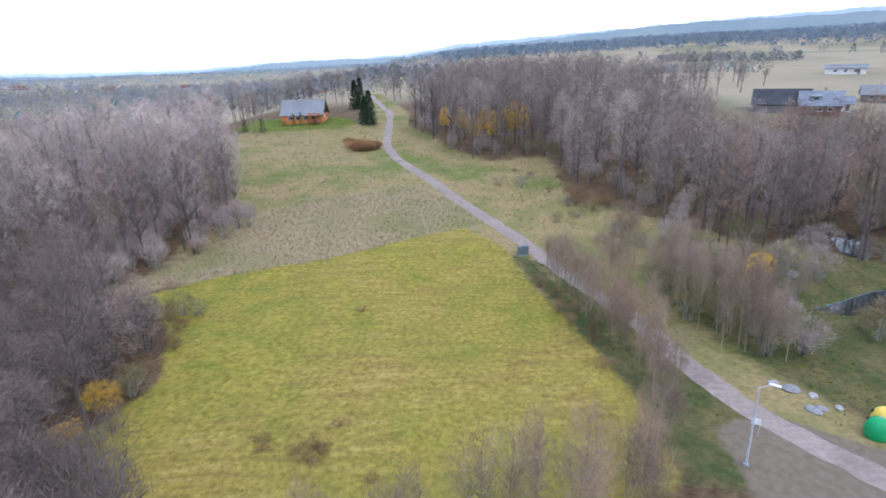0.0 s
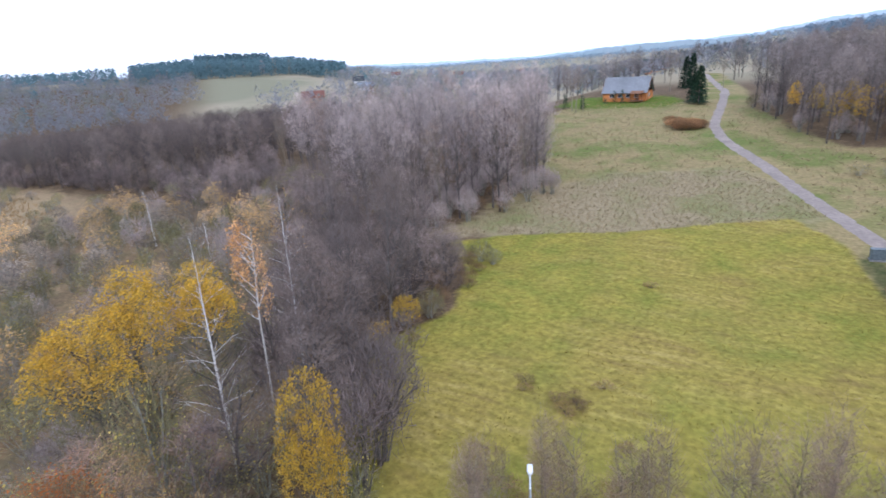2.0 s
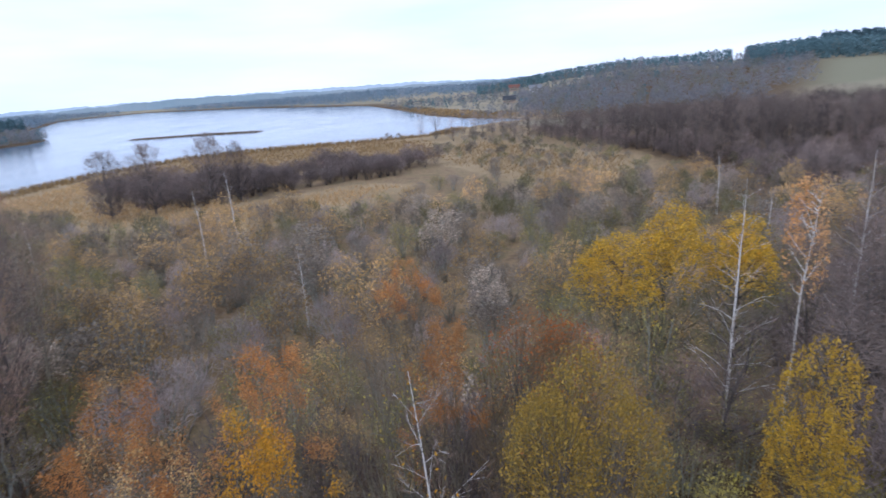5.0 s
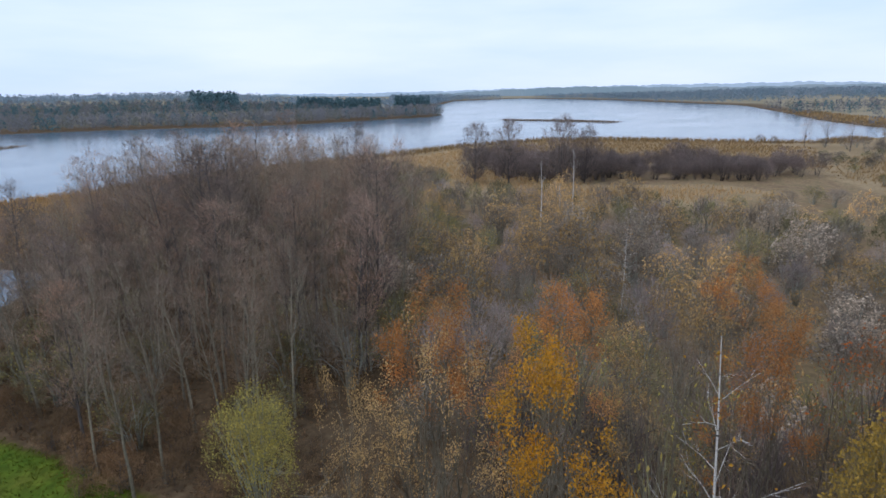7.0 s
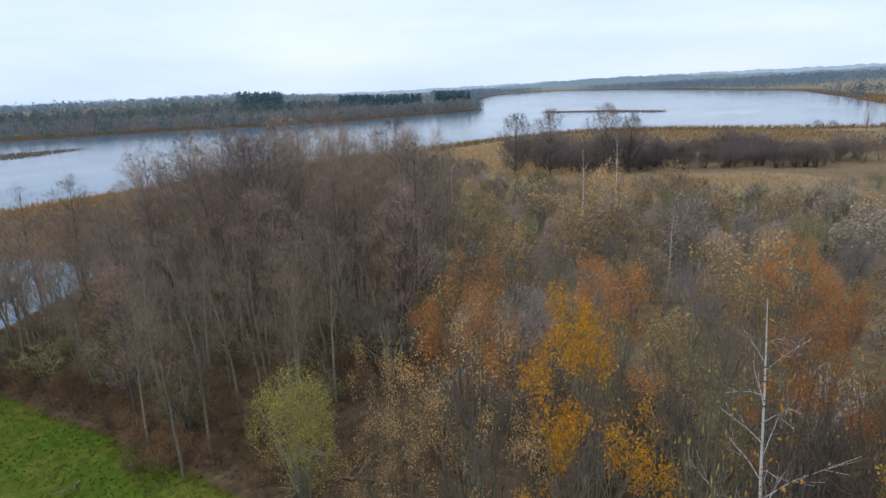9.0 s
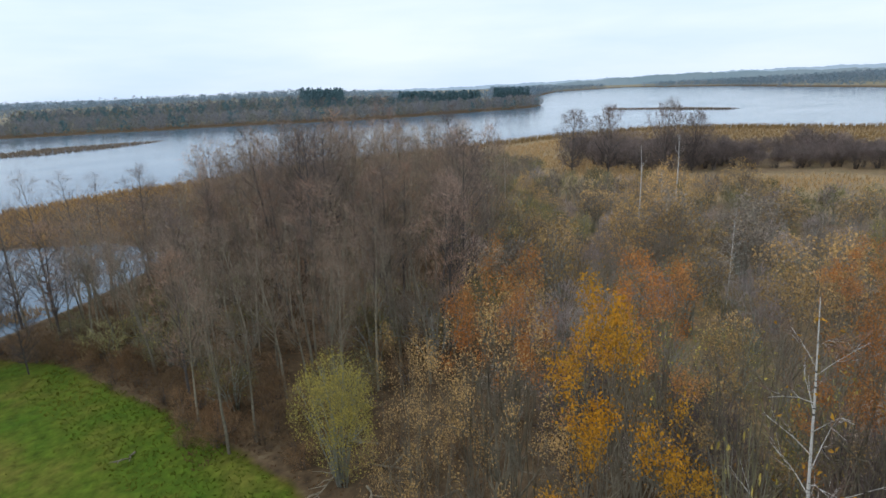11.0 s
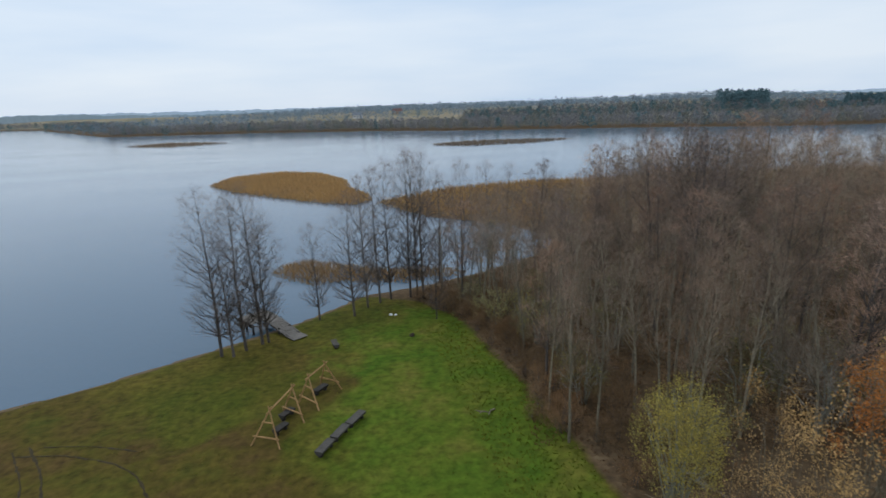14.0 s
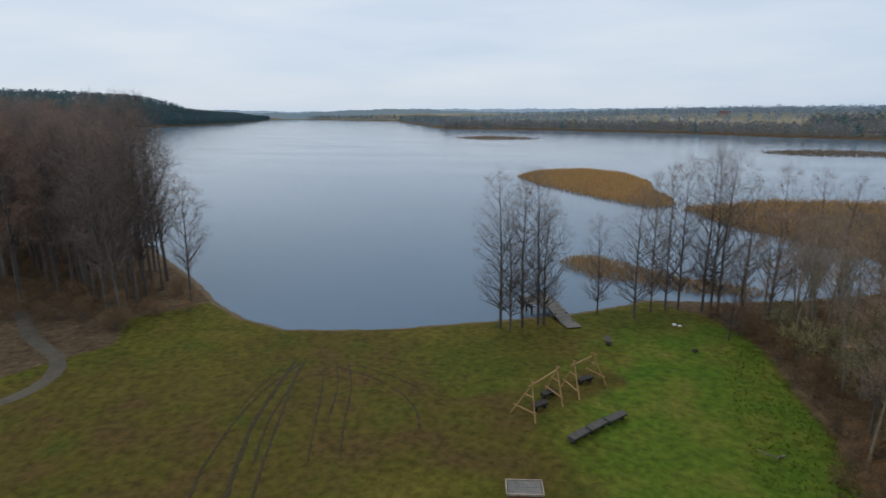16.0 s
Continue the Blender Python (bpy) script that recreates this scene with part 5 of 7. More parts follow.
# bushes under the tall woods
plant([(-60, 62), (-80, 80), (-110, 90), (-130, 66), (-112, 60), (-64, 58)], 4.6, 38, [ROUND, SHRUB_OLIVE, SHRUB_MAUVE], [3, 2, 2], (0.6, 0.95), 60, "round trees behind the field", "undergrowth", "round bare trees between wood and marsh")
plant(WOOD_WEST[:4] + [(-52, 100), (-60, 82), (-62, 70), (-54, 62)], 3.6, 31, [SHRUB_MAUVE, SHRUB_RED], [3, 1], (0.7, 1.1), 60, "bushes under the alders", "undergrowth", "bare bushes under tall alders")
plant(WOOD_NORTH, 6.0, 32, [SHRUB_MAUVE, SHRUB_RED, SHRUB_OLIVE], [3, 2, 1], (0.7, 1.2), 50, "bushes in the roadside wood", "undergrowth", "bare bushes under the roadside wood")
plant(WOOD_EAST, 5.5, 33, [SHRUB_MAUVE, SHRUB_OLIVE], [2, 1], (0.6, 1.1), 30, "bushes round the pools", "undergrowth", "bare bushes round dark pools", keep=lambda x, y: (inside(POOL, x, y) < -1) & (inside(POND, x, y) < -1.5))
plant([(40, 56), (46, 56), (60, 56), (66, 50), (50, 38), (40, 42)], 3.0, 34, [SHRUB_RED, SAPLING, SHRUB_OLIVE], [3, 2, 1], (0.8, 1.3), 50, "thicket beside the pond", "undergrowth", "brown thicket beside the pond")
for x, y, s in [(-1, 149, 0.85), (3, 141, 0.8), (7, 139, 0.9), (11, 141, 0.95), (15, 142.5, 0.95), (-5, 156, 0.8), (33, 60, 0.5), (13, 146, 1.0), (5, 145, 0.95)]:
    YELLOW.set_out(x, y, (0.62, s), 40 * x, int(x) % 2, "golden maples in the roadside wood", "small maple with golden leaves among bare trees")

plant([(20, 104), (27, 95), (34, 84), (30, 72), (24, 70), (16, 84), (6, 106), (0, 126), (12, 126)], 5.0, 36, [SHRUB_OLIVE, SHRUB_GREY, SHRUB_RED], [2, 2, 2], (0.3, 0.6), 60, "low bushes in the roadside meadow", "undergrowth", "low bushes in rough meadow", keep=lambda x, y: (along(ROAD, x, y) > 5) & (waves(x, y, 15, 12) > -0.2))

plant([(-12.2, -20), (-12, -27), (-18, -27), (-20, -16), (-13, -13)], 1.7, 37, [SHRUB_RED], [1], (0.35, 0.8), 40, "undergrowth below the willows", "undergrowth", "brown bare undergrowth", keep=lambda x, y: np.hypot(x + 12, y + 20.4) > 2.5)
# willow scrub of the marsh
plant([(-22, -30), (-24, 14), (-34, 26), (-48, 40), (-64, 58), (-112, 60), (-112, 24), (-96, 0), (-98, -40), (-84, -66), (-64, -60), (-46, -44)], 4.6, 8,
      [SHRUB_GREY, SHRUB_OLIVE, SHRUB_TAN, SHRUB_PALE, ALDER_RED, SHRUB_MAUVE], [4, 5, 3.2, 0.6, 0.0, 3], (0.75, 1.35), 230, "willow scrub of the marsh", "willow_scrub", "mixed grey and olive willow scrub in the marsh")
plant([(-112, 58), (-112, 24), (-100, 0), (-106, -20), (-130, 0), (-150, 10), (-205, -4), (-250, 20), (-210, 46), (-160, 58)], 8.0, 9,
      [SHRUB_GREY, SHRUB_OLIVE], [2, 2], (0.45, 0.8), 60, "low shrubs in the marsh meadow", "willow_scrub", "low scattered willow scrub in the reedy meadow")
plant([(-150, -96), (-128, -74), (-122, -56), (-132, -44), (-150, -14), (-170, 0), (-178, -12), (-160, -50), (-156, -84)], 3.2, 10,
      [SHRUB_DARK], [1], (0.6, 1.0), 70, "dark shrub belt by the lake", "lakeside_scrub", "dark belt of bare shrubs behind the lake reeds", taper=lambda x, y: 1 + 0.4 * float(waves(x, y, 22, 9)), keep=lambda x, y: waves(x, y, 13, 8) > -0.75)
plant([(-84, -66), (-62, -58), (-52, -74), (-60, -100), (-100, -110), (-120, -90), (-100, -66)], 5.0, 12,
      [SHRUB_GREY, SHRUB_TAN, SHRUB_OLIVE], [3, 2, 2], (0.8, 1.15), 60, "willow scrub of the marsh", "willow_scrub", "mixed willow scrub near the lake reeds")
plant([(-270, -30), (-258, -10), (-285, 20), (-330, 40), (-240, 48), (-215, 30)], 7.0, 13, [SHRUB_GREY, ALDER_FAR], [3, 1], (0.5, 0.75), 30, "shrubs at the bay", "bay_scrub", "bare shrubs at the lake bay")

# the tall willows just below
rng = np.random.RandomState(77)
for kind, x, y, tall, wide in [
    (GREY_TALL, -13.2, -10.0, 0.9, 0.72), (GREY_TALL, -15.4, -6.4, 0.9, 0.76), (TAN_TALL, -17.0, -3.2, 0.96, 0.75), (GREY_TALL, -16.6, -0.6, 0.91, 0.55),
    (SHRUB_DARK, -20, -11, 1.5, 0.9), (SHRUB_DARK, -21.5, -6, 1.5, 0.9), (SHRUB_OLIVE, -24, -9, 1.9, 1.2), (SHRUB_DARK, -22, -0.5, 1.5, 0.9), (SHRUB_OLIVE, -25, -3, 1.8, 1.1), (SHRUB_DARK, -13.6, 1.2, 1.5, 0.7), (SHRUB_DARK, -18.6, 1.2, 1.8, 0.9), (SHRUB_DARK, -19, 4.4, 1.8, 0.9),
    (TAN_TALL, -9.7, -7.6, 0.94, 0.66), (TAN_TALL, -8.6, -9.4, 0.86, 0.45), (GOLD_TALL, -10.3, -4.5, 0.95, 0.66), (SHRUB_OLIVE, -11.2, -2.0, 2.6, 0.6),
    (TAN_TALL, -15.9, 4.7, 0.97, 0.75), (RED_BALL, -15.5, 1.9, 1.18, 0.92), (OLIVE_BALL, -11.6, 3.1, 1.24, 0.85),
    (YELLOW, -16, 11.9, 1.14, 0.58), (LIME_BUSH, -14.6, 8.6, 1.5, 0.6), (LIME_BUSH, -13.2, -20.8, 1.18, 0.8), (SHRUB_OLIVE, -19.5, 9.3, 1.6, 0.9),
    (YELLOW_TOP, -33.5, 14.0, 1.06, 1.0), (YELLOW_TOP, -31.5, 10.2, 0.98, 0.9), (YELLOW_TOP, -32.5, 18, 1.0, 0.85), (YELLOW, -29, 35.5, 0.42, 0.5), (YELLOW, -30.5, 33.2, 0.28, 0.4),
    (ALDER_DARK, -22, 17, 0.72, 1.0), (SHRUB_DARK, -19.8, 18.5, 1.5, 1.1), (SHRUB_DARK, -21, 21.5, 1.6, 1.2), (SHRUB_DARK, -23.5, 26, 1.4, 1.2), (SHRUB_OLIVE, -18.6, 15.8, 1.2, 0.9), (ALDER_DARK, -24, 20.5, 0.7, 1.0), (ALDER_DARK, -26.5, 24, 0.74, 1.0), (ALDER_DARK, -23.5, 23, 0.62, 0.9), (ALDER_DARK, -24.5, 13.5, 0.66, 1.0),
    (ALDER_RED, -22.5, 9.5, 0.66, 1.0), (ALDER_RED, -25.5, 7, 0.68, 1.0), (SHRUB_OLIVE, -27.5, 5, 1.9, 1.1), (SHRUB_OLIVE, -31, 2, 1.6, 1.2), (SHRUB_OLIVE, -28, 11, 2.1, 1.1), (SHRUB_GREY, -33, -3, 1.6, 1.2),
    (SHRUB_PALE, -53.2, 3.3, 1.1, 0.95), (SHRUB_PALE, -62, -17, 1.5, 1.3), (SHRUB_PALE, -38, -27, 1.3, 1.2), (SHRUB_TAN, -35, -22.3, 1.75, 1.3), (SHRUB_TAN, -43, -32, 1.5, 1.4), (SHRUB_PALE, -75, 20, 1.3, 1.2),
    (SHRUB_PALE, -60, -24, 1.5, 1.2), (SHRUB_TAN, -56, -21, 1.6, 1.3), (SHRUB_TAN, -52, -25, 1.6, 1.2), (GREY_TALL, -33.5, -3, 0.74, 0.8), (SHRUB_PALE, -49, -5, 1.0, 0.7), (SHRUB_TAN, -45, -6, 1.6, 1.2),
    (BIRCH_TREE, -28.1, 15.7, 1.12, 1.0), (BIRCH_GOLD, -29.7, 20.4, 1.12, 0.9), (BIRCH_TREE, -34, 27, 1.15, 0.9),
    (SNAG, -66.5, -30.7, 1.2, 0.9), (SNAG, -83, -32.8, 1.2, 0.9), (SNAG, -77, -32.5, 0.75, 0.8), (SNAG, -87, 44, 0.9, 0.9), (SNAG, -71, -56, 0.9, 0.9), (BIRCH_TREE, -52, -15, 0.62, 0.6),
    (SNAG, -66, 40, 0.8, 0.7), (ASPEN, -10, -52.5, 0.9, 1.0),
]:
    kind.set_out(x, y, (wide, tall), rng.uniform(0, 360), rng.randint(len(kind.shapes)), "single trees and bushes below the viewpoint")

BIRCH_TREE.set_out(-12.2, -0.3, (0.85, 1.05), 0, 1, "single trees and bushes below the viewpoint", lean=(3.6, 3.0))

plant([(44, -36), (48, -40), (56, -43), (70, -50), (90, -56), (90, -26), (64, -22), (54, -29), (46, -30)], 2.4, 39, [SHRUB_RED], [1], (0.4, 0.9), 24, "undergrowth on the headland", "undergrowth", "brown bare undergrowth below headland alders")
# trees on the shore of the bathing lawn
for x, y, tall, wide in [(15.0, -46.2, 1.1, 1.0), (13.9, -45.9, 0.85, 0.9), (13.1, -47.1, 1.1, 1.05), (11.9, -48.2, 1.1, 1.0), (11.4, -48.5, 0.9, 0.9), (7.3, -53.5, 0.75, 0.7), (3.8, -53.8, 0.95, 1.0),
                         (2.5, -56.1, 1.05, 0.8), (1.2, -57.2, 1.1, 0.85), (0, -58.2, 1.15, 0.9), (-2.2, -58.5, 1.22, 1.0), (-3.6, -57.6, 1.2, 1.0), (-3.0, -59.2, 1.2, 0.9), (-4.4, -50.3, 0.6, 0.5),
                         (-9, -66, 1.1, 0.9), (-13, -69, 1.05, 0.9), (-16, -71.5, 1.0, 1.0), (-6, -64, 1.0, 0.9)]:
    SHORE_TREE.set_out(x, y, (wide * 1.1, tall * 1.06), rng.uniform(0, 360), rng.randint(3), "alders along the bathing shore")
for x, y, tall, wide in [(-114.5, -70.6, 0.95, 1.6), (-119, -63.6, 1.0, 1.7), (-125, -53, 1.05, 1.9), (-127, -47.5, 0.9, 1.4)]:
    BROAD.set_out(x, y, (wide * 0.66, tall * 1.3), rng.uniform(0, 360), rng.randint(2), "alders at the reed bank")

# thin trees beside the road and under the street lamps
for (x, y), tall in zip([(10.5, 69.5), (11.5, 66.5), (12.3, 63), (13.2, 60), (14, 57), (14.4, 54), (14.6, 51), (14.8, 48.5), (15.6, 46), (16, 43), (16.4, 40.5), (17, 52), (18.5, 62), (22, 60), (24, 56),
                         (25, 52), (26, 48.5), (24.5, 62), (28, 57), (30, 52), (29, 47), (27, 66), (22, 72), (19, 70)], [0.8, 0.9, 0.95, 1, 0.9, 1.05, 1, 0.9, 0.85, 0.75, 0.7, 0.9, 1, 1.1, 1.1, 1.2, 1.0, 1.2, 1.2, 1.1, 1, 1.2, 1.1, 1.0]):
    for k in range(5):
        SAPLING.set_out(x + rng.uniform(-1.6, 1.6), y + rng.uniform(-1.6, 1.6), (rng.uniform(0.8, 1.3), tall * rng.uniform(0.75, 1.15)), rng.uniform(0, 360), rng.randint(3), "saplings beside the road")
for x, y, tall in [(2.8, 23, 1.45), (0, 23.2, 1.3), (1.4, 24.5, 1.2), (4.5, 22, 1.25), (6.5, 24.5, 1.2), (-3.5, 21, 1.2), (-7.2, 20, 1.15), (-10.9, 18.2, 1.25), (-9, 21.5, 1.0), (-5, 22.5, 1.05), (9, 27, 1.0), (11, 30, 0.9),
                   (8, 31, 0.9), (12.5, 33, 0.85), (10, 25, 1.1), (14, 34.5, 0.8), (-13, 19.5, 0.9)]:
    for k in range(2):
        SAPLING.set_out(x + rng.uniform(-0.6, 0.6), y + rng.uniform(-0.5, 0.5), (rng.uniform(1.0, 1.5), tall * rng.uniform(0.85, 1.08)), rng.uniform(0, 360), rng.randint(3), "thin trees along the lower field edge", "thin bare tree at the lower edge of the field")
plant([(-14, 17), (-14, 25), (-2, 25.5), (8, 26.5), (13, 33), (15, 31), (10, 22), (0, 18)], 2.3, 15, [SHRUB_RED], [1], (0.5, 1.0), 24, "undergrowth at the lower field edge", "undergrowth", "brown bare undergrowth")
plant([(7, 68), (10.5, 52), (13, 40), (15.5, 39), (15, 50), (12.5, 62), (9.5, 71)], 3.2, 16, [SHRUB_RED], [1], (0.4, 0.7), 60, "undergrowth beside the road", "undergrowth", "brown bare undergrowth")
plant([(-8.5, -28), (-8.8, -40), (-6, -51), (-1, -58), (-6, -58), (-13, -42), (-15, -26)], 1.7, 17, [SHRUB_RED], [1], (0.4, 0.85), 80, "undergrowth at the lawn edge", "undergrowth", "brown bare undergrowth")
plant(WOOD_POINT, 2.6, 23, [SHRUB_RED, SHRUB_OLIVE], [12, 1], (0.5, 1.1), 60, "undergrowth in the lakeside wood", "undergrowth", "brown bare undergrowth below slender trees")
plant([(24, 66), (30, 78), (36, 70), (46, 66), (40, 62), (36, 54), (32, 44), (26, 46), (22, 56)], 3.4, 24, [SHRUB_MAUVE, SHRUB_OLIVE, SAPLING, SHRUB_GREY], [3, 1.5, 4, 2], (0.8, 1.3), 60, "bushes between road and pond", "undergrowth", "grey bushes between the road and the pond",
      keep=lambda x, y: along(ROAD, x, y) > 3.5)
plant([(-32, 58), (-30, 46), (-27.5, 34), (-27, 27), (-31, 30), (-34, 46), (-41, 60)], 2.2, 18, [SHRUB_RED, SHRUB_OLIVE], [4, 1], (0.4, 0.7), 60, "bushes at the field edge", "undergrowth", "brown bare undergrowth")
plant([(17, 103), (22, 100), (26, 96), (24, 92), (18, 97)], 2.4, 19, [SHRUB_RED], [1], (0.9, 1.3), 20, "bushes at the meadow", "undergrowth", "brown undergrowth")
plant([(-29, 146), (-22, 146), (-22, 153), (-33, 155)], 2.2, 20, [RUST_BUSH], [1], (0.7, 1.1), 20, "rust bushes near the house", "undergrowth", "rust-coloured bushes near the house")
for x, y, h in [(-31.1, 186.1, 1.15), (-33, 190, 0.9), (-44.8, 236, 1.2), (-42, 233, 1.3)]:
    SPRUCE.set_out(x, y, (1.15, h), rng.uniform(0, 360), rng.randint(2), "spruces near the house")
for x, y, h in [(-57.5, 189, 1.2), (-55, 189.2, 1.3), (-70.5, 178.5, 1.25), (-64.5, 178, 1.25), (-60.5, 188.6, 0.5)]:
    THUJA.set_out(x, y, (1.6 if h > 1.2 and x < -60 else 1.1, h), 0, 0, "thujas round the log house")
for x, y in [(-64.5, 172), (-66.5, 174), (-62.6, 173.5), (-46, 215), (-30, 225)]:
    ASPEN.set_out(x, y, (1.3, 1.0), rng.uniform(0, 360), rng.randint(3), "bare trees near the house")
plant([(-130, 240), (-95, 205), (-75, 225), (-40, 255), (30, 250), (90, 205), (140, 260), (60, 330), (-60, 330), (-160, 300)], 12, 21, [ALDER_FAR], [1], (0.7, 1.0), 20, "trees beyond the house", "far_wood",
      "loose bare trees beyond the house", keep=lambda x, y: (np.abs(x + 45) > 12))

# ---- far woods ----
def far_trees(name, x, y, tall, wide, mats, label, seed, pine=0.0, bits=16, trunk=False):
    """Many far trees in one mesh: loose crowns of tilted slivers over a short trunk."""
    rng = np.random.RandomState(seed)
    n = len(x)
    bits = int(bits * (3.2 if pine > 0.8 else 2.0))
    z = height(x, y)
    h = tall * (rng.uniform(0.86, 1.06, n) if pine > 0.8 else rng.uniform(0.7, 1.15, n))
    is_pine = rng.uniform(size=n) < pine
    k = bits
    g = rng.uniform(0.08, 1, (n, k))
    a = rng.uniform(0, 6.28, (n, k))
    cone = np.where(is_pine[:, None], (1.02 - g) ** 0.8, np.sin(np.clip(g * 1.02, 0, 1) * np.pi) ** 0.6)
    r = wide * cone * np.sqrt(rng.uniform(0.15, 1, (n, k))) * rng.uniform(0.7, 1.3, (n, 1))
    at = np.stack([x[:, None] + r * np.cos(a), y[:, None] + r * np.sin(a), z[:, None] + h[:, None] * g * 0.95], -1).reshape(-1, 3)
    up = np.where(np.repeat(is_pine, k)[:, None], [[0, 0, -0.6]], [[0, 0, 1.3]])
    way = unit(np.stack([np.cos(a), np.sin(a), 0 * a], -1).reshape(-1, 3) * 0.6 + up + rng.normal(0, 0.35, (n * k, 3)))
    ln = np.repeat(h, k) * rng.uniform(0.1, 0.24, n * k) * (0.68 if pine > 0.8 else 0.9)
    v, f = slivers(rng, at, way, ln, ln * np.where(np.repeat(is_pine, k), 0.7, 0.5))
    idx = np.repeat(np.where(is_pine, 0, 1 + (rng.uniform(size=n) < 0.3)), k)
    return tagged(new(name, mesh_of(name, v, f, mats, idx)), label, "forest", kind="stuff")


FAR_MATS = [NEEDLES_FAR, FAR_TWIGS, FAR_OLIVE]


# The blue-grey of distant haze is put into these hill woods' colours.
HAZED_HILL_MATS = [foliage("haze_tinted_hill_pines", (0.125, 0.18, 0.225), (0.155, 0.21, 0.25), scale=0.01, vary=0.2), foliage("haze_tinted_hill_crowns", (0.185, 0.22, 0.26), (0.215, 0.25, 0.285), scale=0.01, vary=0.2)] * 2


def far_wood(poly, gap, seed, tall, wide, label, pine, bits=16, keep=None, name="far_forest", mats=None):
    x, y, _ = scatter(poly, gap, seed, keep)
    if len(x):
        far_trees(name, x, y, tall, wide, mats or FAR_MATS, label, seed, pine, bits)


def fan(az0, az1, r0, r1, steps=8):
    """A sector of the land between two headings and two distances."""
    a = np.radians(np.linspace(az0, az1, steps))
    return [(-r0 * math.sin(t), r0 * math.cos(t)) for t in a] + [(-r1 * math.sin(t), r1 * math.cos(t)) for t in a[::-1]]


dry = lambda x, y: -inside(LAKE, x, y) > 1.5
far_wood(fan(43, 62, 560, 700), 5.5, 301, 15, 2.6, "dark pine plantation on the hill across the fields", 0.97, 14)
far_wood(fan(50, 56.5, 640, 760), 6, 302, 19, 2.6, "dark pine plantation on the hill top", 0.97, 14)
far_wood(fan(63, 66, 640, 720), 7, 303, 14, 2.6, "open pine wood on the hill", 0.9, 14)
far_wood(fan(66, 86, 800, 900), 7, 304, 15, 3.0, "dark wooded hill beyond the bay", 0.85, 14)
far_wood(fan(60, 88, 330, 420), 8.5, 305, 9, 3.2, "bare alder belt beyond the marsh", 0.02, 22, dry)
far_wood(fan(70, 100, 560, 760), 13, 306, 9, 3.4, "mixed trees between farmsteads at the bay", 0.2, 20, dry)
far_wood(fan(80, 130, 1000, 1900), 17, 307, 15, 9, "distant mixed woods beyond the lake", 0.5, 16, dry, mats=HAZED_HILL_MATS)
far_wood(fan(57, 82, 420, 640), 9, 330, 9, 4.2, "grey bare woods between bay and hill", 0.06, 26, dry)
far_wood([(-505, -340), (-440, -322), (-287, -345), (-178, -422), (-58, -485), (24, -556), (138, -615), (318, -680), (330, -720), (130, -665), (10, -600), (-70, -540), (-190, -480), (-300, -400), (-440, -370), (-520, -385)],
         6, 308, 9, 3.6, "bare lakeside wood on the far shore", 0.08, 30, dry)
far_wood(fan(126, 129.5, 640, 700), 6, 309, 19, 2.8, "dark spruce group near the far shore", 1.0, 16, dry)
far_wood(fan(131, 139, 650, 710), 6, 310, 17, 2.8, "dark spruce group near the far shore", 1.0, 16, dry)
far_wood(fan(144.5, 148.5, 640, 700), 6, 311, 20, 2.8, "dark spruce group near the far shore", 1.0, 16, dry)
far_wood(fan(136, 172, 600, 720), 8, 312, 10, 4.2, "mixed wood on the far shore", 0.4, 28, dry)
far_wood(fan(128, 215, 740, 1300), 20, 313, 12, 7, "mixed woods and hedges beyond the lake", 0.45, 18, dry, mats=HAZED_HILL_MATS)
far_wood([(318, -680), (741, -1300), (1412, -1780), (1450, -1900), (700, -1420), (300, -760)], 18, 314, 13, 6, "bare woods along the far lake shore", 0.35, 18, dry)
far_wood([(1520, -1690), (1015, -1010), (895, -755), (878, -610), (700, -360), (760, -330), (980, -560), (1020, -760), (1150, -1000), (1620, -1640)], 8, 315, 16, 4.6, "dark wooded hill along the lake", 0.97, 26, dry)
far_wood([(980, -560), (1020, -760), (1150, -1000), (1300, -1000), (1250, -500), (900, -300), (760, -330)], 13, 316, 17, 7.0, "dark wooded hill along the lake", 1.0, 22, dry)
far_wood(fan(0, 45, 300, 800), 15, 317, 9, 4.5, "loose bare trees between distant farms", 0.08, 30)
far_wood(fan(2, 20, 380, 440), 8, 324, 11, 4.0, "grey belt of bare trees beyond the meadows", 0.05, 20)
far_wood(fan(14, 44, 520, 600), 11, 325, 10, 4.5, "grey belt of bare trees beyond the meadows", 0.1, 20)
far_wood(fan(0, 46, 850, 2000), 30, 318, 10, 14, "distant woods on the plain", 0.35, 16, mats=HAZED_HILL_MATS)
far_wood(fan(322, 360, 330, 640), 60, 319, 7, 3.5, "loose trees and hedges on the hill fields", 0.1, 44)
far_wood(fan(318, 362, 690, 1000), 15, 328, 13, 6, "wooded ridge above the fields", 0.4, 20, mats=HAZED_HILL_MATS)
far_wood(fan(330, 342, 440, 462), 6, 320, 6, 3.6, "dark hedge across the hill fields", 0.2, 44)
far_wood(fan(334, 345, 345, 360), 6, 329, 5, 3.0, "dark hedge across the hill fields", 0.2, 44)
far_wood(fan(318, 362, 1000, 1750), 30, 321, 12, 12, "wooded ridge above the fields", 0.45, 16, mats=HAZED_HILL_MATS)
far_wood(fan(40, 52, 290, 420), 13, 322, 8, 3.6, "bare garden trees round the village", 0.05, 22)
far_wood(fan(248, 318, 150, 500), 15, 323, 13, 4.0, "bare wood behind the viewpoint", 0.15, 16, dry)

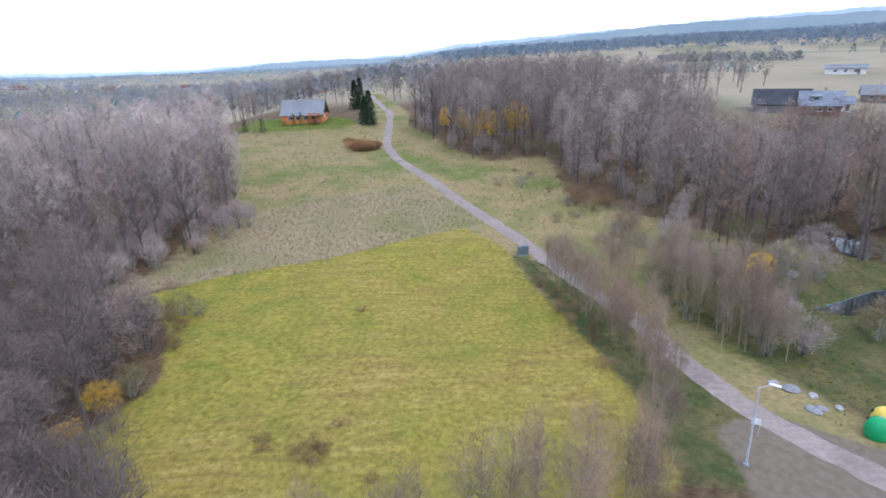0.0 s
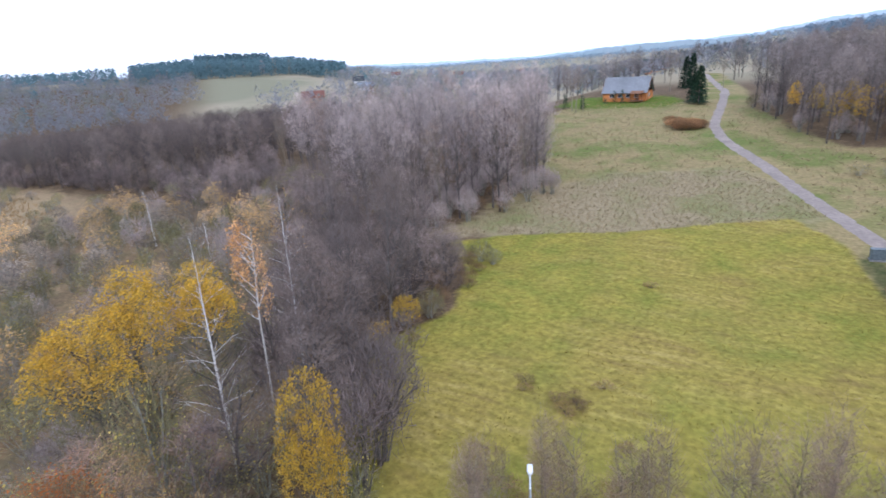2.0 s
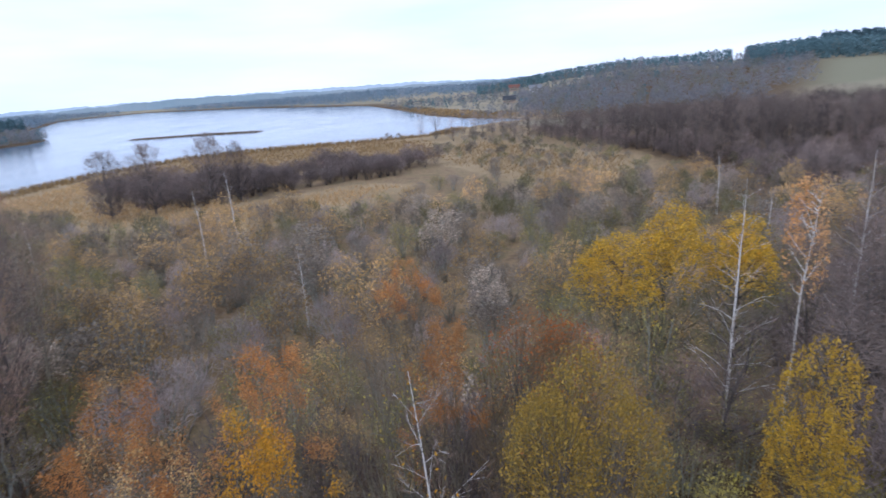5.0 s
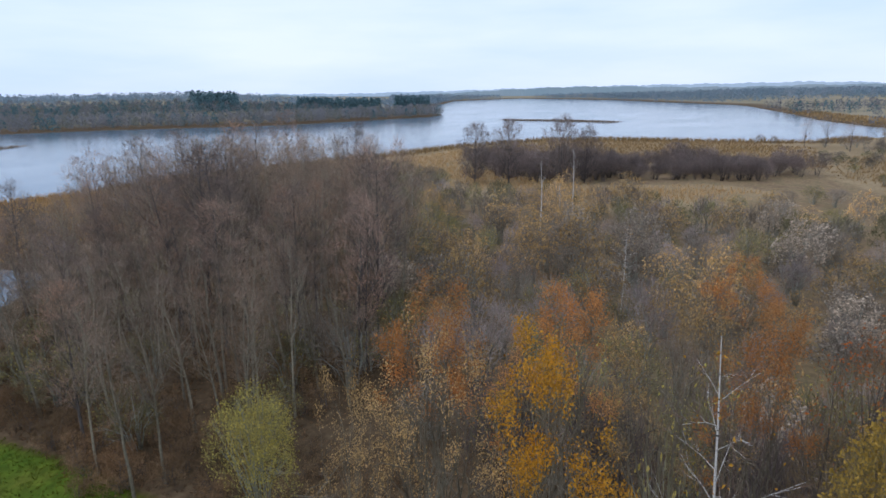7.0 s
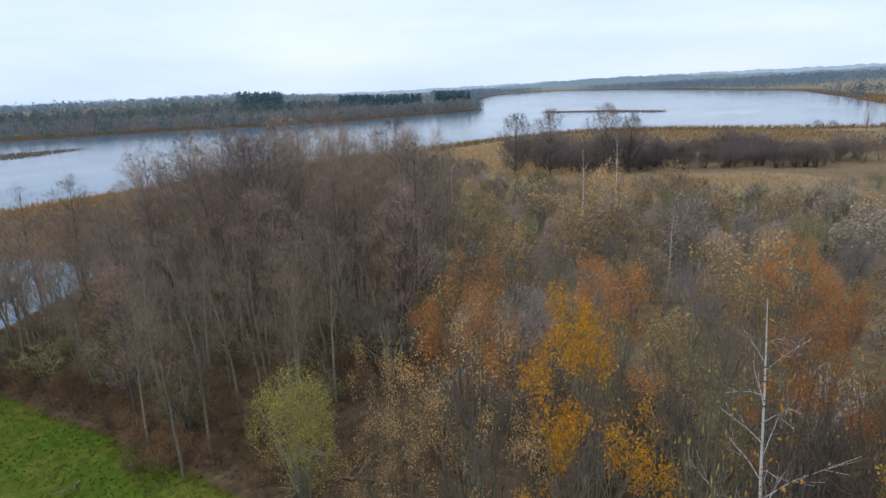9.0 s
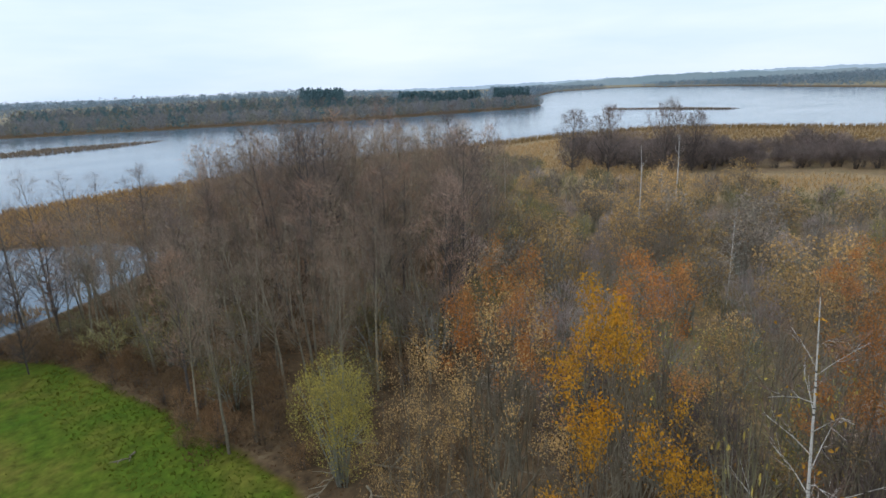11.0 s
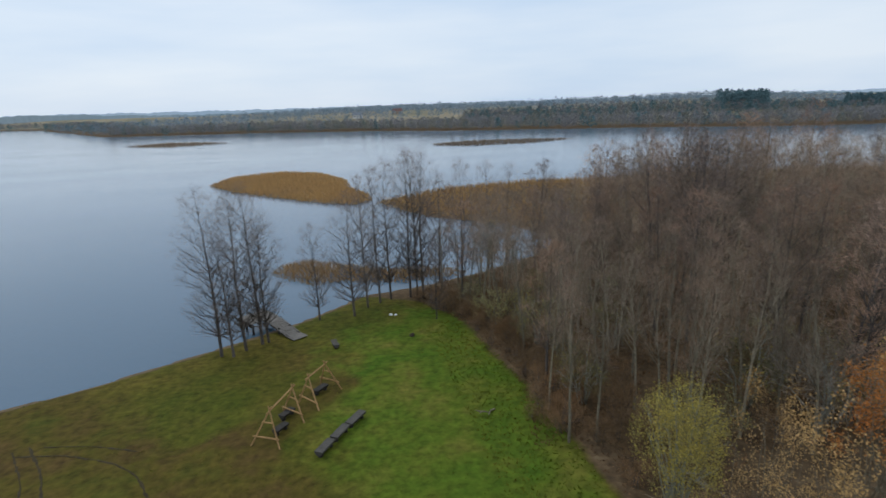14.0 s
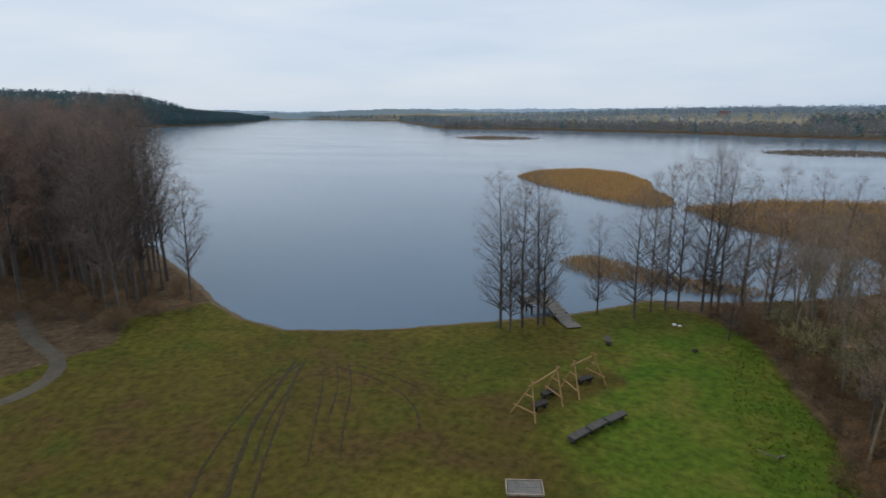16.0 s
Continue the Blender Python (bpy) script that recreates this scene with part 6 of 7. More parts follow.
# ---- the hazy skyline ----
SKYLINE = [(-45, 3.2), (-35, 3.3), (-28, 3.1), (-20, 2.85), (-10, 2.3), (0, 1.75), (5, 1.0), (9, 0.75), (17, 0.6), (25, 0.1), (35, 0.15), (44, 0.35), (60, 0.45), (72, 0.5), (84, 0.25), (92, 0.5), (105, 0.45), (112, 0.4), (122, 0.2),
           (134, 0.02), (150, 0.1), (160, 0.14), (172, 0.2), (185, 0.2), (200, 0.28), (210, 0.4), (219, 0.16), (226, 0.4), (240, 0.7), (260, 1.0)]
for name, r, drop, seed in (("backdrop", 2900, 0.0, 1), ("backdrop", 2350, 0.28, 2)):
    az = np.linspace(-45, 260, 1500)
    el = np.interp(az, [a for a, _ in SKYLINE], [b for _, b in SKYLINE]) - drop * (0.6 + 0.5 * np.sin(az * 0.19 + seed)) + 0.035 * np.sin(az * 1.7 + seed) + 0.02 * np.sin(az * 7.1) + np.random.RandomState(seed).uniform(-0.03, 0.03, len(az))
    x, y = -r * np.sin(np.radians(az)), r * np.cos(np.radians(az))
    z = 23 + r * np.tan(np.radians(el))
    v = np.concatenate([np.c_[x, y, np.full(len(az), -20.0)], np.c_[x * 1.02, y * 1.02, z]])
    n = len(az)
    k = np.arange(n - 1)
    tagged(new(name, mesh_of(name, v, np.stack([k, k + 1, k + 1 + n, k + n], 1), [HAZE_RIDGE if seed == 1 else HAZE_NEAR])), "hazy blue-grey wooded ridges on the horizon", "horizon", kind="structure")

# ---- reeds ----
def reed_bed(poly, gap, tall, seed, mat, label, level=None, keep=None, width=0.1, ragged=0):
    rng = np.random.RandomState(seed)
    x, y, _ = scatter(poly, gap, seed, keep)
    edge = smooth(inside(poly, x, y), 0, 1.5 + gap)
    if ragged:
        ok = rng.uniform(size=len(x)) < 0.15 + 0.85 * smooth(inside(poly, x, y) + 3 * waves(x, y, 14, seed), 0, ragged)
        x, y, edge = x[ok], y[ok], edge[ok]
    z = np.maximum(height(x, y), -0.1) if level is None else np.full(len(x), level)
    m = 3
    at = np.repeat(np.c_[x, y, z - 0.1], m, 0) + rng.normal(0, gap * 0.35, (len(x) * m, 3)) * (1, 1, 0)
    way = unit(rng.normal(0, 0.2, at.shape) + (0.12, 0.05, 1))
    ln = np.repeat(tall * (0.55 + 0.45 * edge), m) * rng.uniform(0.75, 1.25, len(at))
    v, f = slivers(rng, at, way, ln, np.full(len(at), width))
    return tagged(new("reed_bed", mesh_of("reed_bed", v, f, [mat])), label, "reeds", kind="stuff")


REED_ISLE = [(53.2, -171), (41, -154), (28, -140.6), (15.4, -129), (8, -124.5), (3.5, -129), (5, -140), (10, -152), (12.5, -170), (21.8, -191), (37, -200), (51, -190)]
reed_bed(REED_ISLE, 0.75, 1.5, 401, REED, "round island of golden dry reeds in the lake", -0.1, width=0.3)
reed_bed([(16, -72.5), (15, -76), (11.3, -77.8), (5.5, -74), (0, -71), (-8, -70), (-10, -66.8), (-2, -65), (6, -66.4), (9.5, -66), (12.8, -68.5)], 0.45, 1.25, 402, REED, "golden dry reeds in the shallow inlet", -0.1, width=0.13)
reed_bed([(2, -125), (-3, -114), (-9, -105), (-20, -95), (-28, -88), (-38, -92), (-60, -100), (-60, -130), (-60, -146), (-36, -147), (-14, -141)], 1.1, 1.7, 403, REED, "broad bank of dry reeds behind the inlet", 0.05, width=0.34)
reed_bed([(-60, -100), (-90, -112), (-140, -124), (-195, -120), (-232, -100), (-244, -70), (-255, -30), (-272, 4), (-300, 16), (-312, 8), (-277, -9), (-267, -40), (-259, -86), (-241, -112), (-195, -131), (-149, -137), (-80, -149),
          (-60, -146)], 1.5, 2.3, 404, REED_PALE, "pale reed belt along the lake shore", 0.05, width=0.42)
reed_bed([(-150, -100), (-166, -50), (-182, -10), (-175, 4), (-250, -5), (-262, -40), (-240, -100), (-190, -118)], 1.5, 1.0, 412, REED_PALE, "brown reed meadow between scrub and lake", width=0.4, ragged=6)
reed_bed(MARSH_A, 1.15, 0.8, 405, REED_PALE, "pale sedge meadow in the marsh", width=0.2, ragged=9)
reed_bed(MARSH_B, 0.95, 0.9, 406, REED_PALE, "golden sedge in the marsh clearing", width=0.18, ragged=9)
reed_bed([(-24.7, -318), (-53, -336), (-79, -330), (-110, -318), (-80, -298), (-45, -293), (-30, -303)], 1.8, 1.2, 407, REED_DULL, "low reed islet in the lake", -0.1, width=0.6)
reed_bed([(190, -428), (171, -462), (140, -446), (113, -425), (149, -400)], 2.2, 1.3, 408, REED_DULL, "low reed islet in the lake", -0.1, width=0.7)
reed_bed([(-398, -130), (-404, -165), (-402, -224), (-412, -226), (-420, -170), (-412, -128)], 1.6, 1.3, 409, REED_DULL, "narrow reed islet in the lake", -0.1, width=0.7)
reed_bed([(-352, 62), (-400, 22), (-471, -6), (-579, -30), (-640, -44), (-640, -20), (-560, 0), (-440, 40), (-390, 80)], 4.5, 2.0, 410, REED_PALE, "pale reeds along the bay shore", width=1.2)

# ---- grass ----
def tufts(poly, gap, tall, seed, mat, label, name="grass_tufts", per=4, width=0.05, keep=None):
    rng = np.random.RandomState(seed)
    x, y, _ = scatter(poly, gap, seed, keep)
    z = height(x, y)
    at = np.repeat(np.c_[x, y, z - 0.02], per, 0) + rng.normal(0, gap * 0.22, (len(x) * per, 3)) * (1, 1, 0)
    way = unit(rng.normal(0, 0.75, at.shape) + (0, 0, 0.9))
    way[:, 2] = np.abs(way[:, 2])
    ln = np.repeat(tall * rng.uniform(0.5, 1.5, len(x)), per) * rng.uniform(0.6, 1.2, len(at))
    v, f = slivers(rng, at, way, ln, np.full(len(at), width))
    return tagged(new(name, mesh_of(name, v, f, [mat])), label, "grass", kind="stuff")


tufts(FIELD, 0.55, 0.16, 501, GRASS_MOWN, "short mown yellow-green grass of the field", width=0.07)
tufts(ROUGH, 0.6, 0.5, 502, GRASS_DRY, "long dead tan grass beyond the mown field", width=0.09)
tufts(MEADOW, 1.5, 0.5, 503, GRASS_DRY, "rough meadow grass near the road", width=0.16, keep=lambda x, y: (along(ROAD, x, y) > 2.6) & (inside(FIELD, x, y) < -1) & (inside(ROUGH, x, y) < 0) & ((x < 19) | (y > 78)))
tufts(LAWN, 0.6, 0.1, 504, GRASS_GREEN, "short green lawn grass", width=0.06, keep=lambda x, y: along([(22, -10), (18, -26), (27, -35)], x, y) > 4)
tufts([(-11, -20), (-11.2, -24), (-10.4, -29), (-9.3, -36), (-8, -43), (-6, -50), (-3, -48), (-4, -40), (-5, -30), (-6, -20)], 0.4, 0.16, 505, GRASS_GREEN, "lush green weeds along the wood edge", width=0.12)
tufts([(-11.6, -20), (-11.2, -27), (-18, -27), (-20, -16), (-12.5, -13)], 0.5, 0.2, 508, LITTER, "brown leaf litter and dead stems", "leaf_litter", width=0.1)
tufts([(-8, -27), (-9.4, -37), (-8, -46), (-5, -53), (-2, -58), (-6, -59), (-12, -46), (-14, -30)], 0.4, 0.3, 509, LITTER, "rusty dead weeds along the lawn edge", "leaf_litter", width=0.07)
tufts(WOOD_POINT, 0.8, 0.25, 506, LITTER, "brown leaf litter and dead stems under trees", "leaf_litter", width=0.16)
tufts([(10, 68), (13, 52), (15, 40), (19, 36), (22, 40), (22, 52), (40, 56), (34, 40), (28, 36), (30, 48), (24, 64), (16, 72)], 0.9, 0.3, 507, GRASS_GREEN, "rough green verge grass", width=0.1,
      keep=lambda x, y: along(ROAD, x, y) > 2.2)

# ---- houses ----
def house(name, at, turn, size, wall_h, roof_h, wall_mat, roof_mat, label, category="house", windows=(3, 1), logs=False, chimney=True, over=0.6, dormer=False, group=""):
    """A gabled house: its length lies along x, the eaves side with windows faces -y."""
    length, depth = size
    e = thing(name, at, label, category, group, turn)
    bm = bmesh.new()
    box(bm, (length, depth, wall_h + 1.5), (0, 0, wall_h / 2 - 0.75))
    if logs:
        for k in range(int(wall_h / 0.28)):
            z = 0.14 + k * 0.28
            for s in (-1, 1):
                rod(bm, (-length / 2 - 0.3, s * depth / 2, z), (length / 2 + 0.3, s * depth / 2, z), 0.15, sides=6)
                rod(bm, (s * length / 2, -depth / 2 - 0.3, z), (s * length / 2, depth / 2 + 0.3, z), 0.15, sides=6)
    part("wall", bm, wall_mat, e)
    bm = bmesh.new()
    for s in (-1, 1):
        x = s * (length / 2 - 0.01)
        tri = [bm.verts.new(p) for p in ((x, -depth / 2, wall_h), (x, depth / 2, wall_h), (x, 0, wall_h + roof_h * 0.97))]
        bm.faces.new(tri)
    bmesh.ops.solidify(bm, geom=bm.faces[:], thickness=0.15)
    part("gable", bm, WOOD_BROWN if logs else wall_mat, e)
    bm = bmesh.new()
    slope = math.atan2(roof_h, depth / 2)
    run = math.hypot(roof_h, depth / 2) + over
    for s in (-1, 1):
        box(bm, (length + 2 * over, run, 0.16), (0, s * math.cos(slope) * run / 2, wall_h + roof_h + 0.1 - math.sin(slope) * run / 2), (-s * math.degrees(slope), 0, 0))
    for k in range(int(length * 1.4)):
        x = -length / 2 + (k + 0.5) / 1.4
        for s in (-1, 1):
            box(bm, (0.05, run, 0.05), (x, s * math.cos(slope) * run / 2, wall_h + roof_h + 0.2 - math.sin(slope) * run / 2), (-s * math.degrees(slope), 0, 0))
    roof = part("roof", bm, roof_mat, e)
    for s in (-1, 1):
        for f in (-1, 1):
            bm = bmesh.new()
            box(bm, (0.08, run, 0.22), (f * (length / 2 + over + 0.03), s * math.cos(slope) * run / 2, wall_h + roof_h + 0.08 - math.sin(slope) * run / 2), (-s * math.degrees(slope), 0, 0))
            part("bargeboard", bm, WOOD_BROWN if logs else roof_mat, roof)
    if chimney:
        bm = bmesh.new()
        box(bm, (0.7, 0.6, 1.5), (length * 0.1, 0.5, wall_h + roof_h + 0.3), bevel=0.03)
        box(bm, (0.85, 0.75, 0.12), (length * 0.1, 0.5, wall_h + roof_h + 1.05))
        part("chimney", bm, WALL_BRICK, roof)

    def window(x, y, z, w, h, side):
        t = 0 if side == "front" else 90
        bm = bmesh.new()
        for dx, dz, sx, sz in ((-w / 2, 0, 0.1, h + 0.1), (w / 2, 0, 0.1, h + 0.1), (0, h / 2, w, 0.1), (0, -h / 2, w + 0.2, 0.12), (0, 0, 0.06, h)):
            box(bm, (sx, 0.14, sz), (0, 0, 0), (0, 0, 0))
            for v in bm.verts[-8:]:
                v.co += Vector((dx, 0, dz))
        bm.transform(pose(x, y, z, 0, 0, t))
        fr = part("window", bm, WALL_WHITE, e, "white framed window")
        bm = bmesh.new()
        box(bm, (w - 0.1, 0.06, h - 0.1), (0, 0, 0))
        bm.transform(pose(x, y, z, 0, 0, t))
        part("pane", bm, GLASS, fr)

    gap = length / (windows[0] + 1) if windows[0] else 0
    out = 0.2 if logs else 0.06
    for k in range(windows[0]):
        window(-length / 2 + gap * (k + 1), -depth / 2 - out, wall_h * 0.56, min(1.3, gap * 0.5), 1.2, "front")
    for k in range(windows[1]):
        for z in (wall_h * 0.56, wall_h + roof_h * 0.35):
            window(length / 2 + out, (k - (windows[1] - 1) / 2) * 2.2, z, 1.1, 1.1, "side")
    if dormer:
        bm = bmesh.new()
        box(bm, (2.6, 2.4, 1.7), (-length * 0.12, -depth * 0.24, wall_h + roof_h * 0.48))
        box(bm, (3.0, 2.8, 0.14), (-length * 0.12, -depth * 0.26, wall_h + roof_h * 0.48 + 0.92), (8, 0, 0))
        part("dormer", bm, roof_mat, roof)
        window(-length * 0.12, -depth * 0.24 - 1.24, wall_h + roof_h * 0.5, 1.6, 0.9, "front")
    bm = bmesh.new()
    box(bm, (1.0, 0.12, 2.05), (length * 0.32, -depth / 2 - out, 1.03), bevel=0.02)
    part("door", bm, WOOD_BROWN, e, "brown plank door")
    return e


log_house = house("log_house", (-55.4, 196.6, 10.4), 0, (13.6, 8.6), 2.9, 4.4, WOOD_LOG, ROOF_GREY, "orange-brown log house with a grey gabled roof", windows=(4, 1), logs=True, over=0.8)
bm = bmesh.new()
box(bm, (4.0, 2.6, 0.25), (4.5, -5.8, 0.1), bevel=0.02)
for x in (2.7, 6.3):
    box(bm, (0.14, 0.14, 2.6), (x, -6.9, 1.4))
box(bm, (4.2, 2.9, 0.12), (4.5, -5.8, 2.75), (14, 0, 0))
part("porch", bm, WOOD_BROWN, log_house, "brown wooden porch with posts")


def far_house(x, y, turn, size, wall_h, roof_h, wall, roof, label, **more):
    house("farm_building", (x, y, ground(x, y) + 0.1), turn, size, wall_h, roof_h, wall, roof, label, "building", **more)


far_house(101, 184, -28, (15, 9), 2.4, 4.2, WOOD_OLD, ROOF_DARK, "long weathered barn with a dark slate roof", windows=(0, 0), chimney=False)
far_house(109, 177, -28, (10.5, 8.5), 2.7, 3.8, WOOD_BROWN, ROOF_BLUE, "farmhouse with a blue-grey tiled roof and dormer", windows=(3, 1), dormer=True)
far_house(117, 180, -28, (6, 5), 2.2, 2.0, WALL_WHITE, ROOF_BLUE, "small white outbuilding beside the farmhouse", windows=(1, 0), chimney=False)
far_house(136, 192, -30, (8, 6), 2.5, 2.6, WOOD_OLD, ROOF_GREY, "grey wooden cottage on the slope", windows=(2, 1))
far_house(183, 282, -32, (16, 7), 2.6, 1.6, WALL_WHITE, ROOF_GREY, "long low white farm building on the hill", windows=(3, 1), chimney=False)
far_house(-263, 250, 44, (13, 8), 2.8, 3.8, WALL_BRICK, ROOF_RED, "brick house with a red-brown roof", windows=(3, 1))
far_house(-300, 342, 40, (12, 8), 2.8, 3.4, WALL_WHITE, ROOF_BLUE, "white house with a blue-grey roof", windows=(3, 1))
far_house(-316, 352, 40, (8, 9), 5.0, 3.4, WALL_WHITE, ROOF_DARK, "tall white house with a dark roof", windows=(2, 1))
far_house(-140, 520, 15, (18, 8), 3.0, 2.4, WALL_WHITE, ROOF_GREY, "long white farm building behind trees", windows=(4, 1), chimney=False)
far_house(-100, 420, 12, (14, 8), 3.0, 3.0, WOOD_LOG, ROOF_RED, "distant orange house with a red roof", windows=(3, 1))
far_house(-219, 580, 20, (12, 8), 3.0, 3.0, WALL_WHITE, ROOF_GREY, "distant white house on the plain", windows=(3, 1))
for x, y, t, roof in [(-465, 590, 38, ROOF_RED), (-440, 640, 35, ROOF_GREY), (-470, 680, 35, ROOF_BLUE), (-400, 640, 32, ROOF_RED), (-520, 640, 38, ROOF_GREY), (-360, 600, 30, ROOF_BLUE), (-330, 680, 26, ROOF_RED)]:
    far_house(x, y, t, (13, 9), 3.4, 3.6, WALL_WHITE, roof, "distant village house with white walls", windows=(3, 1))
far_house(-660, 113, 80, (14, 10), 5.0, 4.0, WALL_WHITE, ROOF_GREY, "tall white house above the bay", windows=(3, 1))
far_house(-790, 106, 82, (14, 10), 5.0, 4.0, WALL_BRICK, ROOF_RED, "pale brick house above the bay", windows=(3, 1))
far_house(-560, 70, 82, (12, 9), 3.0, 3.6, WALL_BRICK, ROOF_DARK, "brick house near the bay shore", windows=(3, 1))
far_house(40, -850, 180, (14, 10), 5.0, 4.0, WALL_WHITE, ROOF_BLUE, "white house on the far lake shore", windows=(3, 1))
far_house(-20, -900, 175, (14, 10), 4.0, 4.0, WALL_BRICK, ROOF_RED, "brick house on the far lake shore", windows=(3, 1))
far_house(1180, -735, 238, (20, 12), 6.0, 4.0, WALL_WHITE, ROOF_GREY, "white building on the wooded lake hill", windows=(4, 1))


# ---- street lamps, containers and roadside things ----
def street_lamp(x, y, turn, tall=6.4):
    e = thing("street_lamp", (x, y, ground(x, y) - 0.05), "slim grey steel street lamp with a white head", "street lamp", "street lamps beside the road", turn)
    bm = bmesh.new()
    rod(bm, (0, 0, 0), (0, 0, tall), 0.085, 0.05, 10)
    for k in range(5):
        a, b = k / 5 * 1.2, (k + 1) / 5 * 1.2
        rod(bm, (0.7 * math.sin(a), 0, tall - 0.05 + 0.45 * math.sin(a)), (0.7 * math.sin(b), 0, tall - 0.05 + 0.45 * math.sin(b)), 0.045, sides=8)
    part("pole", bm, STEEL, e)
    bm = bmesh.new()
    box(bm, (0.4, 0.4, 0.3), (0, 0, 0.1), bevel=0.04)
    part("footing", bm, CONCRETE, e)
    head = bmesh.new()
    box(head, (0.62, 0.28, 0.14), (0.9, 0, tall + 0.36), (0, 6, 0), bevel=0.05)
    box(head, (0.26, 0.2, 0.16), (0.62, 0, tall + 0.38), (0, 6, 0), bevel=0.04)
    head = part("lamp_head", head, PAINT_WHITE, e, "white lamp head")
    bm = bmesh.new()
    box(bm, (0.4, 0.2, 0.03), (0.95, 0, tall + 0.27), (0, 6, 0))
    part("lens", bm, GLASS, head)
    return e


street_lamp(18.8, 31.7, -25)
street_lamp(-8.5, 18.2, 116, 6.3)


def bottle_bank(x, y, mat, label, turn):
    e = thing("recycling_container", (x, y, ground(x, y)), label, "container", "recycling containers beside the road", turn)
    bm = bmesh.new()
    rings = [(0.78, 0.02), (0.84, 0.12), (0.86, 0.5), (0.8, 0.95), (0.66, 1.3), (0.42, 1.52), (0.16, 1.6)]
    last = None
    for r, z in rings:
        ring = [bm.verts.new((r * math.cos(a * math.pi / 12), r * math.sin(a * math.pi / 12), z)) for a in range(24)]
        if last:
            for a in range(24):
                bm.faces.new((last[a], last[(a + 1) % 24], ring[(a + 1) % 24], ring[a])).smooth = True
        last = ring
    bm.faces.new(last)
    part("body", bm, mat, e)
    for s in (0, 180):
        bm = bmesh.new()
        rod(bm, (0.68, 0, 1.05), (0.84, 0, 1.1), 0.14, sides=14)
        bm.transform(pose(0, 0, 0, 0, 0, s - 70))
        part("slot", bm, RUBBER, e, "round black filling hole")
    bm = bmesh.new()
    rod(bm, (0, 0, 1.58), (0, 0, 1.72), 0.05, sides=8)
    box(bm, (0.24, 0.05, 0.05), (0, 0, 1.74), bevel=0.01)
    part("lifting_lug", bm, STEEL, e)


bottle_bank(30.0, 35.0, PLASTIC_GREEN, "green bell-shaped recycling container on the verge", 0)
bottle_bank(31.3, 36.2, PLASTIC_YELLOW, "yellow bell-shaped recycling container on the verge", 30)
bottle_bank(33.0, 36.6, PLASTIC_GREEN, "green bell-shaped recycling container on the verge", 60)

e = thing("utility_cabinet", (7.9, 75.3, ground(7.9, 75.3)), "grey-blue metal utility cabinet beside the road", "cabinet", turn=15)
bm = bmesh.new()
box(bm, (1.5, 0.7, 1.25), (0, 0, 0.72), bevel=0.03)
part("body", bm, CABINET, e)
bm = bmesh.new()
box(bm, (1.62, 0.82, 0.08), (0, 0, 1.38), bevel=0.02)
part("lid", bm, CABINET, e)
bm = bmesh.new()
box(bm, (1.6, 0.8, 0.2), (0, 0, 0.05))
part("plinth", bm, CONCRETE, e)
for x in (-0.37, 0.37):
    bm = bmesh.new()
    box(bm, (0.68, 0.03, 1.1), (x, -0.362, 0.72), bevel=0.01)
    part("door", bm, CABINET, e)

e = thing("notice_board", (21.0, 35.0, ground(21.0, 35.0)), "small pale notice board on two posts", "sign", turn=-30)
for x in (-0.24, 0.24):
    bm = bmesh.new()
    rod(bm, (x, 0, -0.2), (x, 0, 1.5), 0.03)
    part("post", bm, STEEL, e)
bm = bmesh.new()
box(bm, (0.62, 0.05, 0.5), (0, 0, 1.2), bevel=0.01)
part("board", bm, PAINT_WHITE, e)


def boulder(x, y, size, seed, mat=STONE, label="grey field stone half sunk in the grass", flat=0.6, name="boulder"):
    bm = bmesh.new()
    bmesh.ops.create_icosphere(bm, subdivisions=3, radius=1)
    for v in bm.verts:
        k = 1 + 0.25 * noise.noise(v.co * 1.3 + Vector((seed * 7.1, 0, 0))) + 0.08 * noise.noise(v.co * 4 + Vector((seed, 3, 0)))
        v.co = Vector((v.co.x * size * k, v.co.y * size * 0.75 * k, v.co.z * size * flat * k))
    ob = part(name, bm, mat, None)
    ob.matrix_basis = pose(x, y, ground(x, y) + size * flat * 0.35, 0, 0, seed * 61)
    tagged(ob, label, "stone", "stones near the road")


for k, (x, y, s) in enumerate([(27.3, 41.3, 0.8), (28.6, 40.4, 0.5), (27.3, 38.2, 0.7), (26.2, 42.3, 0.5), (29.6, 38.6, 0.4), (28.2, 38.5, 0.5)]):
    boulder(x, y, s, k, CONCRETE if k in (0, 2, 5) else STONE, "broken pale concrete slab on the verge" if k in (0, 2, 5) else "grey field stone half sunk in the grass", 0.3)
boulder(41.5, 67, 0.75, 9, CANVAS, "pale rounded boulder beside the pond", 0.75)
boulder(38.0, 66, 0.5, 10, CANVAS, "pale rounded boulder beside the pond", 0.7)
boulder(0.1, -52.9, 0.22, 11, CANVAS, "small white stone on the lawn", 0.5)
boulder(-0.4, -52.7, 0.18, 12, CANVAS, "small white stone on the lawn", 0.5)
boulder(-1.8, -46.7, 0.3, 13, EARTH, "dark burnt stone on the lawn", 0.6)


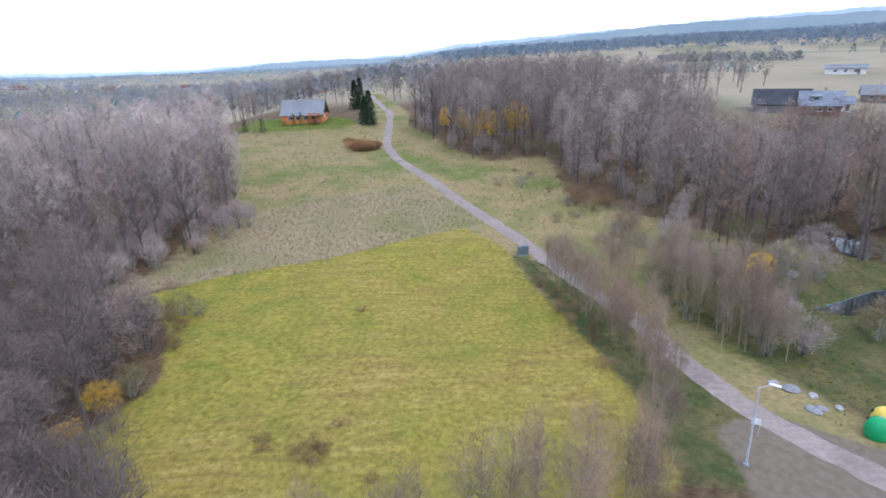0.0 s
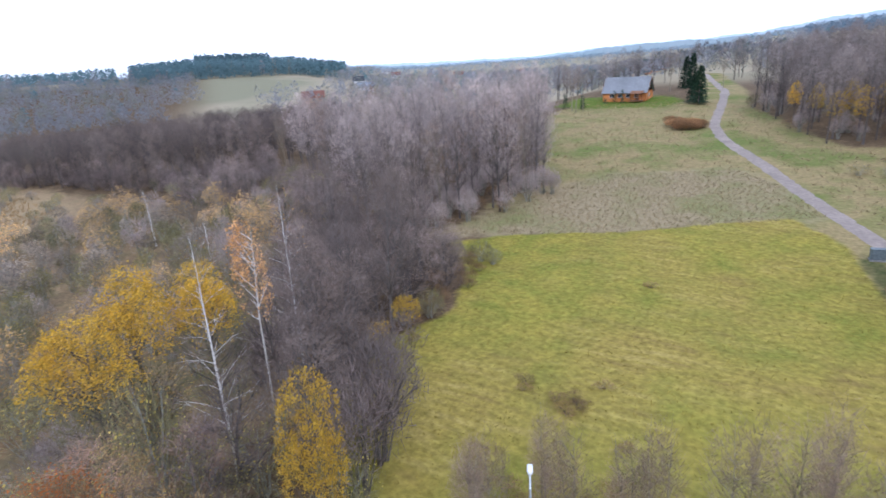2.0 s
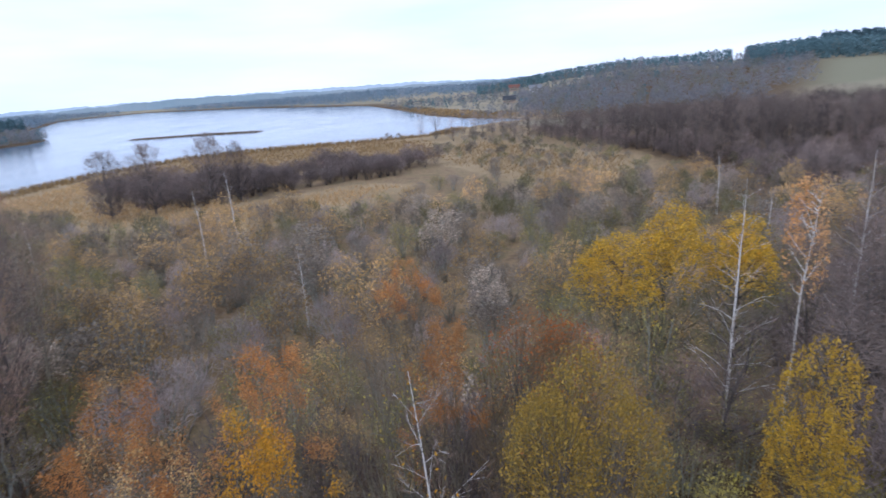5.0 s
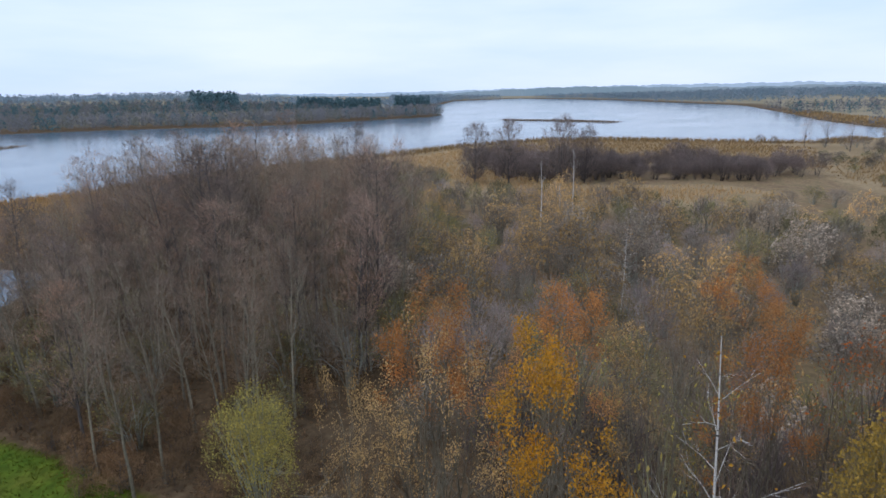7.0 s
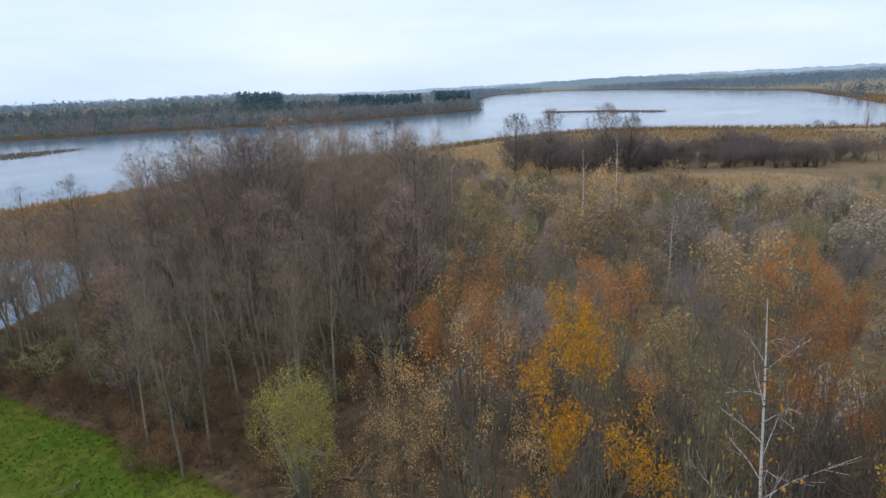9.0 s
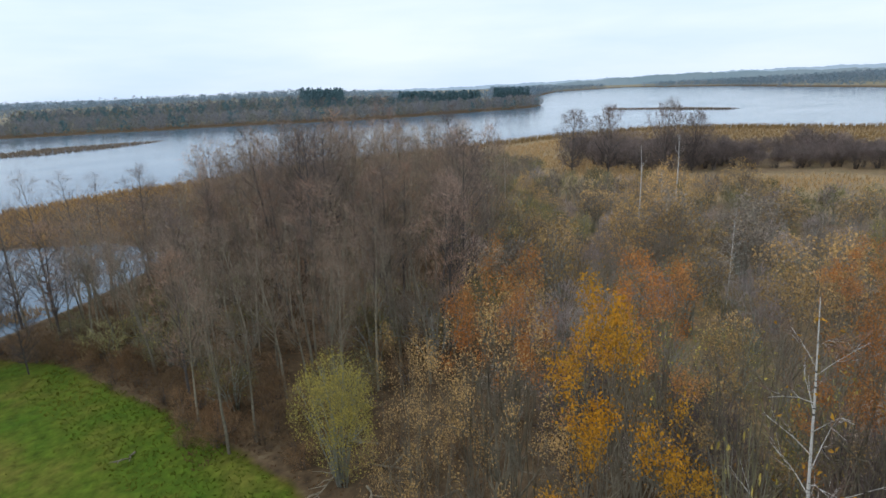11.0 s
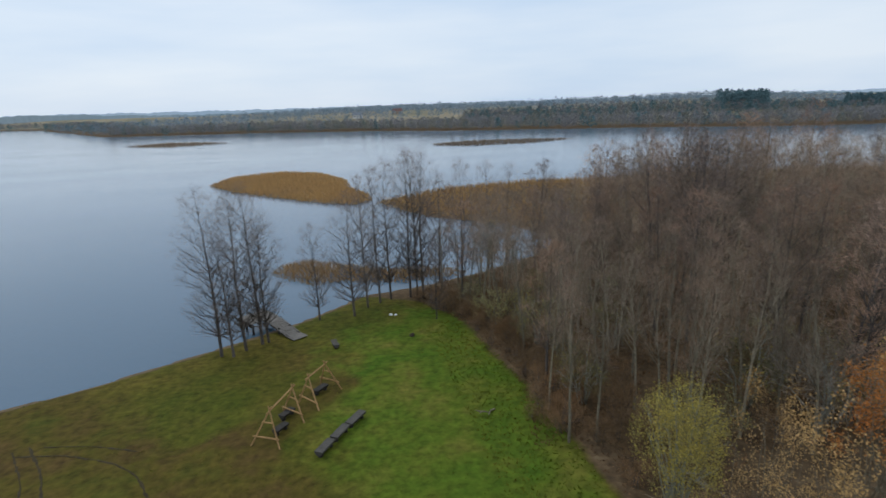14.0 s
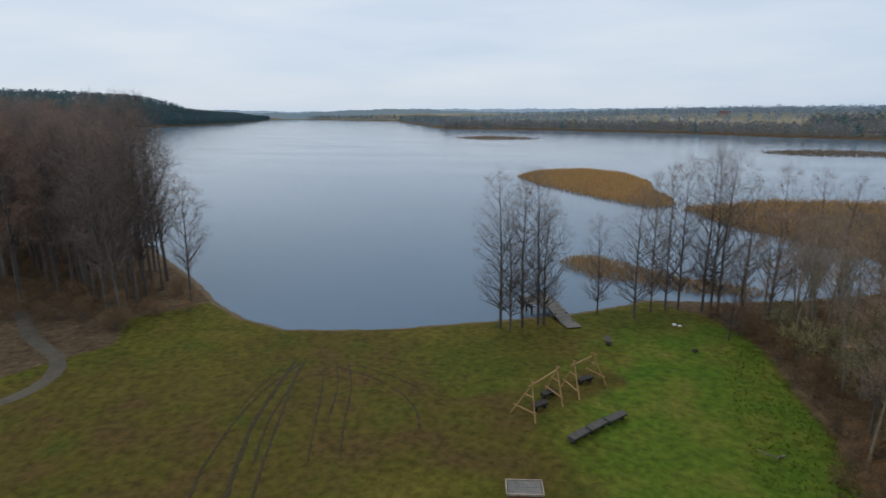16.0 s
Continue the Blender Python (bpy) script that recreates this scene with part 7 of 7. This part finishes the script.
# ---- the bathing lawn ----
def swing_frame(name, ends, feet, label):
    cx, cy = sum(p[0] for p in ends) / 2, sum(p[1] for p in ends) / 2
    z = ground(cx, cy)
    e = thing(name, (cx, cy, z), label, "swing frame", "pole swing frames on the lawn")
    top = 1.95
    (ax, ay), (bx, by) = ends
    dx, dy = (bx - ax), (by - ay)
    ln = math.hypot(dx, dy)
    dx, dy = dx / ln, dy / ln
    bm = bmesh.new()
    rod(bm, (ax - cx - dx * 0.35, ay - cy - dy * 0.35, top - 0.02), (bx - cx + dx * 0.35, by - cy + dy * 0.35, top + 0.03), 0.058, 0.05, 9)
    part("beam", bm, WOOD_NEW, e)
    for (px, py), pair in zip(ends, feet):
        for fx, fy in pair:
            bm = bmesh.new()
            foot, head = Vector((fx - cx, fy - cy, ground(fx, fy) - z - 0.15)), Vector((px - cx, py - cy, top + 0.02))
            rod(bm, foot, head + (head - foot).normalized() * 0.28, 0.056, 0.042, 9)
            part("leg", bm, WOOD_NEW, e)
        for f, r in ((0.28, 0.05), (0.68, 0.05)):
            p, q = [Vector((fx - cx, fy - cy, 0)).lerp(Vector((px - cx, py - cy, top)), f) for fx, fy in pair]
            bm = bmesh.new()
            rod(bm, p + (p - q) * 0.08, q + (q - p) * 0.08, r, sides=8)
            part("crossbar", bm, WOOD_NEW, e)


swing_frame("swing_frame", [(7.7, -31.4), (6.75, -34.2)], [[(9.0, -30.8), (7.0, -30.0)], [(5.9, -32.7), (7.7, -34.2)]], "swing frame of peeled pale poles")
swing_frame("swing_frame", [(5.9, -35.7), (4.95, -37.6)], [[(5.1, -34.1), (6.8, -35.8)], [(3.8, -37.4), (5.6, -38.6)]], "swing frame of peeled pale poles")


def log_bench(a, b, label, dark=False, wide=0.42):
    (ax, ay), (bx, by) = a, b
    x, y = (ax + bx) / 2, (ay + by) / 2
    ln = math.hypot(bx - ax, by - ay)
    e = thing("log_bench", (x, y, ground(x, y)), label, "bench", "log benches on the lawn", math.degrees(math.atan2(by - ay, bx - ax)))
    bm = bmesh.new()
    n = 10
    rows = []
    for s in (-1, 1):
        rows.append([bm.verts.new((s * ln / 2, wide / 2 * math.cos(t), 0.42 + wide * 0.55 * math.sin(t))) for t in [math.pi + math.pi * k / n for k in range(n + 1)]])
    for k in range(n):
        bm.faces.new((rows[0][k], rows[0][k + 1], rows[1][k + 1], rows[1][k]))
    bm.faces.new((rows[0][0], rows[1][0], rows[1][n], rows[0][n]))
    bm.faces.new(rows[0])
    bm.faces.new(rows[1][::-1])
    bmesh.ops.recalc_face_normals(bm, faces=bm.faces[:])
    part("seat", bm, WOOD_DARK if dark else WOOD_GREY, e)
    for s in (-1, 1):
        bm = bmesh.new()
        rod(bm, (s * ln * 0.36, 0, -0.1), (s * ln * 0.36, 0, 0.26), 0.15, sides=10)
        part("leg", bm, WOOD_DARK, e)


log_bench((4.5, -28.6), (3.85, -29.9), "half-log bench of dark weathered wood on the lawn", wide=0.55)
log_bench((3.75, -30.05), (3.05, -31.4), "half-log bench of dark weathered wood on the lawn", wide=0.55)
log_bench((2.95, -31.55), (2.1, -33.0), "half-log bench of dark weathered wood on the lawn", wide=0.55)
log_bench((7.5, -33.4), (6.9, -34.4), "dark short log seat under the swing frame", True, 0.5)
log_bench((7.6, -31.6), (7.0, -32.5), "dark short log seat under the swing frame", True, 0.5)
log_bench((5.7, -36.6), (5.0, -37.6), "dark short log seat under the swing frame", True, 0.5)
log_bench((5.3, -46.6), (4.9, -45.3), "short weathered bench near the jetty", False, 0.5)

e = thing("plank_table", (5.55, -22.75, ground(5.55, -22.75)), "weathered plank table with a pale rim", "table", turn=22)
bm = bmesh.new()
box(bm, (1.7, 1.0, 0.55), (0, 0, 0.45), bevel=0.02)
part("body", bm, WOOD_BROWN, e)
for k in range(6):
    bm = bmesh.new()
    box(bm, (1.66, 0.155, 0.05), (0, -0.42 + k * 0.168, 0.77 + 0.004 * (k % 3)), bevel=0.006)
    part("plank", bm, WOOD_OLD, e)
for s in (-1, 1):
    bm = bmesh.new()
    box(bm, (1.84, 0.07, 0.12), (0, s * 0.55, 0.78), bevel=0.01)
    part("rim", bm, WALL_BRICK, e)
    bm = bmesh.new()
    box(bm, (0.07, 1.03, 0.12), (s * 0.9, 0, 0.78), bevel=0.01)
    part("rim", bm, WALL_BRICK, e)

# the jetty: a ramp from the lawn, a walkway and a platform over the water
jetty = thing("jetty", (8.5, -48.6, 0.0), "weathered grey plank jetty leading into the lake", "jetty", turn=math.degrees(math.atan2(-6.4, 5.5)))
z0 = ground(8.5, -48.6)
plank_mesh = {}
for key, size in (("walk", (0.19, 1.5, 0.05)), ("deck", (0.19, 3.0, 0.05))):
    bm = bmesh.new()
    box(bm, size, (0, 0, 0), bevel=0.008)
    me = bpy.data.meshes.new("plank")
    bm.to_mesh(me)
    bm.free()
    me.materials.append(WOOD_OLD)
    plank_mesh[key] = me
for k in range(40):
    x = 0.1 + k * 0.205
    z = z0 + 0.12 + (1.0 - z0) * min(1, max(0, (x - 1.2) / 3.0))
    o = new("plank", plank_mesh["walk"] if x < 5.3 else plank_mesh["deck"])
    o.parent = jetty
    o.matrix_basis = pose(x, 0.0 if x < 5.3 else 0.55, z + 0.006 * (k % 3), 0, 0 if x < 1.2 or x > 4.2 else -12 * (1.0 - z0), 0.8 * ((k * 7) % 5 - 2))
for y in (-0.6, 0.6):
    bm = bmesh.new()
    box(bm, (4.4, 0.12, 0.2), (2.3, y, (z0 + 1.0) / 2 - 0.05), (0, -math.degrees(math.atan2(1.0 - z0, 3.6)), 0))
    part("bearer", bm, WOOD_DARK, jetty)
for y in (-0.85, 1.95):
    bm = bmesh.new()
    box(bm, (3.0, 0.14, 0.34), (6.7, y, 0.86))
    part("bearer", bm, WOOD_DARK, jetty)
for x, y in [(2.8, -0.6), (2.8, 0.6), (5.4, -0.8), (5.4, 1.9), (8.0, -0.8), (8.0, 1.9), (6.7, -0.8), (6.7, 1.9)]:
    bm = bmesh.new()
    rod(bm, (x, y, -1.2), (x, y, 0.95), 0.1, sides=9)
    part("pile", bm, WOOD_DARK, jetty)

# ---- fallen boughs and dead weeds ----
def bough(x, y, turn, ln, seed, mat=BARK_GREY, label="fallen bare bough lying in the undergrowth"):
    rng = np.random.RandomState(seed)
    paths = []
    u = np.linspace(0, 1, 5)
    main = np.c_[ln * u, rng.normal(0, 0.1, 5), 0.25 + 0.3 * u + rng.normal(0, 0.05, 5)]
    paths.append((main, 0.07 * (1 - 0.8 * u), 5, -1, 0))
    for k in range(9):
        f = rng.uniform(0.2, 0.95)
        b = np.array([np.interp(f, u, main[:, c]) for c in range(3)])
        tip = b + np.array([rng.uniform(0.4, 1.2), rng.uniform(-1, 1), rng.uniform(-0.1, 0.7)]) * ln * 0.3
        paths.append((np.stack([b, (b + tip) / 2 + rng.normal(0, 0.06, 3), tip]), np.array([0.035, 0.024, 0.01]), 5, 0, int(round(f * 4))))
    v, f = skeleton(paths)
    ob = new("fallen_bough", mesh_of("fallen_bough", v, f, [mat], smooth_faces=True))
    ob.matrix_basis = pose(x, y, ground(x, y) - 0.2, 0, 0, turn)
    tagged(ob, label, "bough", "fallen boughs")


for k, (x, y, t, ln) in enumerate([(-14.2, -22, 20, 3.4), (-16.1, -19.9, 200, 3.0), (-14, -19.8, 70, 2.8), (-15, -21, 120, 3.2), (6.2, 31.7, -70, 2.6), (-6.6, -32.1, 30, 1.2), (-16.5, -22, 300, 2.6), (-17, -24, 10, 2.2)]):
    bough(x, y, t, ln, k, BARK_PALE)
rng = np.random.RandomState(91)
for x, y, s in [(-10.9, 36.6, 0.3), (-12.2, 34, 0.35), (-16.7, 34.6, 0.3), (-12.3, 32.4, 0.35), (-12.8, 58.2, 0.3), (-7.3, 30.4, 0.25), (-13.4, 33.4, 0.3), (-16.2, 33.6, 0.25), (-11.6, 33.2, 0.32)]:
    SHRUB_RED.set_out(x, y, (s * 2.2, s), rng.uniform(0, 360), rng.randint(2), "dead weeds in the field", "low clump of dead rust-brown weeds in the field")
